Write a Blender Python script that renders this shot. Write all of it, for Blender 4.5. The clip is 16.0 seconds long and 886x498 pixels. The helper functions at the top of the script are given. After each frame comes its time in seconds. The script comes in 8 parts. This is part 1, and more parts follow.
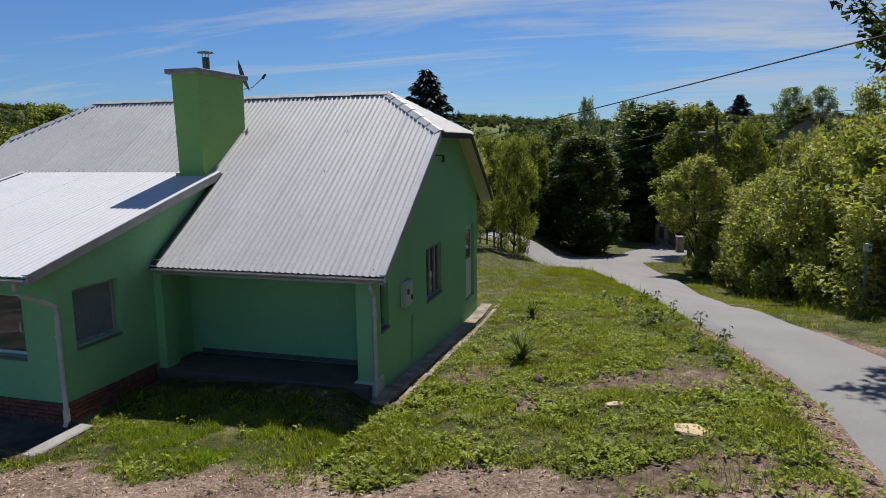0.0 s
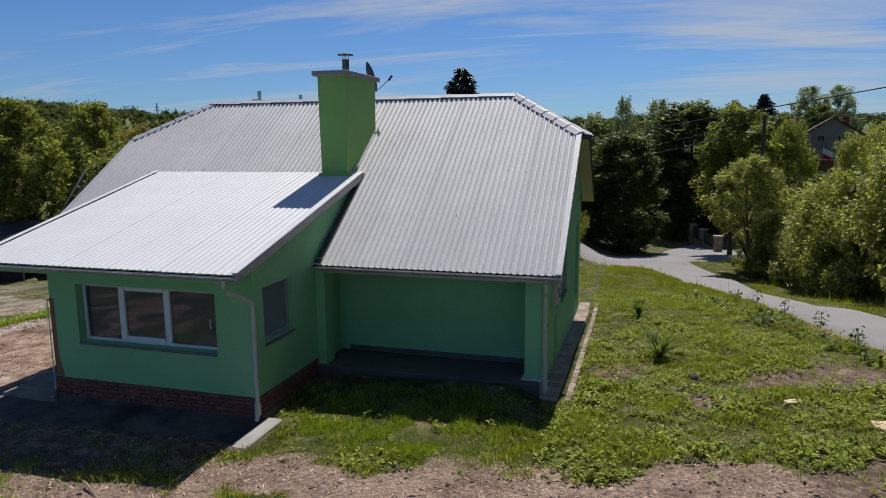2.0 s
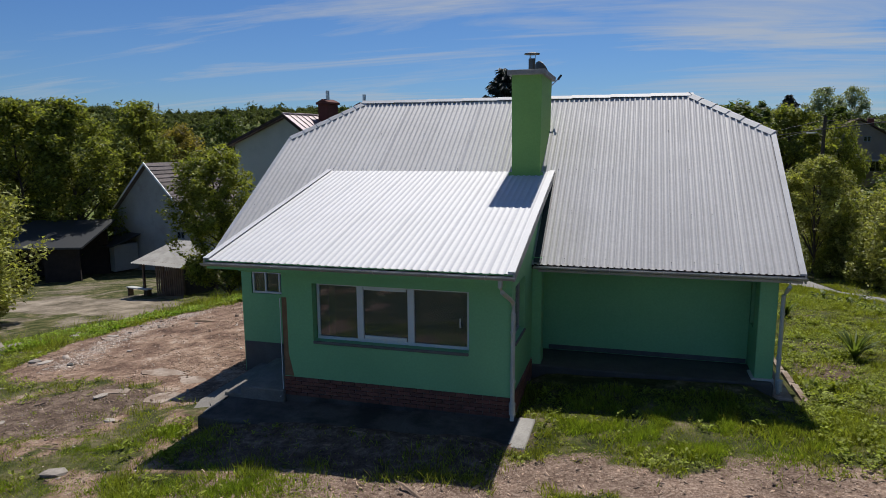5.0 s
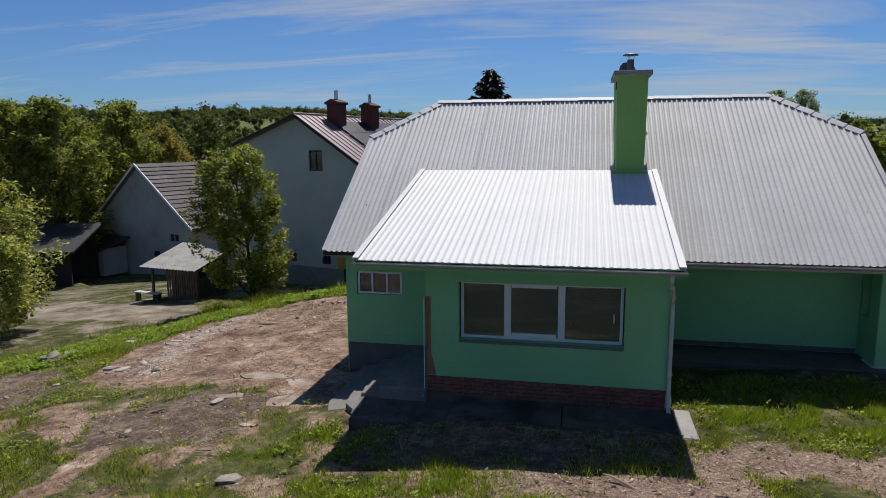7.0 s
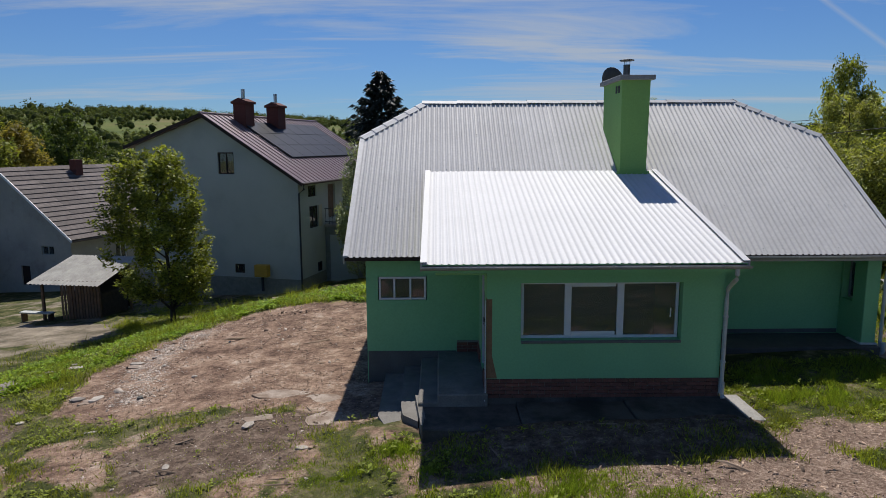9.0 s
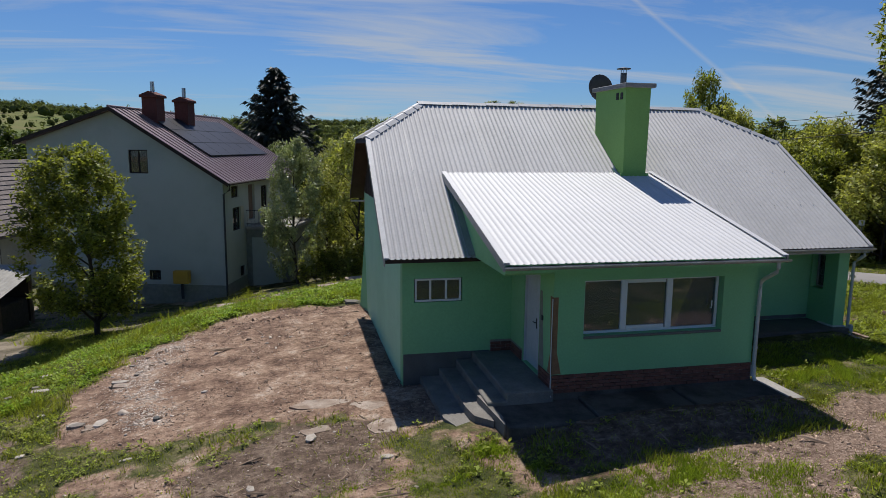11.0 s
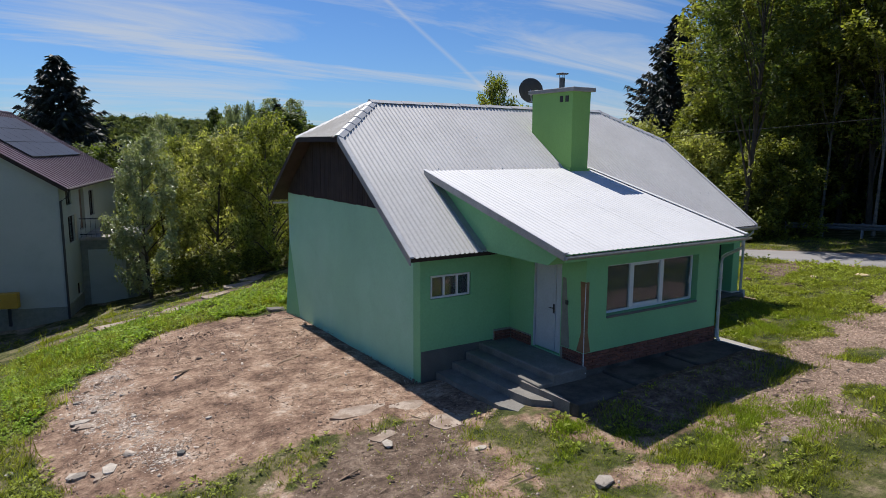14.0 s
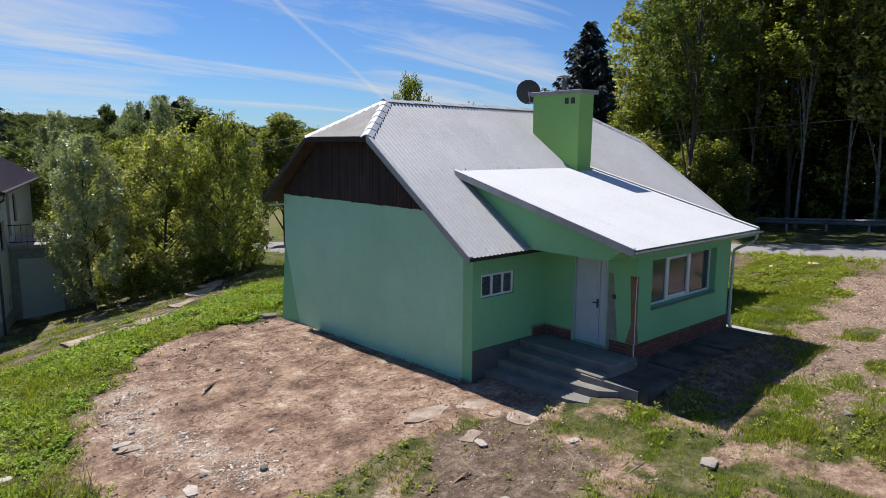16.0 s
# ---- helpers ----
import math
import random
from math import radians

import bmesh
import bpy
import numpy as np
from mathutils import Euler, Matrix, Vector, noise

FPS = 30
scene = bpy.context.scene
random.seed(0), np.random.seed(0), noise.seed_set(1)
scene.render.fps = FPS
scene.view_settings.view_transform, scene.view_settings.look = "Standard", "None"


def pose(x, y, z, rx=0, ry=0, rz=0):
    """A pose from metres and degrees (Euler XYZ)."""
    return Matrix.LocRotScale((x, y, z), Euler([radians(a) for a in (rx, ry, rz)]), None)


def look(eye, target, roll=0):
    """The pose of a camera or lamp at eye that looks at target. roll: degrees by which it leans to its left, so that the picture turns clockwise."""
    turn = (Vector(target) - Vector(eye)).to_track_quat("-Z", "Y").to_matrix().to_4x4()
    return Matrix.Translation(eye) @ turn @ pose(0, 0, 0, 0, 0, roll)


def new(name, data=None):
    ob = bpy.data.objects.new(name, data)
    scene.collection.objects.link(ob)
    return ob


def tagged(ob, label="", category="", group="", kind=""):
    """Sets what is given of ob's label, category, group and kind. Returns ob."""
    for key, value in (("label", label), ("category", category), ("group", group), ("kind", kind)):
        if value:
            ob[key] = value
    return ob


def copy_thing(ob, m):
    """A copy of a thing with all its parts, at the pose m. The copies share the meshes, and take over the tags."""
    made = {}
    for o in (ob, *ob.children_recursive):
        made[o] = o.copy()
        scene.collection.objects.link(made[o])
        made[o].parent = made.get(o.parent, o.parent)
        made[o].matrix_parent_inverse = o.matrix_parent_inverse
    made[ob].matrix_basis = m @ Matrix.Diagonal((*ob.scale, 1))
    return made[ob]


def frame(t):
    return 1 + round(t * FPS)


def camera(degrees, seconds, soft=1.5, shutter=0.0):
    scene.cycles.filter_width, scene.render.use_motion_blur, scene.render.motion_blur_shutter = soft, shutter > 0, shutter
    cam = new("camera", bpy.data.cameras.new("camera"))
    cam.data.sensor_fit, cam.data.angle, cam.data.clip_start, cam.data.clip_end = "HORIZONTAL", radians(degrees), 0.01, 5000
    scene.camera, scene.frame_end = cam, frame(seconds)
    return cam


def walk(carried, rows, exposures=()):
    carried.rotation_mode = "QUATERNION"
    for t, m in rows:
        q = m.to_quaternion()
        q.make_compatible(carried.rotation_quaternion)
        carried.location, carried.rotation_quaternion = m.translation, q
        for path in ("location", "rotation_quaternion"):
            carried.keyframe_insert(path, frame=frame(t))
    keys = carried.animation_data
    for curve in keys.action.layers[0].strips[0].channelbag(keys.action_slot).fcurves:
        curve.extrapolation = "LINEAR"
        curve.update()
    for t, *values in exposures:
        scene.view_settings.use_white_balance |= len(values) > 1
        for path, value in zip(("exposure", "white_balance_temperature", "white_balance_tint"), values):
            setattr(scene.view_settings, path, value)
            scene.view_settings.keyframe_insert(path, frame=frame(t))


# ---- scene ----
cam = camera(67.7, 16.0, soft=0.4)
PATH = [
    (0, (0.064, 0.034, 4.528), (-0.478, 1.934, 4.218), -0.7),
    (0.5, (-0.729, -0.198, 4.544), (-1.27, 1.702, 4.234), -0.7),
    (1, (-1.442, -0.507, 4.567), (-1.983, 1.393, 4.255), -0.6),
    (1.5, (-2.192, -0.846, 4.618), (-2.741, 1.051, 4.303), -0.5),
    (2, (-2.929, -1.107, 4.638), (-3.483, 0.788, 4.322), -0.5),
    (2.5, (-3.663, -1.354, 4.666), (-4.215, 0.542, 4.349), -0.4),
    (3, (-4.359, -1.58, 4.693), (-4.909, 0.316, 4.372), -0.3),
    (3.5, (-4.996, -1.766, 4.683), (-5.545, 0.131, 4.363), -0.3),
    (4, (-5.67, -1.946, 4.692), (-6.219, -0.049, 4.372), -0.3),
    (4.5, (-6.493, -2.155, 4.683), (-7.04, -0.258, 4.363), -0.3),
    (5, (-7.371, -2.349, 4.648), (-7.918, -0.451, 4.333), -0.4),
    (5.2, (-7.726, -2.46, 4.661), (-8.274, -0.563, 4.346), -0.4),
    (7.3, (-11.474, -3.425, 4.625), (-11.806, -1.478, 4.313), -0.4),
    (7.5, (-11.853, -3.456, 4.62), (-12.077, -1.493, 4.31), -0.3),
    (8, (-12.82, -3.46, 4.62), (-12.879, -1.485, 4.309), -0.4),
    (8.5, (-13.815, -3.478, 4.615), (-13.855, -1.503, 4.307), -0.3),
    (9, (-14.775, -3.471, 4.622), (-14.764, -1.495, 4.313), -0.3),
    (9.2, (-15.178, -3.472, 4.627), (-15.14, -1.496, 4.318), -0.3),
    (11.3, (-19.252, -2.941, 4.629), (-18.778, -1.023, 4.32), 0.2),
    (11.5, (-19.617, -2.855, 4.624), (-19.12, -0.943, 4.313), 0.0),
    (12, (-20.5, -2.638, 4.633), (-19.996, -0.728, 4.321), 0.1),
    (12.5, (-21.329, -2.402, 4.628), (-20.821, -0.492, 4.317), -0.0),
    (13, (-22.186, -2.127, 4.625), (-21.536, -0.261, 4.316), 0.1),
    (13.5, (-23.058, -1.771, 4.591), (-22.172, -0.004, 4.286), 0.2),
    (14, (-23.888, -1.306, 4.598), (-22.836, 0.367, 4.291), 0.3),
    (14.5, (-24.656, -0.834, 4.59), (-23.563, 0.813, 4.285), 0.3),
    (15, (-25.387, -0.331, 4.599), (-24.29, 1.312, 4.293), 0.3),
    (15.5, (-26.125, 0.21, 4.584), (-24.952, 1.801, 4.279), 0.3),
    (16, (-26.819, 0.815, 4.578), (-25.508, 2.294, 4.273), 0.4),
]
walk(cam, [(t, look(eye, target, roll)) for t, eye, target, roll in PATH], [(0, 0.09), (2.0, 0.0), (5.0, -0.1), (9.0, -0.1), (12.5, 0.05), (14.0, 0.24), (16.0, 0.42)])

# ---- world, sun, exposure ----
SUN = Vector((0.0, 0.560, 0.828)).normalized()
world = bpy.data.worlds.new("sky_world")
scene.world = world
world.use_nodes = True
wn, wl = world.node_tree.nodes, world.node_tree.links
wn.clear()
w_out = wn.new("ShaderNodeOutputWorld")
w_bg = wn.new("ShaderNodeBackground")
w_sky = wn.new("ShaderNodeTexSky")
w_sky.sky_type = "NISHITA"
w_sky.sun_disc = False
w_sky.sun_elevation = math.asin(SUN.z)
w_sky.sun_rotation = math.atan2(SUN.x, SUN.y)
w_sky.air_density, w_sky.dust_density, w_sky.ozone_density = 1.0, 0.15, 3.0
w_bg.inputs["Strength"].default_value = 0.056
w_co = wn.new("ShaderNodeTexCoord")
# thin cirrus: direction projected on a high plane, stretched along one way
w_sep = wn.new("ShaderNodeSeparateXYZ")
wl.new(w_co.outputs["Generated"], w_sep.inputs[0])
w_zz = wn.new("ShaderNodeMath"); w_zz.operation = "ADD"; w_zz.inputs[1].default_value = 0.12
wl.new(w_sep.outputs["Z"], w_zz.inputs[0])
w_dx = wn.new("ShaderNodeMath"); w_dx.operation = "DIVIDE"
w_dy = wn.new("ShaderNodeMath"); w_dy.operation = "DIVIDE"
wl.new(w_sep.outputs["X"], w_dx.inputs[0]); wl.new(w_zz.outputs[0], w_dx.inputs[1])
wl.new(w_sep.outputs["Y"], w_dy.inputs[0]); wl.new(w_zz.outputs[0], w_dy.inputs[1])
w_comb = wn.new("ShaderNodeCombineXYZ")
wl.new(w_dx.outputs[0], w_comb.inputs[0]); wl.new(w_dy.outputs[0], w_comb.inputs[1])
w_map = wn.new("ShaderNodeMapping")
w_map.inputs["Rotation"].default_value = (0, 0, radians(-24))
w_map.inputs["Scale"].default_value = (0.28, 1.15, 1.0)
w_map.inputs["Location"].default_value = (1.3, 0.4, 0)
wl.new(w_comb.outputs[0], w_map.inputs[0])
w_n1 = wn.new("ShaderNodeTexNoise")
w_n1.inputs["Scale"].default_value = 1.3
w_n1.inputs["Detail"].default_value = 9
w_n1.inputs["Roughness"].default_value = 0.62
w_n1.inputs["Distortion"].default_value = 0.7
wl.new(w_map.outputs[0], w_n1.inputs["Vector"])
w_ramp = wn.new("ShaderNodeValToRGB")
w_ramp.color_ramp.elements[0].position = 0.535
w_ramp.color_ramp.elements[1].position = 0.725
# denser drifts in two parts of the sky
w_last = w_n1.outputs["Fac"]
for drift, gain, lo_ in (((0.17, 0.98, 0.11), 0.13, 0.975), ((0.683, 0.718, 0.135), 0.15, 0.982), ((-0.3, 0.93, 0.22), 0.05, 0.96)):
    w_d = wn.new("ShaderNodeVectorMath"); w_d.operation = "DOT_PRODUCT"
    w_d.inputs[1].default_value = Vector(drift).normalized()
    wl.new(w_co.outputs["Generated"], w_d.inputs[0])
    w_r = wn.new("ShaderNodeMapRange")
    w_r.inputs["From Min"].default_value, w_r.inputs["From Max"].default_value = lo_, 1.0
    w_r.inputs["To Max"].default_value = gain
    wl.new(w_d.outputs["Value"], w_r.inputs["Value"])
    w_a = wn.new("ShaderNodeMath"); w_a.operation = "ADD"
    wl.new(w_last, w_a.inputs[0]); wl.new(w_r.outputs[0], w_a.inputs[1])
    w_last = w_a.outputs[0]
wl.new(w_last, w_ramp.inputs[0])
# one straight vapour trail
w_trail = wn.new("ShaderNodeVectorMath"); w_trail.operation = "DOT_PRODUCT"
TA, TB = Vector((0.455, 0.868, 0.20)).normalized(), Vector((0.589, 0.804, 0.075)).normalized()
w_trail.inputs[1].default_value = TA.cross(TB).normalized()
wl.new(w_co.outputs["Generated"], w_trail.inputs[0])
w_abs = wn.new("ShaderNodeMath"); w_abs.operation = "ABSOLUTE"
wl.new(w_trail.outputs["Value"], w_abs.inputs[0])
w_tm = wn.new("ShaderNodeMapRange")
w_tm.inputs["From Min"].default_value, w_tm.inputs["From Max"].default_value = 0.0045, 0.0
w_tm.inputs["To Min"].default_value, w_tm.inputs["To Max"].default_value = 0.0, 0.3
wl.new(w_abs.outputs[0], w_tm.inputs["Value"])
w_half = wn.new("ShaderNodeVectorMath"); w_half.operation = "DOT_PRODUCT"
w_half.inputs[1].default_value = ((TA + TB) / 2).normalized()
wl.new(w_co.outputs["Generated"], w_half.inputs[0])
w_hm = wn.new("ShaderNodeMapRange")
w_hm.inputs["From Min"].default_value, w_hm.inputs["From Max"].default_value = 0.955, 0.992
wl.new(w_half.outputs["Value"], w_hm.inputs["Value"])
w_tmul = wn.new("ShaderNodeMath"); w_tmul.operation = "MULTIPLY"
wl.new(w_tm.outputs[0], w_tmul.inputs[0]); wl.new(w_hm.outputs[0], w_tmul.inputs[1])
w_cl = wn.new("ShaderNodeMath"); w_cl.operation = "MULTIPLY"; w_cl.inputs[1].default_value = 0.70
wl.new(w_ramp.outputs[0], w_cl.inputs[0])
w_sum = wn.new("ShaderNodeMath"); w_sum.operation = "ADD"; w_sum.use_clamp = True
wl.new(w_cl.outputs[0], w_sum.inputs[0]); wl.new(w_tmul.outputs[0], w_sum.inputs[1])
w_tint = wn.new("ShaderNodeMix"); w_tint.data_type = "RGBA"; w_tint.blend_type = "MULTIPLY"
w_tint.inputs["Factor"].default_value = 1.0
w_tint.inputs["B"].default_value = (0.64, 0.95, 1.42, 1)
wl.new(w_sky.outputs[0], w_tint.inputs["A"])
w_mix = wn.new("ShaderNodeMix"); w_mix.data_type = "RGBA"
w_mix.inputs["B"].default_value = (8.5, 9.0, 9.6, 1)
wl.new(w_sum.outputs[0], w_mix.inputs["Factor"])
wl.new(w_tint.outputs["Result"], w_mix.inputs["A"])
wl.new(w_mix.outputs["Result"], w_bg.inputs["Color"])
wl.new(w_bg.outputs[0], w_out.inputs[0])
sun_lamp = bpy.data.lights.new("sun", "SUN")
sun_lamp.energy, sun_lamp.angle, sun_lamp.color = 5.0, radians(0.53), (1.0, 0.96, 0.91)
sun = new("sun", sun_lamp)
sun.matrix_world = look(SUN * 100, (0, 0, 0))


# ---- materials ----


def mat(name, base, rough=0.8, metal=0.0, vary=0.25, scale=6.0, fine=60.0, bump=0.2, bump_scale=80.0, alt=None, spec=0.5, rnd=0.0, island=0.0, translucent=0.0, wear=None):
    """A principled material with variation at two scales, bump, and where wanted per-object or per-island shifts."""
    m = bpy.data.materials.new(name)
    m.use_nodes = True
    n, l = m.node_tree.nodes, m.node_tree.links
    b = n["Principled BSDF"]
    co = n.new("ShaderNodeTexCoord")
    geo = n.new("ShaderNodeNewGeometry")
    big = n.new("ShaderNodeTexNoise")
    big.inputs["Scale"].default_value = scale
    big.inputs["Detail"].default_value = 6
    big.inputs["Roughness"].default_value = 0.6
    small = n.new("ShaderNodeTexNoise")
    small.inputs["Scale"].default_value = fine
    small.inputs["Detail"].default_value = 3
    l.new(geo.outputs["Position"], big.inputs["Vector"])
    l.new(geo.outputs["Position"], small.inputs["Vector"])
    alt = alt or tuple(c * (1 - vary) for c in base)
    mix = n.new("ShaderNodeMix"); mix.data_type = "RGBA"
    mix.inputs["A"].default_value, mix.inputs["B"].default_value = (*base, 1), (*alt, 1)
    r1 = n.new("ShaderNodeMapRange")
    r1.inputs["From Min"].default_value, r1.inputs["From Max"].default_value = 0.35, 0.68
    l.new(big.outputs["Fac"], r1.inputs["Value"])
    l.new(r1.outputs[0], mix.inputs["Factor"])
    out = mix.outputs["Result"]
    mul = n.new("ShaderNodeMix"); mul.data_type = "RGBA"; mul.blend_type = "MULTIPLY"
    mul.inputs["Factor"].default_value = 1.0
    r2 = n.new("ShaderNodeMapRange")
    r2.inputs["From Min"].default_value, r2.inputs["From Max"].default_value = 0.3, 0.7
    r2.inputs["To Min"].default_value, r2.inputs["To Max"].default_value = 1 - vary * 0.6, 1 + vary * 0.4
    l.new(small.outputs["Fac"], r2.inputs["Value"])
    l.new(out, mul.inputs["A"]); l.new(r2.outputs[0], mul.inputs["B"])
    out = mul.outputs["Result"]
    for amount, src in ((rnd, "object"), (island, "island")):
        if amount:
            if src == "object":
                val = n.new("ShaderNodeObjectInfo").outputs["Random"]
            else:
                val = geo.outputs["Random Per Island"]
            r3 = n.new("ShaderNodeMapRange")
            r3.inputs["To Min"].default_value, r3.inputs["To Max"].default_value = 1 - amount, 1 + amount
            l.new(val, r3.inputs["Value"])
            mm = n.new("ShaderNodeMix"); mm.data_type = "RGBA"; mm.blend_type = "MULTIPLY"
            mm.inputs["Factor"].default_value = 1.0
            l.new(out, mm.inputs["A"]); l.new(r3.outputs[0], mm.inputs["B"])
            out = mm.outputs["Result"]
    if wear:
        col, lo, hi, ws = wear
        wnz = n.new("ShaderNodeTexNoise")
        wnz.inputs["Scale"].default_value = ws
        wnz.inputs["Detail"].default_value = 8
        wnz.inputs["Roughness"].default_value = 0.65
        l.new(geo.outputs["Position"], wnz.inputs["Vector"])
        wr = n.new("ShaderNodeMapRange")
        wr.inputs["From Min"].default_value, wr.inputs["From Max"].default_value = lo, hi
        l.new(wnz.outputs["Fac"], wr.inputs["Value"])
        wm = n.new("ShaderNodeMix"); wm.data_type = "RGBA"
        l.new(wr.outputs[0], wm.inputs["Factor"]); l.new(out, wm.inputs["A"])
        wm.inputs["B"].default_value = (*col, 1)
        out = wm.outputs["Result"]
    l.new(out, b.inputs["Base Color"])
    b.inputs["Roughness"].default_value = rough
    b.inputs["Metallic"].default_value = metal
    b.inputs["Specular IOR Level"].default_value = spec
    if bump:
        bn = n.new("ShaderNodeTexNoise")
        bn.inputs["Scale"].default_value = bump_scale
        bn.inputs["Detail"].default_value = 4
        l.new(geo.outputs["Position"], bn.inputs["Vector"])
        bp = n.new("ShaderNodeBump")
        bp.inputs["Strength"].default_value = bump
        bp.inputs["Distance"].default_value = 0.02
        l.new(bn.outputs["Fac"], bp.inputs["Height"])
        l.new(bp.outputs[0], b.inputs["Normal"])
    if translucent:
        tr = n.new("ShaderNodeBsdfTranslucent")
        ty = n.new("ShaderNodeMix"); ty.data_type = "RGBA"; ty.blend_type = "MULTIPLY"
        ty.inputs["Factor"].default_value = 1.0
        ty.inputs["B"].default_value = (1.4, 1.42, 0.65, 1)
        l.new(out, ty.inputs["A"]); l.new(ty.outputs["Result"], tr.inputs["Color"])
        ms = n.new("ShaderNodeMixShader")
        ms.inputs[0].default_value = translucent
        l.new(b.outputs[0], ms.inputs[1]); l.new(tr.outputs[0], ms.inputs[2])
        l.new(ms.outputs[0], n["Material Output"].inputs[0])
    return m


def glass_mat(name, tint, rough=0.02, sky_film=0.0):
    m = bpy.data.materials.new(name)
    m.use_nodes = True
    n, l = m.node_tree.nodes, m.node_tree.links
    n.remove(n["Principled BSDF"])
    gl = n.new("ShaderNodeBsdfGlossy"); gl.inputs["Roughness"].default_value = rough
    tp = n.new("ShaderNodeBsdfTransparent"); tp.inputs["Color"].default_value = (*tint, 1)
    fr = n.new("ShaderNodeFresnel"); fr.inputs["IOR"].default_value = 1.75
    mr = n.new("ShaderNodeMapRange"); mr.inputs["To Min"].default_value = 0.0
    ms = n.new("ShaderNodeMixShader")
    l.new(fr.outputs[0], mr.inputs["Value"]); l.new(mr.outputs[0], ms.inputs[0])
    l.new(tp.outputs[0], ms.inputs[1]); l.new(gl.outputs[0], ms.inputs[2])
    # pale diffuse film painted into the pane in place of reflected sky
    film = n.new("ShaderNodeBsdfDiffuse"); film.inputs["Color"].default_value = (0.55, 0.58, 0.60, 1)
    fm = n.new("ShaderNodeMixShader"); fm.inputs[0].default_value = sky_film
    l.new(ms.outputs[0], fm.inputs[1]); l.new(film.outputs[0], fm.inputs[2])
    l.new(fm.outputs[0], n["Material Output"].inputs[0])
    return m


M_GREEN = mat("green_render", (0.235, 0.53, 0.265), 0.85, vary=0.10, scale=0.7, fine=25, bump=0.12, bump_scale=140)
# west wall only: paler green, brightened in colour for light it does not receive
M_GREENLIT = mat("paler_lit_green_render", (0.39, 0.715, 0.475), 0.85, vary=0.12, scale=0.5, fine=25, bump=0.12, bump_scale=140, wear=((0.45, 0.74, 0.54), 0.5, 0.8, 0.35))
M_CHIMGREEN = mat("chimney_render", (0.24, 0.46, 0.13), 0.85, vary=0.10, scale=1.0, fine=25, bump=0.12, bump_scale=140)
M_ROOF = mat("zinc_sheet", (0.565, 0.55, 0.54), 0.6, metal=0.0, vary=0.12, scale=0.8, fine=14, bump=0.03, bump_scale=20, rnd=0.035, wear=((0.42, 0.41, 0.40), 0.60, 0.85, 0.55))
# weathered zinc, also darkened in colour to hold down the sun on the west hip
M_ROOFDIMMED = mat("weathered_darkened_zinc", (0.37, 0.355, 0.34), 0.7, metal=0.0, vary=0.25, scale=0.9, fine=14, bump=0.03, bump_scale=20, rnd=0.05, wear=((0.24, 0.225, 0.20), 0.50, 0.75, 0.8))
M_ROOFNEW = mat("white_sheet", (0.595, 0.592, 0.598), 0.6, metal=0.0, vary=0.06, scale=1.0, fine=14, bump=0.03, bump_scale=20, rnd=0.02)
M_FLASH = mat("flashing", (0.56, 0.56, 0.57), 0.6, metal=0.05, vary=0.2, scale=3, bump=0.05)
M_GUTTER = mat("grey_gutter", (0.40, 0.40, 0.39), 0.5, metal=0.2, vary=0.25, scale=2, bump=0.05)
M_PIPE = mat("pale_downpipe", (0.55, 0.56, 0.53), 0.55, vary=0.2, scale=3, bump=0.05)
M_DARKWOOD = mat("dark_boards", (0.042, 0.027, 0.021), 0.85, vary=0.45, scale=2.5, fine=40, bump=0.3, bump_scale=40, rnd=0.25)
M_SOFFIT = mat("pale_soffit", (0.48, 0.44, 0.32), 0.8, vary=0.15, scale=2)
M_WHITE = mat("white_frame", (0.72, 0.74, 0.76), 0.45, vary=0.06, scale=4, bump=0.02)
M_DOOR = mat("painted_door", (0.52, 0.56, 0.60), 0.5, vary=0.10, scale=2, fine=20, bump=0.05)
M_OLDFRAME = mat("weathered_frame", (0.33, 0.36, 0.34), 0.7, vary=0.3, scale=6)
M_SILL = mat("grey_sill", (0.16, 0.16, 0.15), 0.7, vary=0.25, scale=5)
M_BRICK = mat("red_brick", (0.22, 0.085, 0.060), 0.85, vary=0.35, scale=9, fine=90, bump=0.3, rnd=0.22)
M_MORTAR = mat("mortar", (0.30, 0.27, 0.24), 0.95, vary=0.2, scale=8)
M_CONC = mat("concrete", (0.36, 0.34, 0.31), 0.95, vary=0.3, scale=1.5, fine=40, bump=0.3, bump_scale=50, wear=((0.20, 0.18, 0.15), 0.55, 0.75, 1.3))
M_DARKPLASTER = mat("dark_base_coat", (0.13, 0.13, 0.12), 0.95, vary=0.3, scale=2, fine=40, bump=0.3)
M_PLASTER = mat("bare_plaster", (0.26, 0.27, 0.23), 0.95, vary=0.25, scale=5, bump=0.2)
M_RUST = mat("orange_primer", (0.30, 0.17, 0.09), 0.9, vary=0.3, scale=6)
M_CAP = mat("cap_slab", (0.30, 0.30, 0.30), 0.9, vary=0.25, scale=4)
M_STEEL = mat("steel", (0.55, 0.55, 0.56), 0.3, metal=0.9, vary=0.1, scale=8, bump=0.02)
M_DULLSTEEL = mat("sooty_steel", (0.16, 0.155, 0.15), 0.45, metal=0.6, vary=0.3, scale=8, bump=0.03)
M_BLACK = mat("dark_dish", (0.035, 0.038, 0.042), 0.5, vary=0.2, scale=6, bump=0.03)
M_DARK = mat("dark_interior", (0.05, 0.05, 0.05), 0.9, vary=0.3, scale=2)
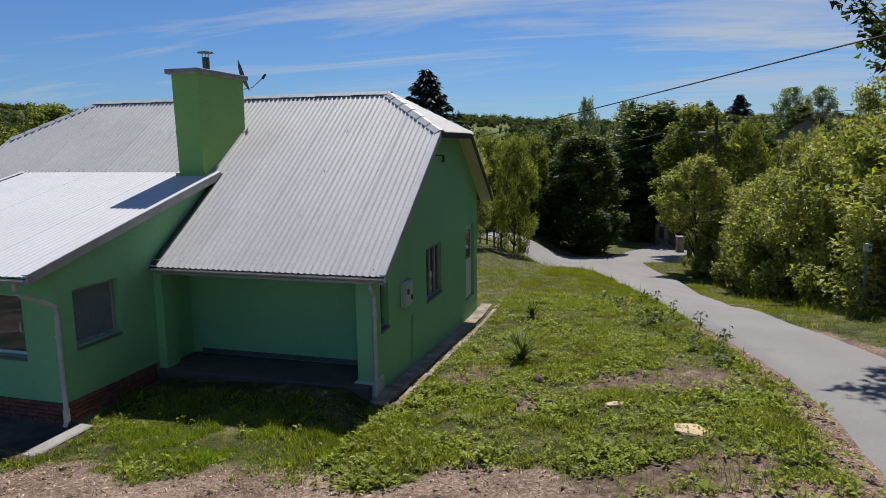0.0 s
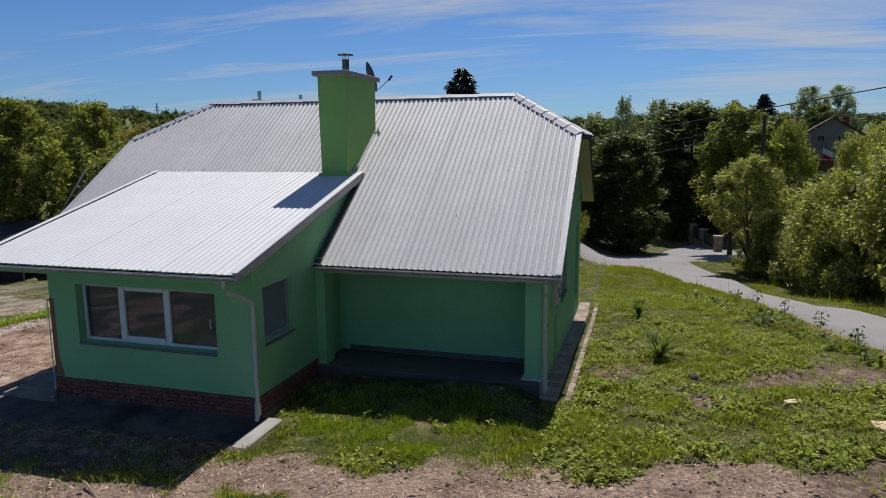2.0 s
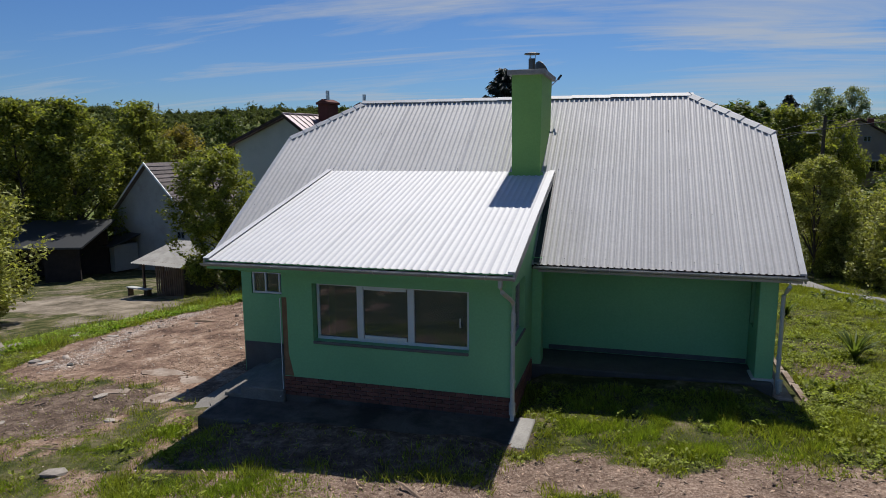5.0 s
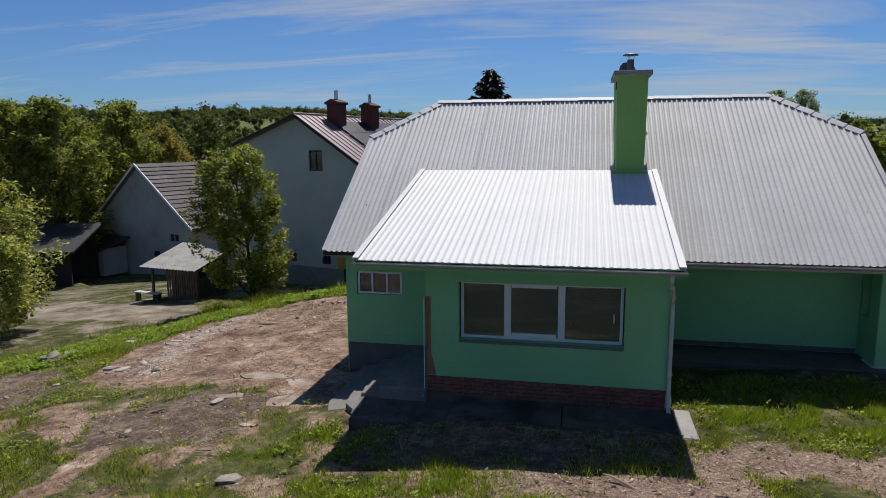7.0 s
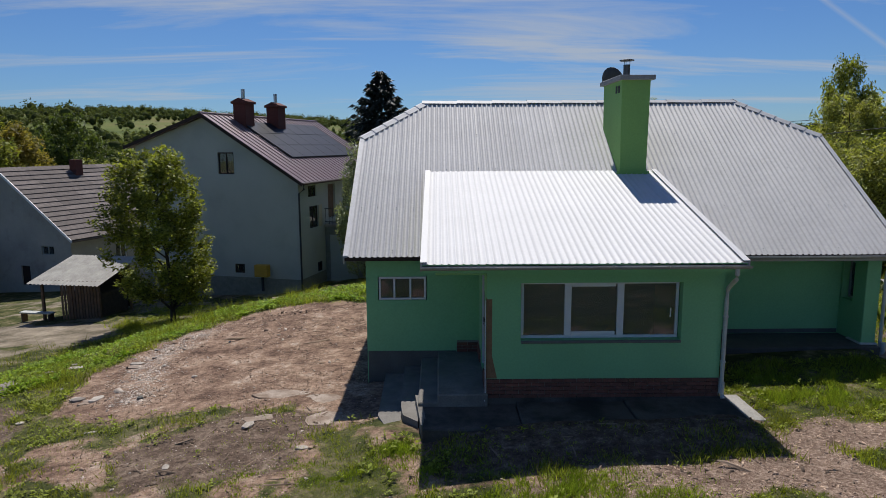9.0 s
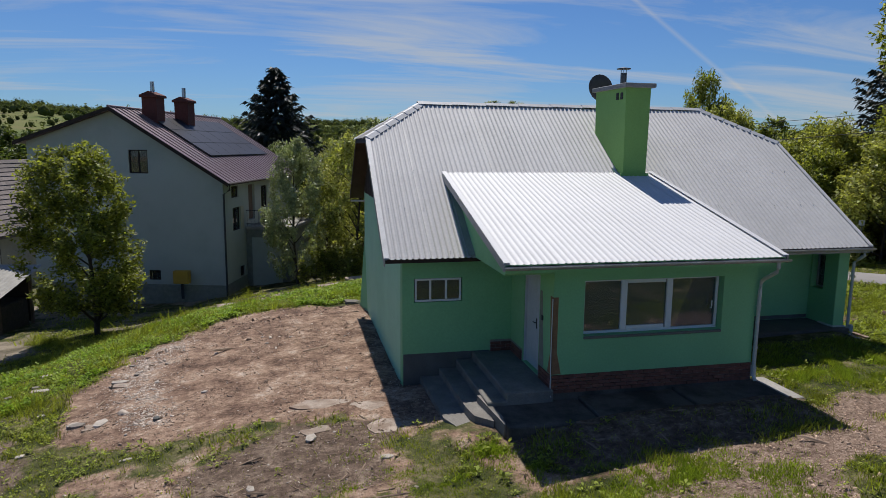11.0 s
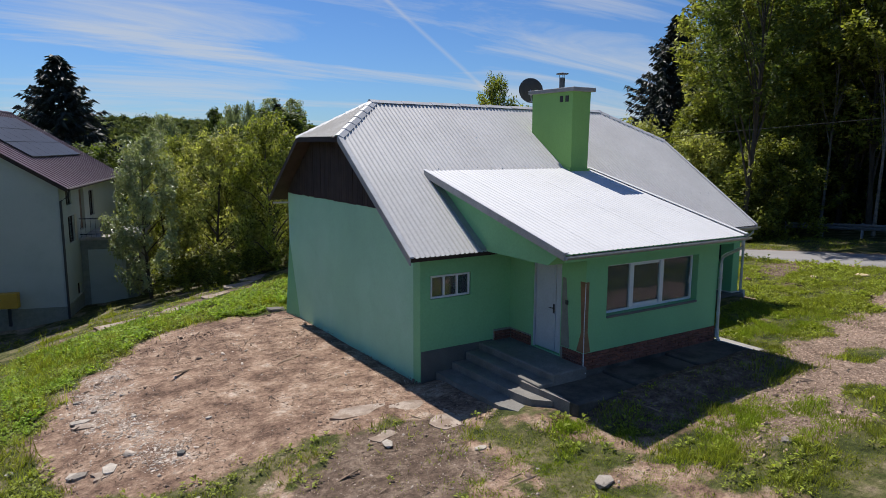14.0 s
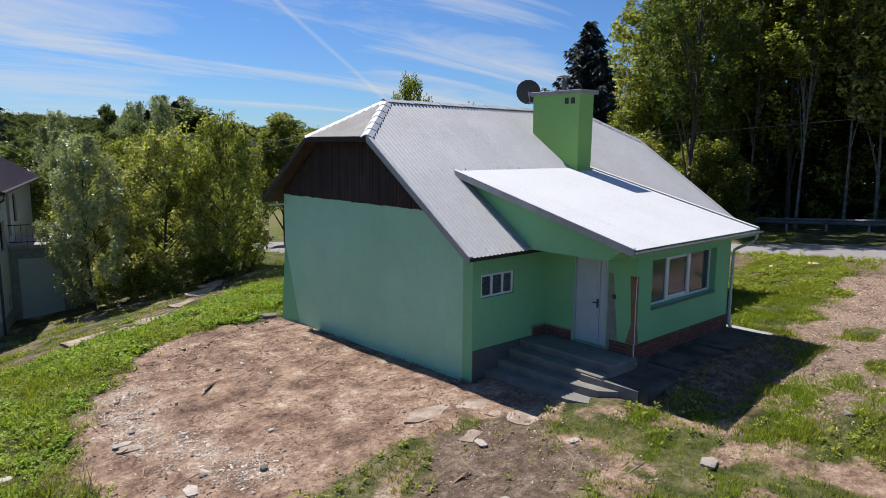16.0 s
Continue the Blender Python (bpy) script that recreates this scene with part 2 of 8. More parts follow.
# porch floor darkened in colour for the shade under the roof
M_PORCH = mat("shade_toned_porch_floor", (0.105, 0.10, 0.09), 0.9, vary=0.3, scale=1.5, fine=40, bump=0.2, wear=((0.06, 0.056, 0.05), 0.5, 0.7, 1.1))
M_STEP = mat("step_concrete", (0.235, 0.218, 0.195), 0.95, vary=0.35, scale=2.0, fine=40, bump=0.3, bump_scale=50, wear=((0.15, 0.135, 0.11), 0.50, 0.72, 1.6))
M_ROOM = mat("room_plaster", (0.42, 0.43, 0.42), 0.9, vary=0.15, scale=1.2)
M_GLASS = glass_mat("window_glass", (0.62, 0.65, 0.65), sky_film=0.055)
M_FILMGLASS = glass_mat("sky_film_glass", (0.55, 0.60, 0.62), sky_film=0.24)
M_H2WALL = mat("pale_green_render", (0.44, 0.475, 0.43), 0.9, vary=0.10, scale=0.5, fine=30, bump=0.1, wear=((0.36, 0.39, 0.35), 0.52, 0.75, 0.5))
M_H2ROOF = mat("mauve_steel_roof", (0.20, 0.145, 0.155), 0.45, metal=0.2, vary=0.12, scale=1.5, bump=0.03, rnd=0.06)
M_SOLAR = mat("solar_glass", (0.030, 0.028, 0.032), 0.42, spec=0.25, vary=0.2, scale=3, bump=0.0)
M_CHIMBRICK = mat("chimney_brick", (0.16, 0.052, 0.038), 0.9, vary=0.35, scale=12, fine=70, bump=0.4)
M_BARNWALL = mat("barn_render", (0.42, 0.41, 0.37), 0.95, vary=0.2, scale=0.6, fine=30, bump=0.2, wear=((0.25, 0.23, 0.21), 0.55, 0.75, 0.7))
M_TILE = mat("clay_tile", (0.185, 0.152, 0.138), 0.9, vary=0.4, scale=4, fine=30, bump=0.2, rnd=0.28)
M_WOOD = mat("grey_timber", (0.17, 0.115, 0.080), 0.9, vary=0.35, scale=5, fine=50, bump=0.3, rnd=0.2)
M_ETERNIT = mat("corrugated_cement", (0.42, 0.40, 0.36), 0.95, vary=0.3, scale=2, bump=0.2)
M_YELLOW = mat("yellow_box", (0.55, 0.33, 0.04), 0.6, vary=0.1, scale=4)
M_BARK = mat("bark", (0.085, 0.068, 0.052), 0.95, vary=0.4, scale=8, fine=50, bump=0.5, bump_scale=30)
M_STEM = mat("woodland_stem", (0.23, 0.21, 0.175), 0.9, vary=0.6, scale=5, fine=30, bump=0.3, alt=(0.06, 0.052, 0.044))
M_BIRCH = mat("birch_bark", (0.42, 0.40, 0.36), 0.9, vary=0.6, scale=5, fine=30, bump=0.3, alt=(0.12, 0.10, 0.09))
M_LEAF = mat("leaf_mid", (0.245, 0.270, 0.060), 0.55, spec=0.3, vary=0.35, scale=0.5, fine=3, bump=0, island=0.65, translucent=0.48)
M_LEAFLIGHT = mat("leaf_light", (0.400, 0.410, 0.120), 0.55, spec=0.3, vary=0.35, scale=0.5, fine=3, bump=0, island=0.55, translucent=0.36)
M_LEAFDARK = mat("leaf_dark", (0.105, 0.140, 0.036), 0.55, spec=0.25, vary=0.3, scale=0.5, fine=3, bump=0, island=0.5, translucent=0.42)
M_LEAFFRUIT = mat("fruit_tree_leaf", (0.245, 0.268, 0.056), 0.55, spec=0.3, vary=0.3, scale=0.5, fine=3, bump=0, island=0.6, translucent=0.48)
M_LEAFBRONZE = mat("leaf_bronze", (0.285, 0.235, 0.062), 0.55, vary=0.3, scale=0.5, fine=3, bump=0, island=0.5, translucent=0.5, spec=0.25)
M_LEAFGREY = mat("leaf_silver", (0.31, 0.35, 0.19), 0.42, vary=0.25, scale=0.5, fine=3, bump=0, island=0.3, translucent=0.3)
M_NEEDLE = mat("needles", (0.020, 0.030, 0.020), 0.55, vary=0.3, scale=0.6, fine=3, bump=0, island=0.3, translucent=0.05)
M_FARLEAF = mat("far_wood", (0.070, 0.092, 0.034), 0.9, vary=0.5, scale=0.012, fine=0.25, bump=0.0, island=0.45, alt=(0.120, 0.135, 0.045), spec=0.05, translucent=0.35)
M_GRASS = mat("grass_blades", (0.250, 0.288, 0.040), 0.6, spec=0.2, vary=0.4, scale=0.45, fine=2, bump=0, island=0.5, translucent=0.45, alt=(0.215, 0.230, 0.045))
M_LUSHGRASS = mat("lush_grass_blades", (0.215, 0.285, 0.036), 0.6, spec=0.2, vary=0.35, scale=0.6, fine=2, bump=0, island=0.5, translucent=0.42, alt=(0.22, 0.29, 0.035))
M_WEED = mat("weed_leaves", (0.265, 0.318, 0.045), 0.6, spec=0.2, vary=0.35, scale=0.8, fine=3, bump=0, island=0.45, translucent=0.42, alt=(0.25, 0.28, 0.05))
M_LUSH = mat("lush_weed_leaves", (0.190, 0.300, 0.026), 0.6, spec=0.2, vary=0.3, scale=0.8, fine=3, bump=0, island=0.5, translucent=0.42, alt=(0.28, 0.35, 0.06))
M_CLOD = mat("soil_clods", (0.31, 0.215, 0.155), 0.95, vary=0.35, scale=3, bump=0.3, island=0.4)
M_DARKCLOD = mat("dark_turned_soil", (0.15, 0.10, 0.077), 0.95, vary=0.35, scale=3, bump=0.3, island=0.4)
M_TWIG = mat("dry_twigs", (0.24, 0.17, 0.12), 0.9, vary=0.3, scale=4, bump=0.2, island=0.5)
M_STONE = mat("pale_stone", (0.27, 0.235, 0.20), 0.95, vary=0.3, scale=8, bump=0.4, rnd=0.25)
M_RUBBLE = mat("rubble_bits", (0.53, 0.45, 0.38), 0.95, vary=0.3, scale=10, bump=0.2, island=0.45, spec=0.1)
M_DUSTPALE = mat("plaster_crumbs", (0.50, 0.42, 0.355), 0.95, vary=0.25, scale=10, bump=0.1, island=0.25, spec=0.05)
M_PALELUMP = mat("whitish_plaster", (0.45, 0.395, 0.335), 0.95, vary=0.3, scale=9, bump=0.4, rnd=0.2)
M_OLDSLAB = mat("sunken_slab", (0.44, 0.355, 0.285), 0.95, vary=0.4, scale=3, fine=40, bump=0.5, bump_scale=40, wear=((0.23, 0.165, 0.12), 0.44, 0.60, 2.4))
# concrete darkened in colour for the shade south of the extension
M_APRONSHADE = mat("shade_darkened_concrete", (0.125, 0.112, 0.096), 0.95, vary=0.35, scale=1.2, fine=40, bump=0.3, bump_scale=50, wear=((0.035, 0.032, 0.027), 0.42, 0.62, 1.4))
M_CHIPS = mat("wood_chips", (0.40, 0.285, 0.205), 0.95, vary=0.3, scale=6, bump=0.2, island=0.75)
M_STUMP = mat("cut_wood", (0.62, 0.47, 0.28), 0.85, vary=0.2, scale=4, fine=30, bump=0.2)
M_ASPHALT = mat("pale_asphalt", (0.26, 0.245, 0.235), 0.95, vary=0.15, scale=0.5, fine=30, bump=0.3, bump_scale=90, wear=((0.19, 0.18, 0.17), 0.58, 0.72, 0.35))
M_RAIL = mat("rail_grey", (0.30, 0.31, 0.32), 0.6, metal=0.2, vary=0.3, scale=2)
M_CABLE = mat("cable", (0.02, 0.02, 0.02), 0.6, vary=0.1, bump=0)
M_NWALL = mat("buff_render", (0.34, 0.27, 0.21), 0.9, vary=0.15, scale=1)
M_NROOF = mat("brown_tiles", (0.12, 0.06, 0.045), 0.85, vary=0.2, scale=2)
M_RED = mat("flag_red", (0.55, 0.03, 0.04), 0.8, vary=0.1, bump=0)
M_FLAGWHITE = mat("flag_white", (0.75, 0.75, 0.75), 0.8, vary=0.05, bump=0)
M_REDLEAF = mat("red_shrub_leaf", (0.12, 0.022, 0.022), 0.6, vary=0.3, bump=0, island=0.3, translucent=0.2)

# ---- mesh helpers ----


def mesh_arrays(name, verts, faces, material, smooth=False):
    """A mesh from arrays of vertices and of equal-sided faces."""
    verts, faces = np.asarray(verts, dtype=np.float32), np.asarray(faces, dtype=np.int32)
    me = bpy.data.meshes.new(name)
    k = faces.shape[1]
    me.vertices.add(len(verts))
    me.vertices.foreach_set("co", verts.ravel())
    me.loops.add(faces.size)
    me.loops.foreach_set("vertex_index", faces.ravel())
    me.polygons.add(len(faces))
    me.polygons.foreach_set("loop_start", np.arange(0, faces.size, k, dtype=np.int32))
    me.polygons.foreach_set("loop_total", np.full(len(faces), k, dtype=np.int32))
    if smooth:
        me.polygons.foreach_set("use_smooth", np.ones(len(faces), dtype=bool))
    me.materials.append(material)
    me.update(calc_edges=True)
    me.validate()
    return me


def part(name, bm, material, parent=None, label=""):
    me = bpy.data.meshes.new(name)
    bmesh.ops.recalc_face_normals(bm, faces=bm.faces)
    bm.to_mesh(me)
    bm.free()
    me.materials.append(material)
    ob = new(name, me)
    ob.parent = parent
    if label:
        ob["label"] = label
    return ob


def part_mesh(name, me, parent=None, label="", m=None):
    ob = new(name, me)
    ob.parent = parent
    if m is not None:
        ob.matrix_basis = m
    if label:
        ob["label"] = label
    return ob


def thing(name, label, category, m=None, group=""):
    ob = new(name)
    if m is not None:
        ob.matrix_basis = m
    return tagged(ob, label, category, group)


def box(bm, x0, y0, z0, x1, y1, z1, bevel=0.0, m=None):
    """Adds a box, bevelled where asked."""
    r = bmesh.ops.create_cube(bm, size=1.0)
    vs = r["verts"]
    for v in vs:
        v.co = Vector(((x0 + x1) / 2 + v.co.x * (x1 - x0), (y0 + y1) / 2 + v.co.y * (y1 - y0), (z0 + z1) / 2 + v.co.z * (z1 - z0)))
    if bevel:
        es = list({e for v in vs for e in v.link_edges})
        r = bmesh.ops.bevel(bm, geom=es, offset=bevel, segments=1, affect="EDGES")
        vs = list({v for f in r["faces"] for v in f.verts} | {v for v in vs if v.is_valid})
    if m is not None:
        bmesh.ops.transform(bm, matrix=m, verts=vs)
    return bm


def boxes(*rows, bevel=0.0):
    bm = bmesh.new()
    for r in rows:
        box(bm, *r, bevel=bevel)
    return bm


def tube(bm, points, radii, sides=8, cap=True):
    """A tapered tube along points."""
    rings = []
    pts = [Vector(p) for p in points]
    for i, p in enumerate(pts):
        d = (pts[min(i + 1, len(pts) - 1)] - pts[max(i - 1, 0)]).normalized()
        a = d.orthogonal().normalized() if abs(d.z) > 0.9 else d.cross(Vector((0, 0, 1))).normalized()
        b = d.cross(a).normalized()
        r = radii[i] if hasattr(radii, "__len__") else radii
        rings.append([bm.verts.new(p + (a * math.cos(2 * math.pi * k / sides) + b * math.sin(2 * math.pi * k / sides)) * r) for k in range(sides)])
    for r0, r1 in zip(rings, rings[1:]):
        for k in range(sides):
            bm.faces.new((r0[k], r0[(k + 1) % sides], r1[(k + 1) % sides], r1[k]))
    if cap:
        bm.faces.new(rings[0][::-1])
        bm.faces.new(rings[-1])
    return bm


def prism(bm, pts, off):
    """A flat polygon pts pushed along off to a solid."""
    off = Vector(off)
    a = [bm.verts.new(Vector(p)) for p in pts]
    b = [bm.verts.new(Vector(p) + off) for p in pts]
    bm.faces.new(a)
    bm.faces.new(b[::-1])
    for i in range(len(a)):
        j = (i + 1) % len(a)
        bm.faces.new((a[i], b[i], b[j], a[j]))
    return bm


def wall_mesh(us, vs, holes, thick, put, top=None):
    """A wall with rectangular holes. us, vs: extents; holes: (u0, u1, v0, v1); put(u, v, d): world place at depth d; top(u): height that cuts it."""
    uu = sorted({*us, *(h[0] for h in holes), *(h[1] for h in holes)})
    vv = sorted({*vs, *(h[2] for h in holes), *(h[3] for h in holes)})
    bm = bmesh.new()
    verts = {}

    def vert(i, j, d):
        k = (i, j, d)
        if k not in verts:
            v = vv[j]
            if top:
                v = top(uu[i]) if j == len(vv) - 1 else min(v, top(uu[i]))
            verts[k] = bm.verts.new(put(uu[i], v, d))
        return verts[k]

    def solid(i, j):
        if not (0 <= i < len(uu) - 1 and 0 <= j < len(vv) - 1):
            return False
        cu, cv = (uu[i] + uu[i + 1]) / 2, (vv[j] + vv[j + 1]) / 2
        return not any(h[0] < cu < h[1] and h[2] < cv < h[3] for h in holes)

    for i in range(len(uu) - 1):
        for j in range(len(vv) - 1):
            if not solid(i, j):
                continue
            bm.faces.new([vert(i, j, 0), vert(i + 1, j, 0), vert(i + 1, j + 1, 0), vert(i, j + 1, 0)])
            bm.faces.new([vert(i, j, thick), vert(i, j + 1, thick), vert(i + 1, j + 1, thick), vert(i + 1, j, thick)])
            for (di, dj), (a, b) in {(-1, 0): ((0, 0), (0, 1)), (1, 0): ((1, 0), (1, 1)), (0, -1): ((0, 0), (1, 0)), (0, 1): ((0, 1), (1, 1))}.items():
                if not solid(i + di, j + dj):
                    p, q = (i + a[0], j + a[1]), (i + b[0], j + b[1])
                    bm.faces.new([vert(*p, 0), vert(*q, 0), vert(*q, thick), vert(*p, thick)])
    return bm


# value noise on arrays
def _hash(ix, iy, seed):
    h = (ix.astype(np.int64) * 374761393 + iy.astype(np.int64) * 668265263 + seed * 1442695041) & 0x7FFFFFFF
    h = ((h ^ (h >> 13)) * 1274126177) & 0x7FFFFFFF
    return ((h ^ (h >> 16)) & 0xFFFF) / 65535.0


def vnoise(x, y, seed=0):
    ix, iy = np.floor(x), np.floor(y)
    fx, fy = x - ix, y - iy
    fx, fy = fx * fx * (3 - 2 * fx), fy * fy * (3 - 2 * fy)
    a, b = _hash(ix, iy, seed), _hash(ix + 1, iy, seed)
    c, d = _hash(ix, iy + 1, seed), _hash(ix + 1, iy + 1, seed)
    return (a * (1 - fx) + b * fx) * (1 - fy) + (c * (1 - fx) + d * fx) * fy


def fbm(x, y, seed=0, octaves=4):
    out, amp, tot = 0.0, 1.0, 0.0
    for o in range(octaves):
        out = out + amp * vnoise(x * 2 ** o, y * 2 ** o, seed + o)
        tot += amp
        amp *= 0.5
    return out / tot


def sstep(a, b, x):
    t = np.clip((x - a) / (b - a), 0, 1)
    return t * t * (3 - 2 * t)


# ---- the lie of the land ----
ROAD_LEFT = [(3.0, 2.0), (3.15, 8.0), (3.28, 11.0), (3.2, 13.0), (2.7, 15.8), (2.3, 17.6), (1.6, 20.6), (1.0, 24.6), (0.3, 29.0), (-0.3, 33.0), (-0.75, 37.2)]
ROAD_RIGHT = [(7.4, 2.0), (6.8, 9.0), (6.1, 13.5), (5.5, 15.9), (4.55, 19.4), (4.25, 24.0), (4.15, 28.5), (4.05, 33.0), (3.75, 37.5)]
JUNCTION_RIGHT = [(3.35, 40.5), (2.85, 43.0), (2.1, 45.8), (1.5, 48.5), (0.95, 50.8), (1.6, 52.5), (4.0, 54.0), (9.0, 56.0)]
LANE_SOUTH = [(-2.0, 38.2), (-3.2, 40.0), (-5.1, 44.0), (-9.0, 47.5), (-13.0, 50.0)]
LANE_NORTH = [(-1.8, 57.5), (-5.0, 55.0), (-9.0, 54.0), (-13.0, 55.0)]
FENCE_FOOT = [(0.4, 66.0), (2.9, 73.0), (4.5, 64.6), (9.0, 58.5)]


def bank(x, y):
    """Distance beyond the upper edge of the bank north-west of the plot."""
    return np.maximum((x + 22.3) * -0.731 + (y - 20.9) * 0.682, (x + 22.3) * -0.541 + (y - 20.9) * 0.841)


def land(x, y):
    x, y = np.asarray(x, float), np.asarray(y, float)
    a = np.interp(x, [-60, -32, -27, -24, -22, -19, -16.5, -13, -9, -4.6, -1.4, 1, 4, 12, 30, 80], [-3.2, -2.5, -1.85, -1.45, -1.18, -0.92, -0.82, -0.52, -0.38, -0.25, -0.04, 0.15, 0.22, 0.5, 1.2, 2.0])
    b = np.interp(x, [-24, -16.5, -9, -2], [-0.010, -0.022, -0.042, -0.066])
    yy = np.where(y < 20.4, y - 10, 10.4 + (np.minimum(y, 90) - 20.4) * 0.38)
    z = a + b * np.maximum(yy, -14)
    z = z + 0.27 * sstep(8.9, 10.9, y) * sstep(13.5, 11.4, y) * sstep(-10.0, -8.8, x) * sstep(-4.4, -5.2, x)
    z = z + 0.14 * sstep(6.4, 7.4, y) * sstep(8.9, 8.5, y) * sstep(-15.0, -14.4, x) * sstep(-9.0, -9.6, x)
    z = z + 0.12 * np.exp(-((x + 15.75) ** 2 + (y - 8.15) ** 2) / 0.35)
    # the lane falls away to the north-east
    fall = np.interp(y, [20, 22, 25, 28, 31, 34, 37, 40, 44, 50, 58, 66, 75, 90, 120], [-0.60, -0.80, -1.10, -1.52, -2.05, -2.58, -3.03, -3.45, -4.0, -4.3, -5.1, -5.7, -6.2, -6.8, -6.5])
    fall = fall - 0.12 * np.clip(x - 0.3, 0, 3.2) * sstep(22, 27, y) * sstep(44, 36, y) + 0.55 * sstep(0.2, -2.6, x) * sstep(25, 31, y) * sstep(48, 40, y)
    w = sstep(-12.0, -4.0, x) * (1 - 0.7 * sstep(6.0, 18.0, x)) * sstep(17.5, 23.0, y) * sstep(240, 120, y)
    z = z * (1 - w) + (fall + 0.05 * np.clip(x - 5.0, 0, 8)) * w
    d = bank(x, y)
    fade = sstep(-7.0, -16.0, x)
    dd = d + 0.6
    z = z - fade * (0.5 * (dd + np.sqrt(dd * dd + 0.8)) - 0.5 * (np.maximum(dd - 10.5, 0) + np.maximum(dd - 10.5, 0)) * 0.55 - 0.9 * np.maximum(dd - 36, 0) * 0.5) * 0.19
    low = -2.80 - 0.088 * np.maximum(d, 0)
    z = np.where(x < -8, np.maximum(z, low), z)
    r = np.hypot(x + 10, y)
    az = np.degrees(np.arctan2(-(x + 10), y))
    hill = np.interp(az, [-100, -30, 0, 12, 25, 38, 52, 70, 110], [10, 16, 26, 36, 43, 35, 46, 42, 12]) * (y > -50)
    z = z + hill * sstep(110, 620, r) * (0.86 + 0.28 * fbm(x / 170, y / 170, 3, 3))
    return z


def lumps(x, y):
    return (fbm(x * 1.1, y * 1.1, 11, 4) - 0.5) * 0.09 + (fbm(x * 5, y * 5, 21, 2) - 0.5) * 0.03


def poly_inside(x, y, pts):
    """Signed distance to a polygon, inside positive."""
    x, y = np.asarray(x, float), np.asarray(y, float)
    best = np.full(x.shape, 1e9)
    ins = np.zeros(x.shape, bool)
    for (x0, y0), (x1, y1) in zip(pts, pts[1:] + pts[:1]):
        dx, dy = x1 - x0, y1 - y0
        t = np.clip(((x - x0) * dx + (y - y0) * dy) / (dx * dx + dy * dy), 0, 1)
        best = np.minimum(best, np.hypot(x - x0 - t * dx, y - y0 - t * dy))
        cross = ((y0 > y) != (y1 > y)) & (x < (x1 - x0) * (y - y0) / (y1 - y0 + 1e-12) + x0)
        ins ^= cross
    return np.where(ins, best, -best)


DIRT = [(-16.3, 20.6), (-20.7, 20.4), (-23.2, 17.6), (-24.6, 14.0), (-24.0, 11.6), (-22.6, 9.9), (-18.6, 9.7), (-16.2, 8.9), (-15.2, 7.6), (-15.0, 11.4)]
DARKSOIL = [(-17.2, 9.9), (-18.8, 9.9), (-20.4, 9.2), (-20.8, 8.0), (-20.2, 6.4), (-17.6, 6.8)]
HOUSE = [(-16.5, 11.6), (-16.5, 20.3), (-4.4, 20.3), (-4.4, 11.6), (-9.3, 11.4), (-9.3, 8.4), (-14.6, 8.4), (-14.6, 11.4)]
ROADPOLY = ROAD_LEFT + LANE_SOUTH + LANE_NORTH[::-1] + FENCE_FOOT + JUNCTION_RIGHT[::-1] + ROAD_RIGHT[::-1]


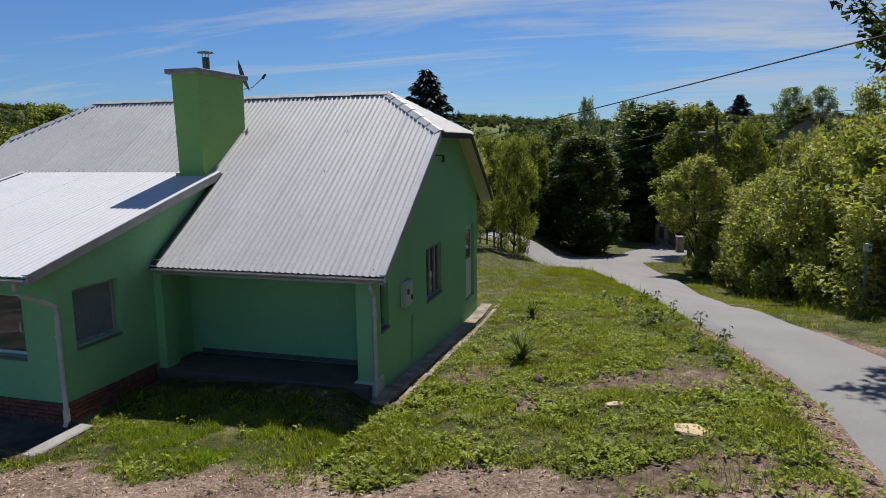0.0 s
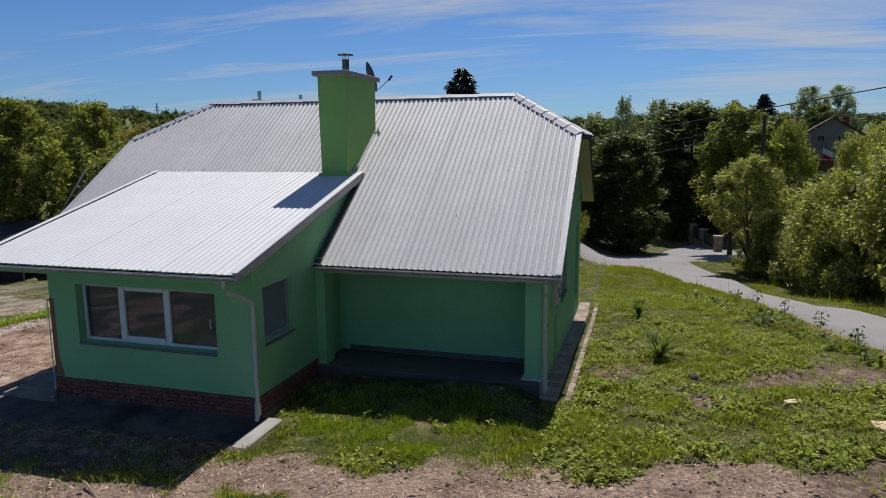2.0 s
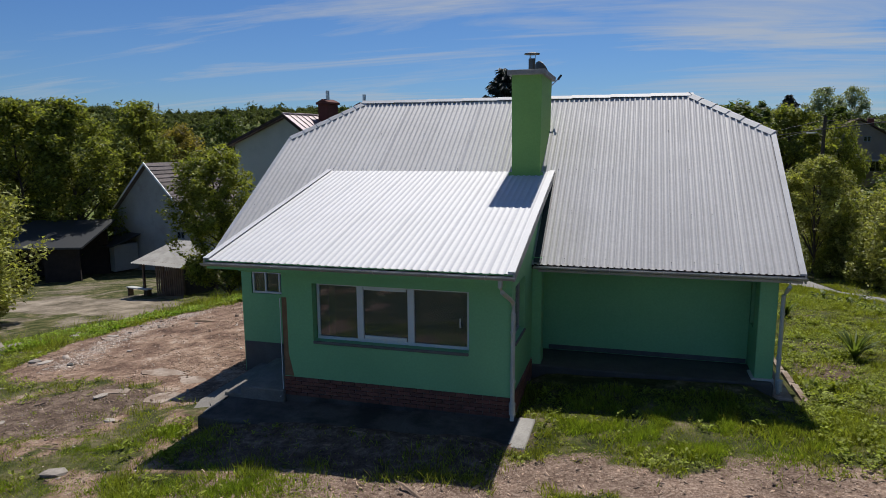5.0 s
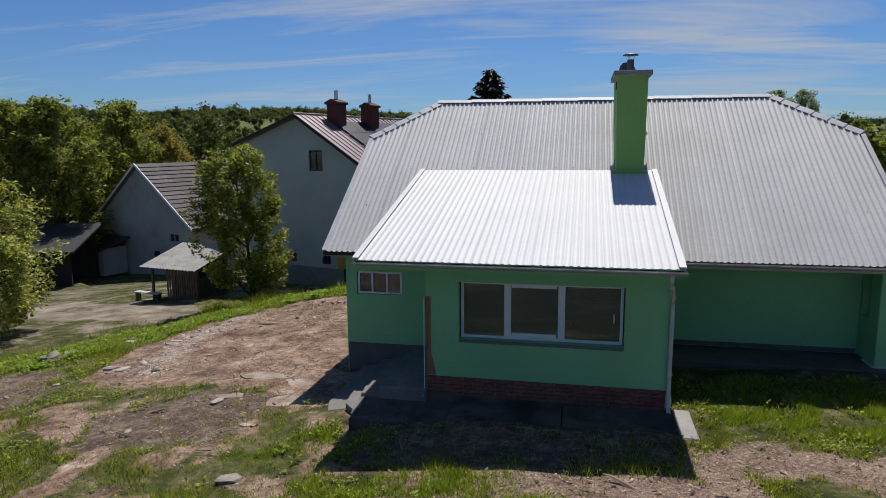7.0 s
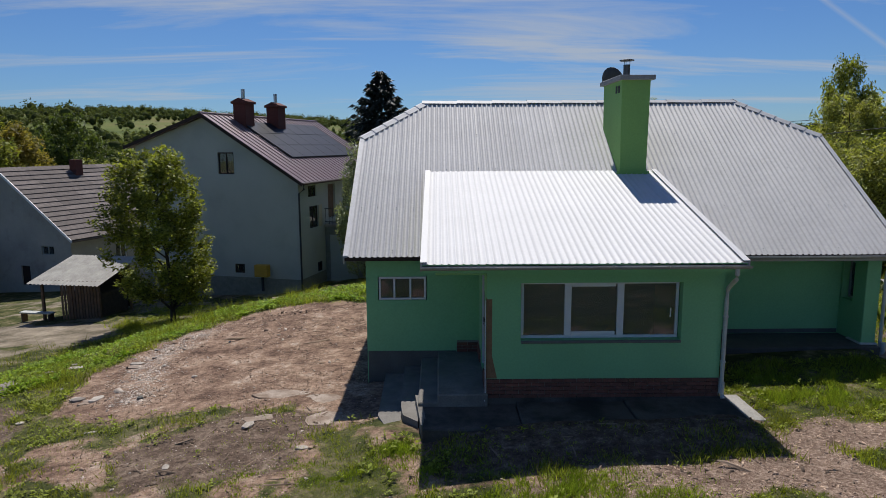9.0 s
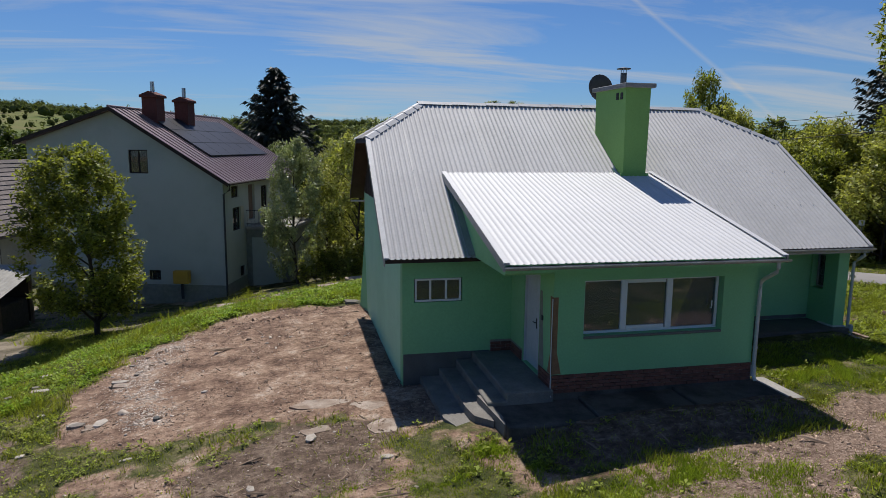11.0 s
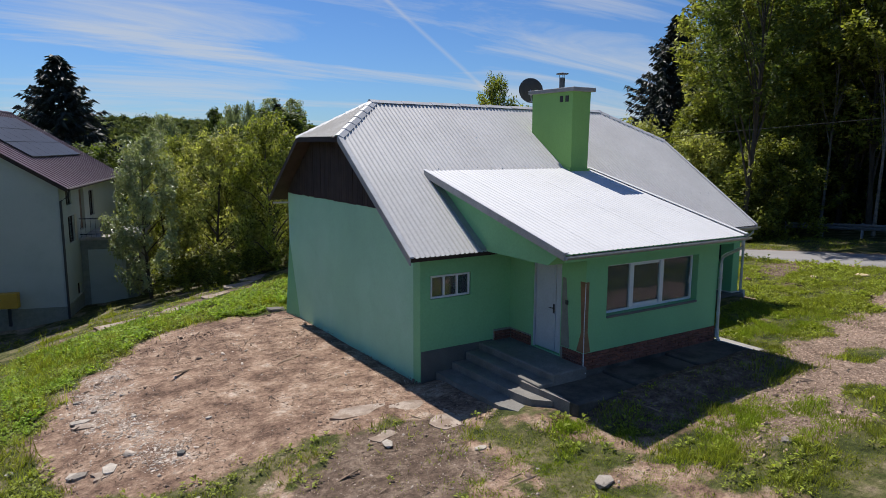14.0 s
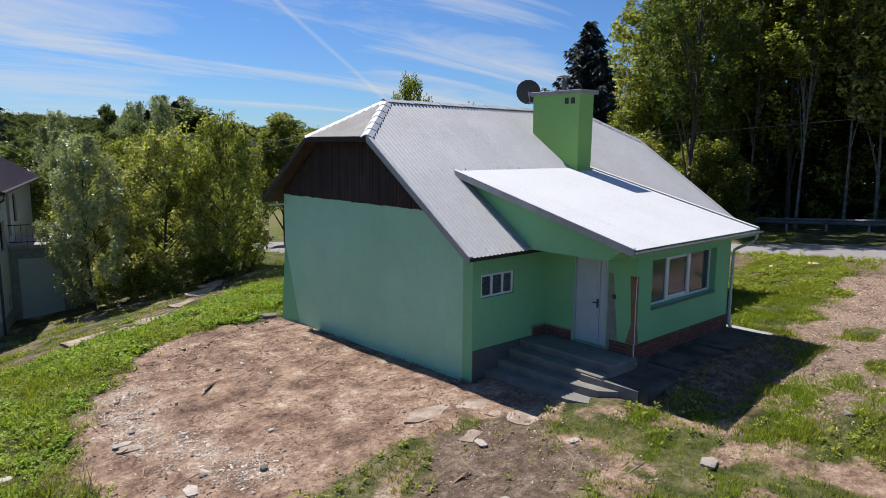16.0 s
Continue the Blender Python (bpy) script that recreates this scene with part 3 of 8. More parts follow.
def cover(x, y):
    """Shares of bare brown soil, chips, dark soil (with painted shade) and trodden yard at a place."""
    n = fbm(x * 0.9, y * 0.9, 31, 4) - 0.5
    n2 = fbm(x * 2.6, y * 2.6, 41, 3) - 0.5
    dirt = sstep(-0.35, 0.45, poly_inside(x, y, DIRT) + n * 1.6 + n2 * 0.8)
    dark = sstep(-0.4, 0.5, poly_inside(x, y, DARKSOIL) + n * 1.4 + n2)
    line = 7.9 + 0.12 * np.clip(x + 10, -8, 14) * 0.4
    strip = sstep(0.3, -0.5, y - line + n * 2.2 + n2 * 0.8) * sstep(-15.5, -12.0, x + n * 4)
    strip = strip * sstep(3.8, 4.8, y + n) * (1 - 0.95 * sstep(-0.02, 0.08, fbm(x * 0.5, y * 0.5, 51, 3) - 0.50))
    near_road = poly_inside(x, y, ROADPOLY)
    verge = sstep(-0.75, -0.15, near_road + n * 0.5) * sstep(22.0, 16.0, y)
    chips = np.maximum(strip, verge)
    d = bank(x, y)
    yard = sstep(4.5, 7.5, d + n * 3.0) * sstep(34, 22, d) * sstep(-9.0, -14.0, x) * (0.12 + 0.5 * sstep(-0.02, 0.10, n))
    track = sstep(-0.5, 0.5, poly_inside(x, y, [(-44.0, 24.5), (-42.0, 29.5), (-31.5, 27.8), (-28.6, 24.6), (-29.4, 23.0), (-36.0, 23.8)]) + n * 2.0)
    yard = np.maximum(yard, track)
    spots = sstep(0.03, 0.12, fbm(x * 0.62 + 3, y * 0.62, 61, 3) - 0.5) * sstep(-4.5, -3.0, x) * sstep(4.2, 3.2, x) * sstep(15.5, 13, y)
    lane = sstep(-0.5, 0.5, poly_inside(x, y, [(-25.0, 24.6), (-22.0, 23.9), (-18.5, 25.4), (-14.2, 29.0), (-12.2, 31.3), (-14.6, 32.8), (-18.0, 30.5), (-24.0, 28.6)]) + n * 1.8 + n2)
    dark = np.maximum(dark, lane * 0.9 * sstep(0.02, 0.12, n))
    soil_w = sstep(-0.4, 0.4, poly_inside(x, y, [(-24.6, 11.6), (-27.5, 12.2), (-28.0, 8.5), (-24.0, 8.0), (-23.6, 9.6)]) + n * 1.4 + n2)
    dark = np.maximum(dark, soil_w * 0.9)
    bare = sstep(0.04, 0.16, fbm(x * 0.8, y * 0.8, 71, 4) - 0.5) * sstep(11.0, 8.0, y) * sstep(-13.0, -16.0, x) * 0.9
    # pale chips left out here, putting the extension's shade into the ground colour
    chip_shade = sstep(-0.3, 0.3, poly_inside(x, y, [(-15.0, 8.0), (-9.2, 8.0), (-9.3, 6.3), (-15.0, 6.2)]) + n)
    edge = sstep(-0.25, 0.25, poly_inside(x, y, [(-16.2, 8.4), (-15.5, 8.1), (-14.9, 6.5), (-13.2, 6.3), (-13.0, 5.7), (-15.1, 5.8)]) + n * 0.8 + n2 * 0.6)
    bare = np.maximum(bare, edge * 0.9)
    # dark ground laid over the extension's shadow: shade painted as soil colour
    soil_shade = sstep(-0.25, 0.25, poly_inside(x, y, [(-15.3, 8.4), (-9.0, 8.2), (-9.4, 6.5), (-14.8, 6.0)]) + n * 0.8 + n2 * 0.5)
    dark = np.maximum(dark, soil_shade * 0.85)
    return np.maximum(dirt, bare), chips * (1 - chip_shade), np.maximum(dark, spots), yard


def axis(parts):
    out = []
    for a, b, s in parts:
        out.append(np.arange(a, b, s))
    return np.concatenate(out)


gx = axis([(-1500, -300, 60), (-300, -90, 12), (-90, -40, 2.5), (-40, 12, 0.25), (12, 40, 1.0), (40, 120, 4), (120, 400, 20), (400, 1501, 60)])
gy = axis([(-300, -40, 40), (-40, -8, 2), (-8, 3, 0.6), (3, 30, 0.25), (30, 60, 0.75), (60, 140, 3), (140, 400, 9), (400, 1000, 25), (1000, 1801, 80)])
GX, GY = np.meshgrid(gx, gy, indexing="ij")
near = sstep(70, 35, np.hypot(GX + 12, GY - 15))
hin = sstep(-0.4, 0.3, poly_inside(GX, GY, HOUSE))
rin = sstep(-0.9, 0.1, poly_inside(GX, GY, ROADPOLY))
GZ = land(GX, GY) + lumps(GX, GY) * near * (1 - hin) * (1 - rin) - 0.10 * hin - 0.05 * rin
GZ = GZ - 0.22 * sstep(0.02, 0.3, poly_inside(GX, GY, [(-15.1, 7.75), (-15.1, 8.9), (-9.05, 8.9), (-9.05, 7.75)]))
c_dirt, c_chips, c_dark, c_yard = cover(GX, GY)
nx, ny = GX.shape
ids = np.arange(nx * ny).reshape(nx, ny)
quads = np.stack([ids[:-1, :-1], ids[1:, :-1], ids[1:, 1:], ids[:-1, 1:]], -1).reshape(-1, 4)


def ground_material():
    m = bpy.data.materials.new("ground_cover")
    m.use_nodes = True
    n, l = m.node_tree.nodes, m.node_tree.links
    b = n["Principled BSDF"]
    b.inputs["Roughness"].default_value = 0.95
    b.inputs["Specular IOR Level"].default_value = 0.15
    geo = n.new("ShaderNodeNewGeometry")

    def noise_tex(scale, detail=5, rough=0.6):
        t = n.new("ShaderNodeTexNoise")
        t.inputs["Scale"].default_value, t.inputs["Detail"].default_value, t.inputs["Roughness"].default_value = scale, detail, rough
        l.new(geo.outputs["Position"], t.inputs["Vector"])
        return t.outputs["Fac"]

    def ramp(src, stops):
        r = n.new("ShaderNodeValToRGB")
        while len(r.color_ramp.elements) < len(stops):
            r.color_ramp.elements.new(0.5)
        for e, (p, c) in zip(r.color_ramp.elements, stops):
            e.position, e.color = p, (*c, 1)
        l.new(src, r.inputs[0])
        return r.outputs[0]

    def mixc(f, a, c):
        x = n.new("ShaderNodeMix"); x.data_type = "RGBA"
        l.new(f, x.inputs["Factor"]); l.new(a, x.inputs["A"]); l.new(c, x.inputs["B"])
        return x.outputs["Result"]

    grass = ramp(noise_tex(1.6, 8, 0.7), [(0.32, (0.024, 0.030, 0.009)), (0.45, (0.060, 0.072, 0.020)), (0.56, (0.125, 0.120, 0.050)), (0.68, (0.27, 0.215, 0.145))])
    dirt_a = ramp(noise_tex(1.3, 12, 0.80), [(0.36, (0.085, 0.054, 0.040)), (0.46, (0.225, 0.145, 0.104)), (0.55, (0.37, 0.258, 0.185)), (0.66, (0.55, 0.46, 0.38))])
    dirt_b = ramp(noise_tex(9, 10, 0.85), [(0.36, (0.30, 0.27, 0.25)), (0.48, (0.85, 0.84, 0.83)), (0.58, (1.1, 1.08, 1.06)), (0.68, (1.6, 1.6, 1.6))])
    dm = n.new("ShaderNodeMix"); dm.data_type = "RGBA"; dm.blend_type = "MULTIPLY"
    dm.inputs["Factor"].default_value = 1.0
    l.new(dirt_a, dm.inputs["A"]); l.new(dirt_b, dm.inputs["B"])
    dirt = dm.outputs["Result"]
    def times(a, c_):
        x = n.new("ShaderNodeMix"); x.data_type = "RGBA"; x.blend_type = "MULTIPLY"
        x.inputs["Factor"].default_value = 1.0
        l.new(a, x.inputs["A"]); l.new(c_, x.inputs["B"])
        return x.outputs["Result"]

    grass = times(grass, dirt_b)
    chip_a = ramp(noise_tex(1.1, 8, 0.75), [(0.34, (0.50, 0.46, 0.44)), (0.5, (0.95, 0.93, 0.92)), (0.66, (1.25, 1.22, 1.2))])
    chip_b = ramp(noise_tex(17, 10, 0.88), [(0.36, (0.055, 0.034, 0.026)), (0.5, (0.23, 0.16, 0.12)), (0.62, (0.50, 0.41, 0.33))])
    cm = n.new("ShaderNodeMix"); cm.data_type = "RGBA"; cm.blend_type = "MULTIPLY"
    cm.inputs["Factor"].default_value = 1.0
    l.new(chip_a, cm.inputs["A"]); l.new(chip_b, cm.inputs["B"])
    chip = cm.outputs["Result"]
    dark = ramp(noise_tex(2.6, 12, 0.85), [(0.34, (0.050, 0.034, 0.025)), (0.50, (0.155, 0.110, 0.082)), (0.66, (0.38, 0.30, 0.23))])
    dark = times(dark, dirt_b)
    yard = ramp(noise_tex(0.6, 9, 0.7), [(0.30, (0.06, 0.055, 0.03)), (0.42, (0.15, 0.125, 0.09)), (0.55, (0.27, 0.225, 0.17)), (0.72, (0.42, 0.36, 0.28))])
    att = n.new("ShaderNodeAttribute"); att.attribute_name = "cover"
    sp = n.new("ShaderNodeSeparateColor")
    l.new(att.outputs["Color"], sp.inputs[0])
    al = att.outputs["Alpha"]
    ed = noise_tex(7, 6, 0.7)

    def sharp(src):
        a = n.new("ShaderNodeMath"); a.operation = "ADD"
        l.new(src, a.inputs[0]); l.new(ed, a.inputs[1])
        r = n.new("ShaderNodeMapRange")
        r.inputs["From Min"].default_value, r.inputs["From Max"].default_value = 0.85, 1.15
        l.new(a.outputs[0], r.inputs["Value"])
        return r.outputs[0]

    far = ramp(noise_tex(0.018, 6, 0.6), [(0.36, (0.060, 0.085, 0.022)), (0.50, (0.115, 0.145, 0.036)), (0.60, (0.150, 0.150, 0.050)), (0.70, (0.20, 0.15, 0.085))])
    fatt = n.new("ShaderNodeAttribute"); fatt.attribute_name = "meadow"
    grass = mixc(fatt.outputs["Fac"], grass, far)
    c = mixc(sharp(al), grass, yard)
    c = mixc(sharp(sp.outputs[0]), c, dirt)
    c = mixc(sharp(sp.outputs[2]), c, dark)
    c = mixc(sharp(sp.outputs[1]), c, chip)
    l.new(c, b.inputs["Base Color"])
    bp = n.new("ShaderNodeBump")
    bp.inputs["Strength"].default_value, bp.inputs["Distance"].default_value = 0.7, 0.05
    l.new(noise_tex(16, 8, 0.75), bp.inputs["Height"])
    l.new(bp.outputs[0], b.inputs["Normal"])
    return m


M_GROUND = ground_material()
ground_me = mesh_arrays("ground", np.stack([GX, GY, GZ], -1).reshape(-1, 3), quads, M_GROUND, smooth=True)
attr = ground_me.color_attributes.new("cover", "FLOAT_COLOR", "POINT")
far_attr = ground_me.color_attributes.new("meadow", "FLOAT_COLOR", "POINT")
far_share = sstep(58, 85, np.hypot(GX + 10, GY))
far_attr.data.foreach_set("color", np.stack([far_share] * 4, -1).astype(np.float32).ravel())
attr.data.foreach_set("color", np.stack([c_dirt, c_chips, c_dark, c_yard], -1).astype(np.float32).ravel())
ground = tagged(new("ground", ground_me), "grassy uneven ground with bare brown soil and wooded hills", "ground", kind="structure")


def land1(x, y):
    return float(land(np.array([x]), np.array([y]))[0])


# road: a sheet a little over the land, cut into the two arms
def strip_road(name, left, right, label, lift=0.05):
    n = 40

    def resample(pts):
        pts = np.array(pts, float)
        s = np.r_[0, np.cumsum(np.hypot(*np.diff(pts, axis=0).T))]
        t = np.linspace(0, s[-1], n * 4)
        p = np.stack([np.interp(t, s, pts[:, 0]), np.interp(t, s, pts[:, 1])], -1)
        k = 5
        q = np.pad(p, ((k // 2, k // 2), (0, 0)), mode="edge")
        return np.stack([np.convolve(q[:, i], np.ones(k) / k, "valid") for i in (0, 1)], -1)
    a, b = resample(left), resample(right)
    m = 13
    f = np.linspace(0, 1, m)[None, :, None]
    g = a[:, None] * (1 - f) + b[:, None] * f
    edge = (fbm(g[..., 0] * 1.3, g[..., 1] * 1.3, 91, 3) - 0.5) * 0.35
    for col, sgn in ((0, 1), (m - 1, -1)):
        dirn = (b - a) / np.linalg.norm(b - a, axis=1)[:, None]
        g[:, col] += dirn * edge[:, col, None] * sgn
    z = land(g[..., 0], g[..., 1]) + lift - 0.05 + 0.04 * np.sin(np.linspace(0, math.pi, m))[None]
    z[:, 0] -= 0.16
    z[:, -1] -= 0.16
    v = np.concatenate([g, z[..., None]], -1).reshape(-1, 3)
    i = np.arange(len(a) * m).reshape(len(a), m)
    q = np.stack([i[:-1, :-1], i[1:, :-1], i[1:, 1:], i[:-1, 1:]], -1).reshape(-1, 4)
    ob = new(name, mesh_arrays(name, v, q, M_ASPHALT, smooth=True))
    return tagged(ob, label, "road", kind="structure")


strip_road("road", [(3.0, -8.0)] + ROAD_LEFT + [(-1.1, 41.0), (-1.4, 46.0), (-1.7, 52.0), (-1.8, 57.5)] + FENCE_FOOT[:2], [(9.2, -8.0)] + ROAD_RIGHT + JUNCTION_RIGHT, "pale worn asphalt lane curving past the house", lift=0.09)
strip_road("side_road", [(-0.75, 37.2)] + LANE_SOUTH, LANE_NORTH[:1] + LANE_NORTH, "pale asphalt side lane behind the house", lift=0.08)

# ---- the green house ----
WX, EX, SY, NY = -16.47, -4.60, 11.46, 20.30        # main walls
RX0, RX1, EAVE_Y, EAVE_Z = -16.916, -4.217, 11.14, 2.18
RIDGE_Y, RIDGE_Z, RID0, RID1 = 16.496, 5.905, -15.14, -6.07
NEAVE_Y = 20.85
K = (RIDGE_Z - EAVE_Z) / (RIDGE_Y - EAVE_Y)
HIP_Y0, HIP_Y1, HIP_Z = 14.98, 18.012, EAVE_Z + K * (14.98 - EAVE_Y)
XW, XE, XS = -13.87, -9.34, 8.84                    # extension walls
XR0, XR1, XEAVE_Y, XEAVE_Z, XTOP_Y = -15.10, -9.203, 8.22, 2.52, 13.66
XTOP_Z = EAVE_Z + K * (XTOP_Y - EAVE_Y) + 0.03
XK = (XTOP_Z - XEAVE_Z) / (XTOP_Y - XEAVE_Y)


def z_main(y):
    return min(EAVE_Z + K * (y - EAVE_Y), RIDGE_Z - K * (y - RIDGE_Y))


def z_ext(y):
    return XEAVE_Z + XK * (y - XEAVE_Y)


house = thing("house", "green rendered single-storey house with a pale corrugated metal roof", "house")

# walls
WALL_Y = [SY, 12.6, 14.98, RIDGE_Y, 18.012, NY]


def gable_top(y):
    return min(z_main(y), HIP_Z) - 0.13


part("wall", wall_mesh(WALL_Y, [-1.3, 3.4], [(11.84, 12.30, 0.90, 1.85), (14.90, 16.22, 0.78, 2.10), (18.85, 19.90, -0.12, 2.15)], -0.32, lambda u, v, d: (EX + d, u, v), gable_top), M_GREEN, house)
part("wall", wall_mesh([SY + 0.32, 13.0, NY], [-1.5, 3.06], [], 0.32, lambda u, v, d: (WX + d, u, v), lambda u: min(z_main(u) - 0.13, 3.06)), M_GREENLIT, house, "paler green render of the gable wall, extra light put in its colour")
part("wall", wall_mesh([WX, XW], [-1.3, 2.26], [(-16.20, -15.07, 1.09, 1.65)], 0.32, lambda u, v, d: (u, SY + d, v)), M_GREEN, house)
part("wall", wall_mesh([WX + 0.33, EX - 0.33], [-1.5, 2.95], [], -0.32, lambda u, v, d: (u, NY + d, v)), M_GREEN, house)
part("wall", wall_mesh([XE + 0.002, EX - 0.33], [-0.3, 2.95], [], 0.25, lambda u, v, d: (u, 12.35 + d, v)), M_GREEN, house)
part("wall", wall_mesh([XW, XE], [-0.5, z_ext(XS) - 0.10], [(-13.22, -10.12, 0.90, 2.03)], 0.30, lambda u, v, d: (u, XS + d, v)), M_GREEN, house)
part("wall", wall_mesh([XS + 0.30, 12.3], [-0.5, 3.2], [(9.60, 10.57, -0.12, 2.02)], 0.30, lambda u, v, d: (XW + d, u, v), lambda u: z_ext(u) - 0.10), M_GREEN, house)
part("wall", wall_mesh([XS + 0.30, 13.0, 13.55], [-0.5, 3.2], [(9.17, 10.25, 1.05, 2.10)], -0.30, lambda u, v, d: (XE + d, u, v), lambda u: z_ext(u) - 0.10), M_GREEN, house)
# corner posts
part("pier", boxes((-4.93, 11.40, -0.35, -4.598, 11.86, 2.24), bevel=0.012), M_GREEN, house)
part("pier_foot", boxes((-4.99, 11.33, -0.4, -4.57, 11.9, 0.02), bevel=0.02), M_PIPE, house)
part("pilaster", boxes((-9.345, 11.22, -0.35, -9.14, 11.62, 2.3), bevel=0.012), M_GREEN, house)
part("porch_beam", boxes((-9.3, 11.36, 2.10, -4.62, 11.60, 2.30), bevel=0.01), M_GREEN, house)
part("porch_soffit", boxes((-9.3, 11.6, 2.27, -4.7, 12.36, 2.33)), M_GREEN, house)
bm = bmesh.new()
ba, bb, bc, bd = (bm.verts.new(q) for q in ((WX, NY, 1.5), (WX - 0.20, NY, -1.3), (WX + 0.01, 19.35, -1.3), (WX + 0.1, NY, -1.3)))
for tri_ in ((ba, bb, bc), (ba, bd, bb), (bb, bd, bc), (ba, bc, bd)):
    bm.faces.new(tri_)
part("buttress", bm, M_GREEN, house)
# canopy side over the doorstep
bm = bmesh.new()
prism(bm, [(-14.86, 8.62, 2.42), (-14.86, 8.62, z_ext(8.62) - 0.09), (-14.86, 13.5, z_ext(13.5) - 0.09), (-14.86, 11.2, 2.17), (-14.86, 8.95, 2.17)], (0.98, 0, 0))
part("canopy", bm, M_GREEN, house)

bm = bmesh.new()
prism(bm, [(-15.02, EAVE_Y - 0.02, EAVE_Z + 0.024), (-14.86, EAVE_Y - 0.02, EAVE_Z + 0.024), (-14.86, 13.62, EAVE_Z + K * (13.62 - EAVE_Y) + 0.024), (-15.02, 13.62, EAVE_Z + K * (13.62 - EAVE_Y) + 0.024)], (0, 0, 0.012))
part("valley_strip", bm, M_GUTTER, house)
bm = bmesh.new()
prism(bm, [(-9.30, EAVE_Y - 0.02, EAVE_Z + 0.024), (-9.16, EAVE_Y - 0.02, EAVE_Z + 0.024), (-9.16, 13.62, EAVE_Z + K * (13.62 - EAVE_Y) + 0.024), (-9.30, 13.62, EAVE_Z + K * (13.62 - EAVE_Y) + 0.024)], (0, 0, 0.012))
part("valley_strip", bm, M_BLACK, house)
# boards of the west gable
gab = part("gable_boarding", boxes((WX + 0.02, 12.7, 3.0, WX + 0.05, 20.0, 3.08)), M_DARKWOOD, house, "dark weathered vertical gable boards")
y = 12.45
i = 0
while y < 20.28:
    w = 0.135 + 0.03 * random.random()
    zt = min(z_main(y + 0.02), z_main(y + w - 0.02), HIP_Z) - 0.12
    zb = 3.03 + 0.03 * random.random()
    if zt > zb + 0.05:
        xo = WX - 0.03 + 0.012 * random.random()
        part("board", boxes((xo, y + 0.004, zb, WX + 0.03, min(y + w - 0.004, 20.3), zt), bevel=0.004), M_DARKWOOD, gab)
    y += w


# roof: sheets with trapezoid ribs on a deck
def ribs(x0, x1, pitch=0.1325, h=0.026):
    k = pitch / 0.1325
    out, x = [], x0
    while x < x1 - 1e-6:
        for dx, dh in ((0.0, 0), (0.070 * k, 0), (0.088 * k, h), (0.112 * k, h)):
            if x + dx < x1 - 1e-4:
                out.append((x + dx, dh))
        x += pitch
    out.append((x1, 0))
    return out


def slope_sheets(name, parent, x0, x1, low, high, put, normal, material, width=1.06, pitch=0.1325, rib=0.027):
    """Sheets side by side from x0 to x1; low(x), high(x): ends along the slope; put(x, s): place on the plane."""
    nv = Vector(normal).normalized()
    x = x0
    k = 0
    while x < x1 - 0.02:
        xe = min(x + width, x1)
        prof = ribs(x, xe + (0.03 if xe < x1 else 0), h=rib, pitch=pitch)
        lift = 0.002 * (k % 2)
        vs, fs = [], []
        rows = 7
        for px, ph in prof:
            a, b = low(min(px, x1)), high(min(px, x1))
            for r in range(rows):
                s = a + (b - a) * r / (rows - 1)
                wob = 0.006 * (noise.noise(Vector((px * 0.9, s * 1.3, 3.1)))) if 0 < r < rows - 1 else 0
                vs.append(Vector(put(min(px, x1), s)) + nv * (ph + lift + wob))
        for c in range(len(prof) - 1):
            for r in range(rows - 1):
                fs.append((c * rows + r, (c + 1) * rows + r, (c + 1) * rows + r + 1, c * rows + r + 1))
        part_mesh(name, mesh_arrays(name, vs, fs, material), parent)
        x = xe
        k += 1


def hip_y_front(x):
    e = min((x - RX0) / (RID0 - RX0), (RX1 - x) / (RX1 - RID1), 1.0)
    return HIP_Y0 + (RIDGE_Y - HIP_Y0) * max(e, 0)


def hip_y_back(x):
    e = min((x - RX0) / (RID0 - RX0), (RX1 - x) / (RX1 - RID1), 1.0)
    return HIP_Y1 + (RIDGE_Y - HIP_Y1) * max(e, 0)


bm = bmesh.new()
prism(bm, [(RX0, EAVE_Y, EAVE_Z - 0.02), (RX1, EAVE_Y, EAVE_Z - 0.02), (RX1, HIP_Y0, HIP_Z - 0.02), (RID1, RIDGE_Y, RIDGE_Z - 0.02), (RID0, RIDGE_Y, RIDGE_Z - 0.02), (RX0, HIP_Y0, HIP_Z - 0.02)], (0, 0, -0.09))
prism(bm, [(RX1, NEAVE_Y, z_main(NEAVE_Y) - 0.02), (RX0, NEAVE_Y, z_main(NEAVE_Y) - 0.02), (RX0, HIP_Y1, HIP_Z - 0.02), (RID0, RIDGE_Y, RIDGE_Z - 0.02), (RID1, RIDGE_Y, RIDGE_Z - 0.02), (RX1, HIP_Y1, HIP_Z - 0.02)], (0, 0, -0.09))
for xa, xb in ((RX0, RID0), (RX1, RID1)):
    prism(bm, [(xa, HIP_Y0, HIP_Z - 0.02), (xa, HIP_Y1, HIP_Z - 0.02), (xb, RIDGE_Y, RIDGE_Z - 0.02)], (0, 0, -0.09))
roof = part("roof", bm, M_DARKWOOD, house, "half-hipped roof of pale ribbed metal sheets")
slope_sheets("roof_sheet", roof, RX0, RX1, lambda x: EAVE_Y - 0.03, hip_y_front, lambda x, s: (x, s, EAVE_Z + K * (s - EAVE_Y)), (0, -K, 1), M_ROOF)
slope_sheets("roof_sheet", roof, RX0, RX1, lambda x: NEAVE_Y + 0.03, hip_y_back, lambda x, s: (x, s, RIDGE_Z - K * (s - RIDGE_Y)), (0, K, 1), M_ROOF)
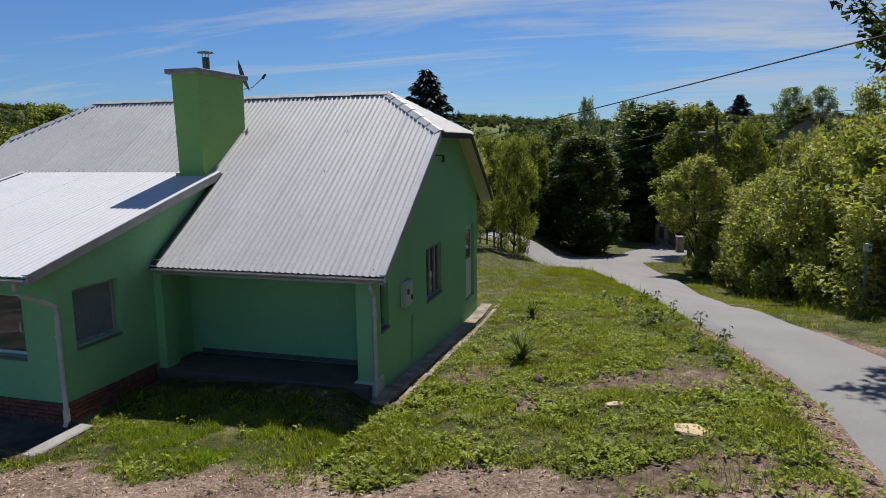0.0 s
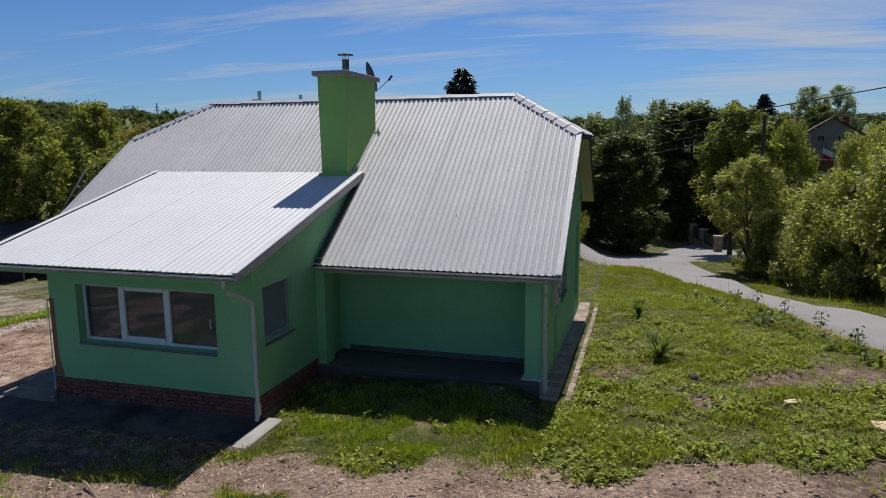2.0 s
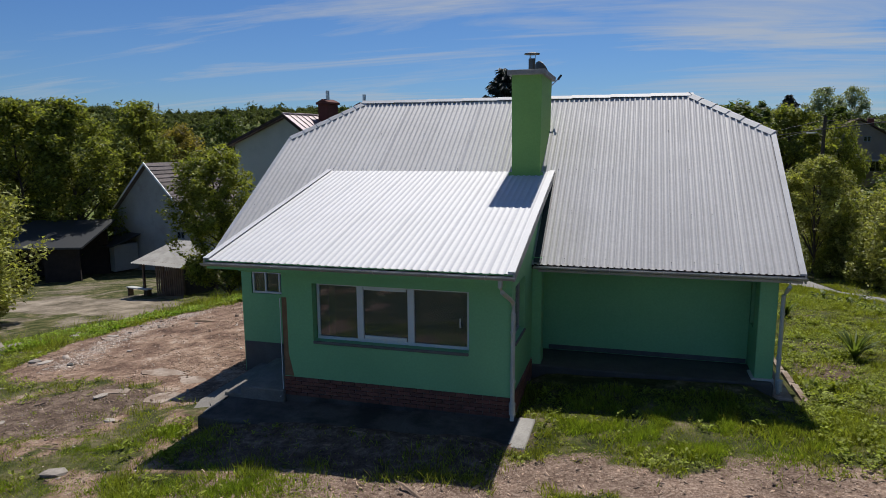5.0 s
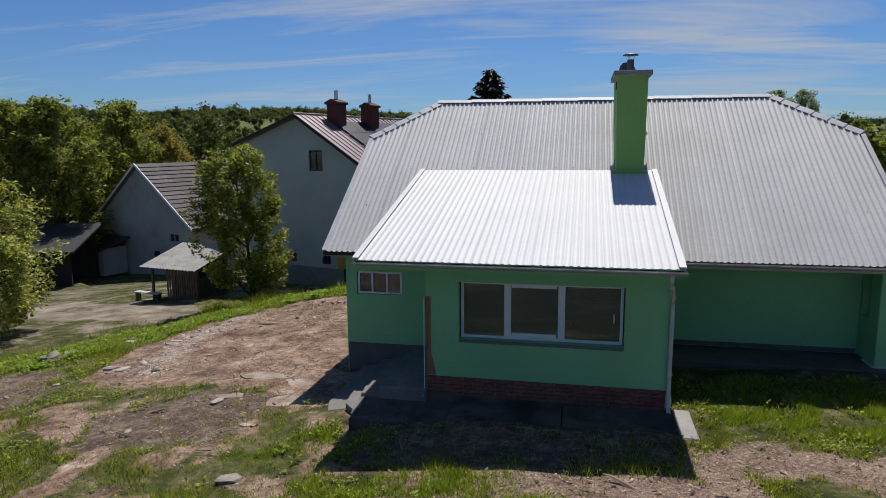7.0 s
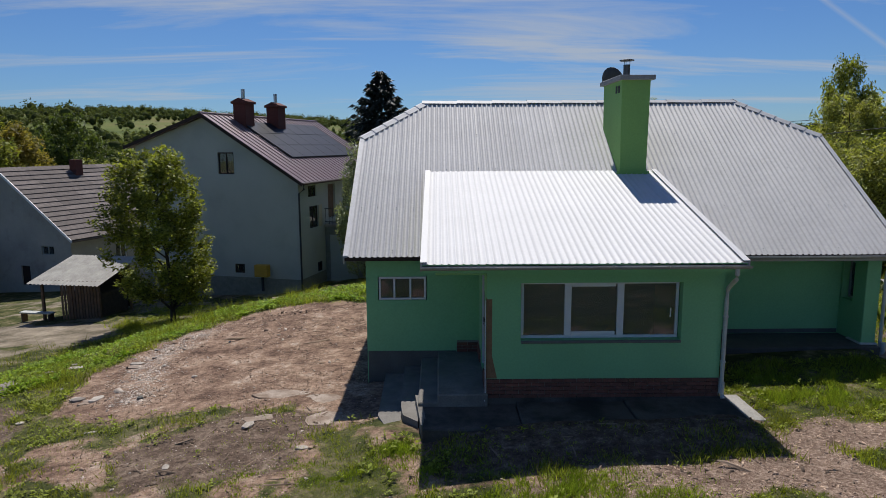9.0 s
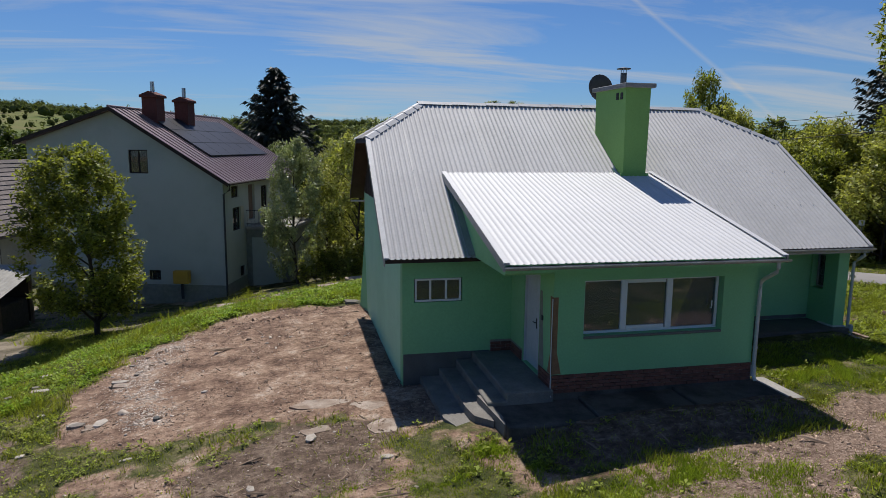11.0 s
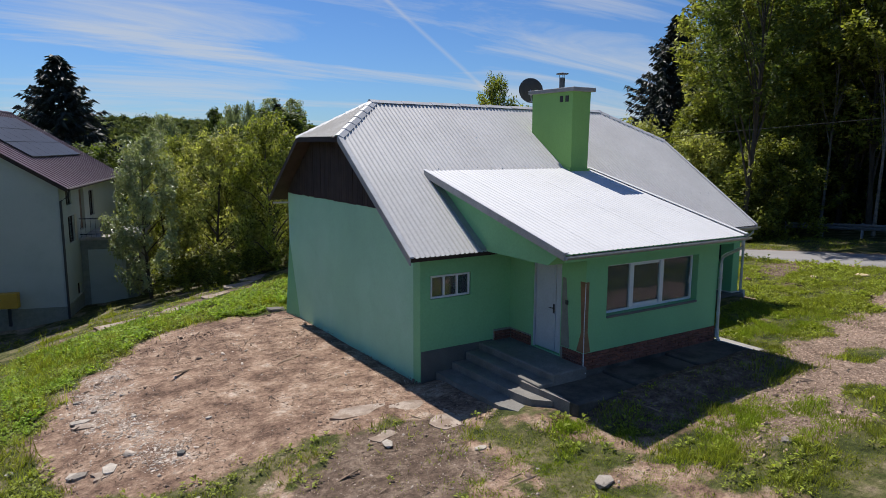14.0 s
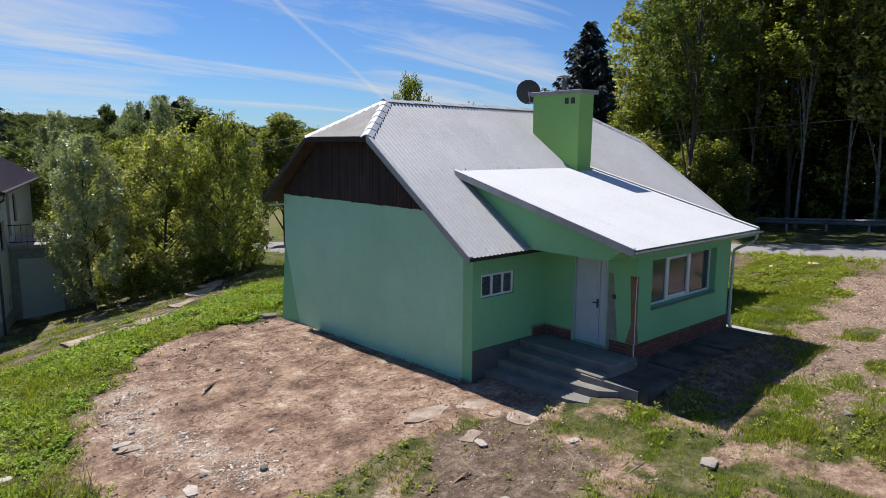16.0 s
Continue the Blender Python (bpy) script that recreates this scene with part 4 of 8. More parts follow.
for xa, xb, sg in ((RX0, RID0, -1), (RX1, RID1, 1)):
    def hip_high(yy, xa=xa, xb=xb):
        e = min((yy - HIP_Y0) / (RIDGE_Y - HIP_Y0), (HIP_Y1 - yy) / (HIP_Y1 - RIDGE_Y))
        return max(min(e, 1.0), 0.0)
    slope_sheets("roof_sheet", roof, HIP_Y0, HIP_Y1, lambda yy: -0.012, hip_high, lambda yy, e, xa=xa, xb=xb: (xa + (xb - xa) * e, yy, HIP_Z + (RIDGE_Z - HIP_Z) * e), (sg * 0.594, 0, 1), M_ROOFDIMMED if sg < 0 else M_ROOF)
# barge strips along the gable edges, dark edge below
for xa, s in ((RX0, -1), (RX1, 1)):
    for (ya, za, yb, zb) in ((EAVE_Y - 0.03, EAVE_Z - 0.02, HIP_Y0, HIP_Z), (NEAVE_Y + 0.03, z_main(NEAVE_Y), HIP_Y1, HIP_Z)):
        bm = bmesh.new()
        a, b = sorted((xa + s * 0.012, xa - s * 0.10))
        prism(bm, [(a, ya, za + 0.028), (b, ya, za + 0.028), (b, ya, za + 0.04), (a, ya, za + 0.04)], (0, yb - ya, zb - za))
        part("barge_flashing", bm, M_FLASH, roof)
        bm = bmesh.new()
        a, b = sorted((xa + s * 0.02, xa - s * 0.012))
        prism(bm, [(a, ya, za - 0.15), (b, ya, za - 0.15), (b, ya, za + 0.026), (a, ya, za + 0.026)], (0, yb - ya, zb - za))
        part("barge_board", bm, M_GUTTER if ya < 15 else M_DARKWOOD, roof)
    bm = bmesh.new()
    a, b = sorted((xa + s * 0.02, xa - s * 0.012))
    box(bm, a, HIP_Y0, HIP_Z - 0.15, b, HIP_Y1, HIP_Z - 0.012)
    part("barge_board", bm, M_DARKWOOD, roof)


def cap_run(p0, p1, n, parent, name="ridge_cap"):
    p0, p1 = Vector(p0), Vector(p1)
    d = (p1 - p0).normalized()
    side = d.cross(Vector((0, 0, 1))).normalized()
    up = side.cross(d).normalized()
    L = (p1 - p0).length
    for q in range(n):
        a, b = L * q / n - 0.02, L * (q + 1) / n + 0.02
        la, lb = 0.034, 0.018
        bm = bmesh.new()
        ends = []
        for t, lf in ((a, la), (b, lb)):
            c = p0 + d * t
            ends.append([bm.verts.new(c + side * x + up * (zz + lf)) for x, zz in ((-0.17, -0.084), (-0.045, 0.0), (0.045, 0.0), (0.17, -0.084), (0.17, -0.094), (0.0, -0.018), (-0.17, -0.094))])
        for k in range(7):
            bm.faces.new((ends[0][k], ends[0][(k + 1) % 7], ends[1][(k + 1) % 7], ends[1][k]))
        bm.faces.new(ends[0][::-1])
        bm.faces.new(ends[1])
        part(name, bm, M_FLASH, parent)


cap_run((RID0 - 0.1, RIDGE_Y, RIDGE_Z), (RID1 + 0.1, RIDGE_Y, RIDGE_Z), 9, roof)
for xa, xb in ((RX0, RID0), (RX1, RID1)):
    for yy in (HIP_Y0, HIP_Y1):
        cap_run((xa, yy, HIP_Z + 0.01), (xb, RIDGE_Y, RIDGE_Z + 0.01), 6, roof)

bm = bmesh.new()
zs0, zs1 = z_main(NEAVE_Y) - 0.125, HIP_Z - 0.125
prism(bm, [(EX + 0.01, NEAVE_Y, zs0), (RX1 - 0.015, NEAVE_Y, zs0), (RX1 - 0.015, HIP_Y1, zs1), (EX + 0.01, HIP_Y1, zs1)], (0, 0, -0.02))
part("soffit", bm, M_SOFFIT, roof, "pale soffit boards under the gable edge")
# rows of fixing screws on the sheets
bm = bmesh.new()
bmesh.ops.create_cone(bm, cap_ends=True, segments=5, radius1=0.010, radius2=0.007, depth=0.016)
SCREW = bpy.data.meshes.new("screw")
bm.to_mesh(SCREW)
bm.free()
SCREW.materials.append(M_GUTTER)
for yy in (EAVE_Y + 0.12, EAVE_Y + 1.35, EAVE_Y + 2.6, EAVE_Y + 3.9):
    x = RX0 + 0.25
    while x < RX1 - 0.2:
        jx, jy = x + random.uniform(-0.02, 0.02), yy + random.uniform(-0.03, 0.03)
        if (z_main(jy) < HIP_Z or RID0 < jx < RID1) and not (XR0 < jx < XR1 and jy < XTOP_Y):
            part_mesh("screw", SCREW, roof, m=pose(jx, jy, z_main(jy) + 0.03))
        x += 0.42
# extension roof
bm = bmesh.new()
prism(bm, [(XR0, XEAVE_Y, XEAVE_Z - 0.02), (XR1, XEAVE_Y, XEAVE_Z - 0.02), (XR1, XTOP_Y, XTOP_Z - 0.02), (XR0, XTOP_Y, XTOP_Z - 0.02)], (0, 0, -0.07))
xroof = part("extension_roof", bm, M_GREEN, house, "bright white ribbed metal sheets over the extension")
slope_sheets("roof_sheet", xroof, XR0, XR1, lambda x: XEAVE_Y - 0.03, lambda x: XTOP_Y, lambda x, s: (x, s, z_ext(s)), (0, -XK, 1), M_ROOFNEW, width=1.08, rib=0.011)
for xa, s in ((XR0, -1), (XR1, 1)):
    bm = bmesh.new()
    a, b = sorted((xa + s * 0.02, xa - s * 0.10))
    prism(bm, [(a, XEAVE_Y - 0.03, XEAVE_Z + 0.025), (b, XEAVE_Y - 0.03, XEAVE_Z + 0.025), (b, XEAVE_Y - 0.03, XEAVE_Z + 0.04), (a, XEAVE_Y - 0.03, XEAVE_Z + 0.04)], (0, XTOP_Y - XEAVE_Y, XTOP_Z - XEAVE_Z))
    part("verge_flashing", bm, M_ROOFNEW, xroof)
    bm = bmesh.new()
    a, b = sorted((xa + s * 0.022, xa - s * 0.01))
    prism(bm, [(a, XEAVE_Y - 0.03, XEAVE_Z - 0.13), (b, XEAVE_Y - 0.03, XEAVE_Z - 0.13), (b, XEAVE_Y - 0.03, XEAVE_Z + 0.023), (a, XEAVE_Y - 0.03, XEAVE_Z + 0.023)], (0, XTOP_Y - XEAVE_Y - 0.05, XTOP_Z - XEAVE_Z - 0.02))
    part("verge_board", bm, M_GUTTER, xroof)


# gutters and downpipes
def gutter(x0, x1, y, z, parent, r=0.062):
    bm = bmesh.new()
    prof = [(math.cos(a) * r, math.sin(a) * r) for a in [math.pi + math.pi * k / 8 for k in range(9)]]
    prof += [(c * 0.88, s * 0.88) for c, s in prof[::-1]]
    ra = [bm.verts.new((x0, y + c, z + s)) for c, s in prof]
    rb = [bm.verts.new((x1, y + c, z + s)) for c, s in prof]
    for k in range(len(prof)):
        j = (k + 1) % len(prof)
        bm.faces.new((ra[k], ra[j], rb[j], rb[k]))
    for ring in (ra, rb):
        bm.faces.new(ring if ring is rb else ring[::-1])
    g = part("gutter", bm, M_GUTTER, parent)
    n = int((x1 - x0) / 0.95)
    for k in range(n):
        xx = x0 + (k + 0.5) * (x1 - x0) / n
        bm = bmesh.new()
        tube(bm, [(xx, y + math.cos(a) * (r + 0.004), z + math.sin(a) * (r + 0.004)) for a in [math.pi * (0.95 + 1.1 * q / 8) for q in range(9)]], 0.006, 5)
        part("bracket", bm, M_STEEL, g)


gutter(XR0 - 0.02, XR1 + 0.03, XEAVE_Y - 0.075, XEAVE_Z - 0.045, house)
gutter(-9.30, RX1 + 0.03, EAVE_Y - 0.075, EAVE_Z - 0.045, house)
part("eave_board", boxes((XR0 + 0.03, XEAVE_Y + 0.0, XEAVE_Z - 0.17, XR1 - 0.03, XEAVE_Y + 0.025, XEAVE_Z - 0.03)), M_GREEN, house)
part("eave_board", boxes((-9.2, EAVE_Y + 0.0, EAVE_Z - 0.17, RX1 - 0.03, EAVE_Y + 0.025, EAVE_Z - 0.03)), M_GUTTER, house)
for pts in ([(-9.42, 8.15, 2.42), (-9.42, 8.15, 2.30), (-9.40, 8.22, 2.20), (-9.33, 8.64, 1.98), (-9.305, 8.755, 1.90), (-9.305, 8.775, 1.7), (-9.31, 8.775, -0.12), (-9.30, 8.70, -0.25)],
            [(-4.48, 11.06, 2.08), (-4.48, 11.07, 1.95), (-4.50, 11.22, 1.82), (-4.52, 11.33, 1.72), (-4.52, 11.34, 1.5), (-4.52, 11.34, -0.1), (-4.50, 11.25, -0.22)]):
    bm = bmesh.new()
    tube(bm, pts, 0.040, 10)
    dp = part("downpipe", bm, M_PIPE, house)
    for zc in (1.35, 0.45):
        bm = bmesh.new()
        tube(bm, [(pts[5][0], pts[5][1], zc), (pts[5][0], pts[5][1], zc + 0.035)], 0.053, 10)
        part("pipe_clip", bm, M_PIPE, dp)
    bm = bmesh.new()
    tube(bm, [(pts[6][0], pts[6][1], -0.16), (pts[6][0], pts[6][1], 0.06)], 0.058, 10)
    part("pipe_shoe", bm, M_PIPE, dp)


# windows
def window(name, parent, put, u0, u1, v0, v1, mullions, frame_mat, depth=0.14, fw=0.06, label="", sill=True, glass=None):
    """put(u, v, d): world place, d into the wall."""
    def bx(ua, va, da, ub, vb, db, bevel=0.006):
        a, b = Vector(put(ua, va, da)), Vector(put(ub, vb, db))
        lo = [min(a[k], b[k]) for k in range(3)]
        hi = [max(a[k], b[k]) for k in range(3)]
        return boxes((*lo, *hi), bevel=bevel)
    w = part(name, bx(u0, v0, depth, u1, v0 + fw, depth + 0.07), frame_mat, parent, label)
    part("frame", bx(u0, v1 - fw, depth, u1, v1, depth + 0.07), frame_mat, w)
    part("frame", bx(u0, v0 + fw, depth, u0 + fw, v1 - fw, depth + 0.07), frame_mat, w)
    part("frame", bx(u1 - fw, v0 + fw, depth, u1, v1 - fw, depth + 0.07), frame_mat, w)
    edges = [u0 + fw]
    for mu, mw in mullions:
        part("mullion", bx(mu - mw / 2, v0 + fw, depth - 0.01, mu + mw / 2, v1 - fw, depth + 0.06), frame_mat, w)
        edges += [mu - mw / 2, mu + mw / 2]
    edges.append(u1 - fw)
    for a, b in zip(edges[::2], edges[1::2]):
        p = part("pane", bx(a, v0 + fw, depth + 0.03, b, v1 - fw, depth + 0.038, 0), glass or M_GLASS, w)
        p.visible_shadow = False
    if sill:
        part("sill", bx(u0 - 0.015, v0 - 0.06, -0.03, u1 + 0.015, v0 - 0.004, depth, 0.01), M_SILL, w)
    return w


S_PUT = lambda u, v, d: (u, XS + d, v)
w = window("window", house, S_PUT, -13.20, -10.14, 0.90, 2.03, [(-12.29, 0.13), (-11.27, 0.13)], M_WHITE, depth=0.15, fw=0.055, label="white plastic three-pane window with a dark sill")
part("inner_frame", boxes((-12.215, XS + 0.15, 0.955, -11.365, XS + 0.20, 1.03), bevel=0.006), M_WHITE, w)
part("inner_frame", boxes((-12.215, XS + 0.15, 1.92, -11.365, XS + 0.20, 1.975), bevel=0.006), M_WHITE, w)
bm = bmesh.new()
tube(bm, [(-10.31, XS + 0.145, 1.33), (-10.31, XS + 0.10, 1.33), (-10.31, XS + 0.10, 1.50)], 0.012, 6)
part("handle", bm, M_WHITE, w)
window("window", house, lambda u, v, d: (u, SY + d, v), -16.18, -15.09, 1.10, 1.64, [(-15.82, 0.045), (-15.45, 0.045)], M_WHITE, depth=0.02, fw=0.045, label="small white three-light window", sill=False)
window("window", house, lambda u, v, d: (XE - d, u, v), 9.18, 10.24, 1.05, 2.10, [], M_OLDFRAME, depth=0.10, fw=0.06, label="single-pane window with a weathered frame", glass=M_FILMGLASS)
window("window", house, lambda u, v, d: (EX - d, u, v), 14.92, 16.20, 0.80, 2.08, [(15.35, 0.06), (15.78, 0.06)], M_OLDFRAME, depth=0.06, fw=0.06, label="grey weathered three-light window")
window("window", house, lambda u, v, d: (EX - d, u, v), 11.86, 12.29, 0.92, 1.83, [], M_OLDFRAME, depth=0.10, fw=0.04, label="narrow open porch light in a weathered frame")

# interior that shows dimly through the panes
part("room_wall", boxes((XW + 0.30, 11.9, -0.2, XE - 0.30, 12.0, 2.9)), M_ROOM, house)
part("curtain", boxes((-9.545, 9.26, 1.06, -9.525, 10.20, 2.08), bevel=0.006), M_WHITE, house, "pale net curtain behind the side window")
part("room_floor", boxes((XW + 0.30, XS + 0.30, -0.3, XE - 0.30, 11.9, -0.05)), M_CONC, house)
part("room_ceiling", boxes((XW + 0.31, XS + 0.31, 2.36, XE - 0.31, 11.9, 2.42)), M_ROOM, house)
part("room_wall", boxes((WX + 0.4, 14.0, -0.3, EX - 0.4, 14.1, 2.6)), M_ROOM, house)
part("room_wall", boxes((WX + 0.4, 12.7, 2.45, EX - 0.4, 19.9, 2.5)), M_ROOM, house)

# doors
dw = part("door", boxes((XW + 0.10, 9.62, -0.12, XW + 0.15, 10.55, 2.0), bevel=0.004), M_DOOR, house, "pale painted two-leaf entrance door")
for a, b in ((9.63, 9.84), (9.86, 10.54)):
    leaf = part("leaf", boxes((XW + 0.065, a, -0.10, XW + 0.10, b, 1.985), bevel=0.008), M_DOOR, dw)
    for z0, z1 in ((0.1, 0.85), (0.98, 1.88)):
        part("panel", boxes((XW + 0.058, a + 0.06, z0, XW + 0.07, b - 0.06, z1), bevel=0.004), M_DOOR, leaf)
bm = bmesh.new()
tube(bm, [(XW + 0.06, 9.90, 0.93), (XW + 0.02, 9.90, 0.93), (XW + 0.015, 10.02, 0.92)], 0.011, 6)
box(bm, XW + 0.05, 9.875, 0.80, XW + 0.06, 9.925, 1.02)
part("handle", bm, M_BLACK, dw)
part("frame", boxes((XW + 0.02, 9.57, -0.12, XW + 0.16, 9.62, 2.05), (XW + 0.02, 10.55, -0.12, XW + 0.16, 10.60, 2.05), (XW + 0.02, 9.62, 2.0, XW + 0.16, 10.55, 2.05)), M_DOOR, dw)
ed = part("door", boxes((EX - 0.14, 18.9, -0.10, EX - 0.09, 19.85, 2.12), bevel=0.005), M_WHITE, house, "white glazed side door")
p = part("pane", boxes((EX - 0.088, 19.02, 1.1, EX - 0.08, 19.73, 1.98)), M_GLASS, ed)
part("panel", boxes((EX - 0.095, 19.02, 0.15, EX - 0.075, 19.73, 0.9), bevel=0.01), M_WHITE, ed)

# unfinished patches beside the entrance, a loose white cable at the corner
bm = bmesh.new()
prism(bm, [(XW - 0.004, 9.57, 1.72), (XW - 0.004, 9.45, 1.72), (XW - 0.004, 9.28, 0.14), (XW - 0.004, 9.57, 0.14)], (0.006, 0, 0))
part("bare_patch", bm, M_PLASTER, house, "unpainted grey plaster strip")
bm = bmesh.new()
prism(bm, [(XW - 0.005, 8.835, 1.72), (XW - 0.005, 9.0, 1.72), (XW - 0.005, 8.93, 0.6), (XW - 0.005, 9.06, 0.14), (XW - 0.005, 8.835, 0.14)], (0.007, 0, 0))
prism(bm, [(XW - 0.005, XS - 0.005, 1.72), (XW + 0.10, XS - 0.005, 1.72), (XW + 0.10, XS - 0.005, 0.6), (XW + 0.20, XS - 0.005, 0.14), (XW - 0.005, XS - 0.005, 0.14)], (0, 0.007, 0))
part("primer_patch", bm, M_RUST, house, "orange primer patch on the corner")
bm = bmesh.new()
tube(bm, [(XW - 0.03, XS - 0.03, 1.70), (XW - 0.035, XS - 0.03, 0.8), (XW - 0.03, XS - 0.04, -0.2), (XW - 0.05, XS - 0.14, -0.27)], 0.009, 6)
part("cable", bm, M_WHITE, house)
part("bell", boxes((XW - 0.03, 9.36, 1.12, XW, 9.44, 1.22), bevel=0.006), M_BLACK, house)

# base band of the west part
part("base_band", boxes((WX + 0.02, SY - 0.012, -1.2, -14.40, SY + 0.05, -0.12), bevel=0.004), M_DARKPLASTER, house, "dark unpainted base coat")

# chimney
bm = bmesh.new()
c0 = [(-10.17, 13.40), (-9.52, 13.40), (-9.52, 15.20), (-10.17, 15.20)]
cx, cy = -9.845, 14.3
lo = [bm.verts.new((x, yv, 3.4)) for x, yv in c0]
hi = [bm.verts.new((cx + (x - cx) * 1.10, cy + (yv - cy) * 1.015, 6.22)) for x, yv in c0]
for k in range(4):
    bm.faces.new((lo[k], lo[(k + 1) % 4], hi[(k + 1) % 4], hi[k]))
bm.faces.new(hi)
chim = part("chimney", bm, M_CHIMGREEN, house, "tall green rendered chimney with a grey cap")
part("cap", boxes((-10.29, 13.26, 6.215, -9.40, 15.33, 6.33), bevel=0.012), M_CAP, chim)
for yv in (13.56, 13.80):
    part("vent", boxes((-10.215, yv, 5.92, -10.17, yv + 0.13, 6.10)), M_DARK, chim)
bm = bmesh.new()
tube(bm, [(-9.86, 14.25, 6.30), (-9.86, 14.25, 6.68)], 0.085, 14)
fl = part("flue", bm, M_DULLSTEEL, chim, "steel flue with a rain cowl")
bm = bmesh.new()
tube(bm, [(-9.86, 14.25, 6.78), (-9.86, 14.25, 6.80), (-9.86, 14.25, 6.83)], [0.19, 0.19, 0.05], 16)
part("cowl", bm, M_DULLSTEEL, fl)
for k in range(3):
    a = 2.1 * k
    part("strut", boxes((-9.86 + 0.08 * math.cos(a) - 0.008, 14.25 + 0.08 * math.sin(a) - 0.008, 6.66, -9.86 + 0.08 * math.cos(a) + 0.008, 14.25 + 0.08 * math.sin(a) + 0.008, 6.79)), M_STEEL, fl)
part("flashing", boxes((-10.25, 13.36, z_ext(13.4) - 0.05, -9.44, 13.42, z_ext(13.4) + 0.07)), M_CHIMGREEN, chim)

# satellite dish behind the chimney
dish = thing("satellite_dish", "dark round satellite dish on a bracket behind the chimney", "satellite dish", pose(-9.87, 15.74, 6.38) @ Matrix.Scale(1.13, 4))
face = Vector((0.84, 0.54, 0.32)).normalized()
fa = face.orthogonal().normalized()
fb = face.cross(fa)
bm = bmesh.new()
rings = []
for back in (0, 1):
    for r in (0.0, 0.12, 0.22, 0.30, 0.36):
        ring = [bm.verts.new(fa * (r * math.cos(k * math.pi / 10)) + fb * (r * math.sin(k * math.pi / 10)) + face * (0.55 * r * r - 0.012 * back)) for k in range(20)] if r else [bm.verts.new(face * (-0.012 * back))]
        rings.append(ring)
for o in (0, 5):
    for k in range(20):
        bm.faces.new((rings[o][0], rings[o + 1][k], rings[o + 1][(k + 1) % 20]))
    for a, b in zip(rings[o + 1:o + 4], rings[o + 2:o + 5]):
        for k in range(20):
            bm.faces.new((a[k], b[k], b[(k + 1) % 20], a[(k + 1) % 20]))
for k in range(20):
    bm.faces.new((rings[4][k], rings[9][k], rings[9][(k + 1) % 20], rings[4][(k + 1) % 20]))
part("reflector", bm, M_BLACK, dish)
bm = bmesh.new()
tube(bm, [Vector((0, 0, -0.30)), Vector((0, 0, -0.33)) + face * 0.25, Vector((0, 0, -0.18)) + face * 0.52], 0.012, 6)
part("feed_arm", bm, M_STEEL, dish)
bm = bmesh.new()
tube(bm, [Vector((0, 0, -0.20)) + face * 0.50, Vector((0, 0, -0.12)) + face * 0.58], 0.028, 8)
part("receiver", bm, M_BLACK, dish)
bm = bmesh.new()
tube(bm, [(0, 0, 0.05), (-0.02, -0.06, -0.1), (0, -0.08, -0.3), (0, -0.56, -0.36)], 0.02, 8)
part("bracket", bm, M_STEEL, dish)

# meter box and pipe on the east wall
mb = thing("meter_box", "grey-green electricity meter box with dials on the house wall", "meter box", pose(EX, 13.28, 1.05))
part("body", boxes((0.0, -0.25, 0.05, 0.10, 0.25, 0.58), bevel=0.012), M_PIPE, mb)
part("lid", boxes((0.10, -0.23, 0.08, 0.125, 0.23, 0.55), bevel=0.006), M_PIPE, mb)
part("dial", boxes((0.125, -0.16, 0.32, 0.14, -0.04, 0.44), bevel=0.01), M_BLACK, mb)
part("dial", boxes((0.125, 0.08, 0.16, 0.14, 0.2, 0.28), bevel=0.01), M_BLACK, mb)
bm = bmesh.new()
tube(bm, [(EX + 0.03, 13.9, 0.75), (EX + 0.03, 13.75, 0.72), (EX + 0.03, 13.72, 0.6), (EX + 0.03, 13.72, -0.6)], 0.018, 8)
part("conduit", bm, M_GREEN, house)
bm = bmesh.new()
tube(bm, [(EX + 0.0, 15.6, 4.30), (EX + 0.28, 15.6, 4.28)], 0.016, 6)
tube(bm, [(EX + 0.26, 15.6, 4.28), (EX + 0.26, 15.6, 4.12)], 0.03, 8)
part("wall_bracket", bm, M_BLACK, house)
bm = bmesh.new()
tube(bm, [(WX + 0.1, NY - 0.2, 2.72), (WX - 0.45, NY + 0.2, 2.70)], 0.03, 8)
part("overflow_pipe", bm, M_PIPE, house)

# concrete: doorstep slab, steps, kerb, apron, porch floor, strip along the east wall
steps = thing("porch_steps", "worn grey concrete entrance steps beside the doorstep slab", "steps")
part("slab", boxes((-14.83, 8.72, -0.75, XW + 0.02, SY, -0.135), bevel=0.025), M_STEP, steps)
part("step", boxes((-15.21, 8.72, -0.9, -14.80, SY - 0.01, -0.30), bevel=0.02), M_STEP, steps)
bm = bmesh.new()
prism(bm, [(-15.20, 8.30, -1.1), (-15.20, SY - 0.01, -1.1), (-15.60, SY - 0.01, -1.1), (-15.56, 9.1, -1.1), (-15.50, 8.62, -1.1)], (0, 0, 0.60))
part("step", bm, M_STEP, steps)
bm = bmesh.new()
prism(bm, [(-15.50, 8.22, -1.2), (-15.56, 9.0, -1.2), (-15.58, SY - 0.012, -1.2), (-16.05, SY - 0.012, -1.2), (-16.02, 9.02, -1.2), (-15.80, 8.40, -1.2)], (0, 0, 0.53))
part("step", bm, M_STEP, steps)
bm = bmesh.new()
prism(bm, [(-15.28, 9.25, -0.9), (-15.28, 9.25, -0.345), (-15.13, 7.90, -0.395), (-15.13, 7.90, -0.9)], (0.11, 0, 0))
part("kerb", bm, M_STEP, steps)
apron = thing("apron", "concrete apron in front of the extension, shade put in its dark colour", "paving")
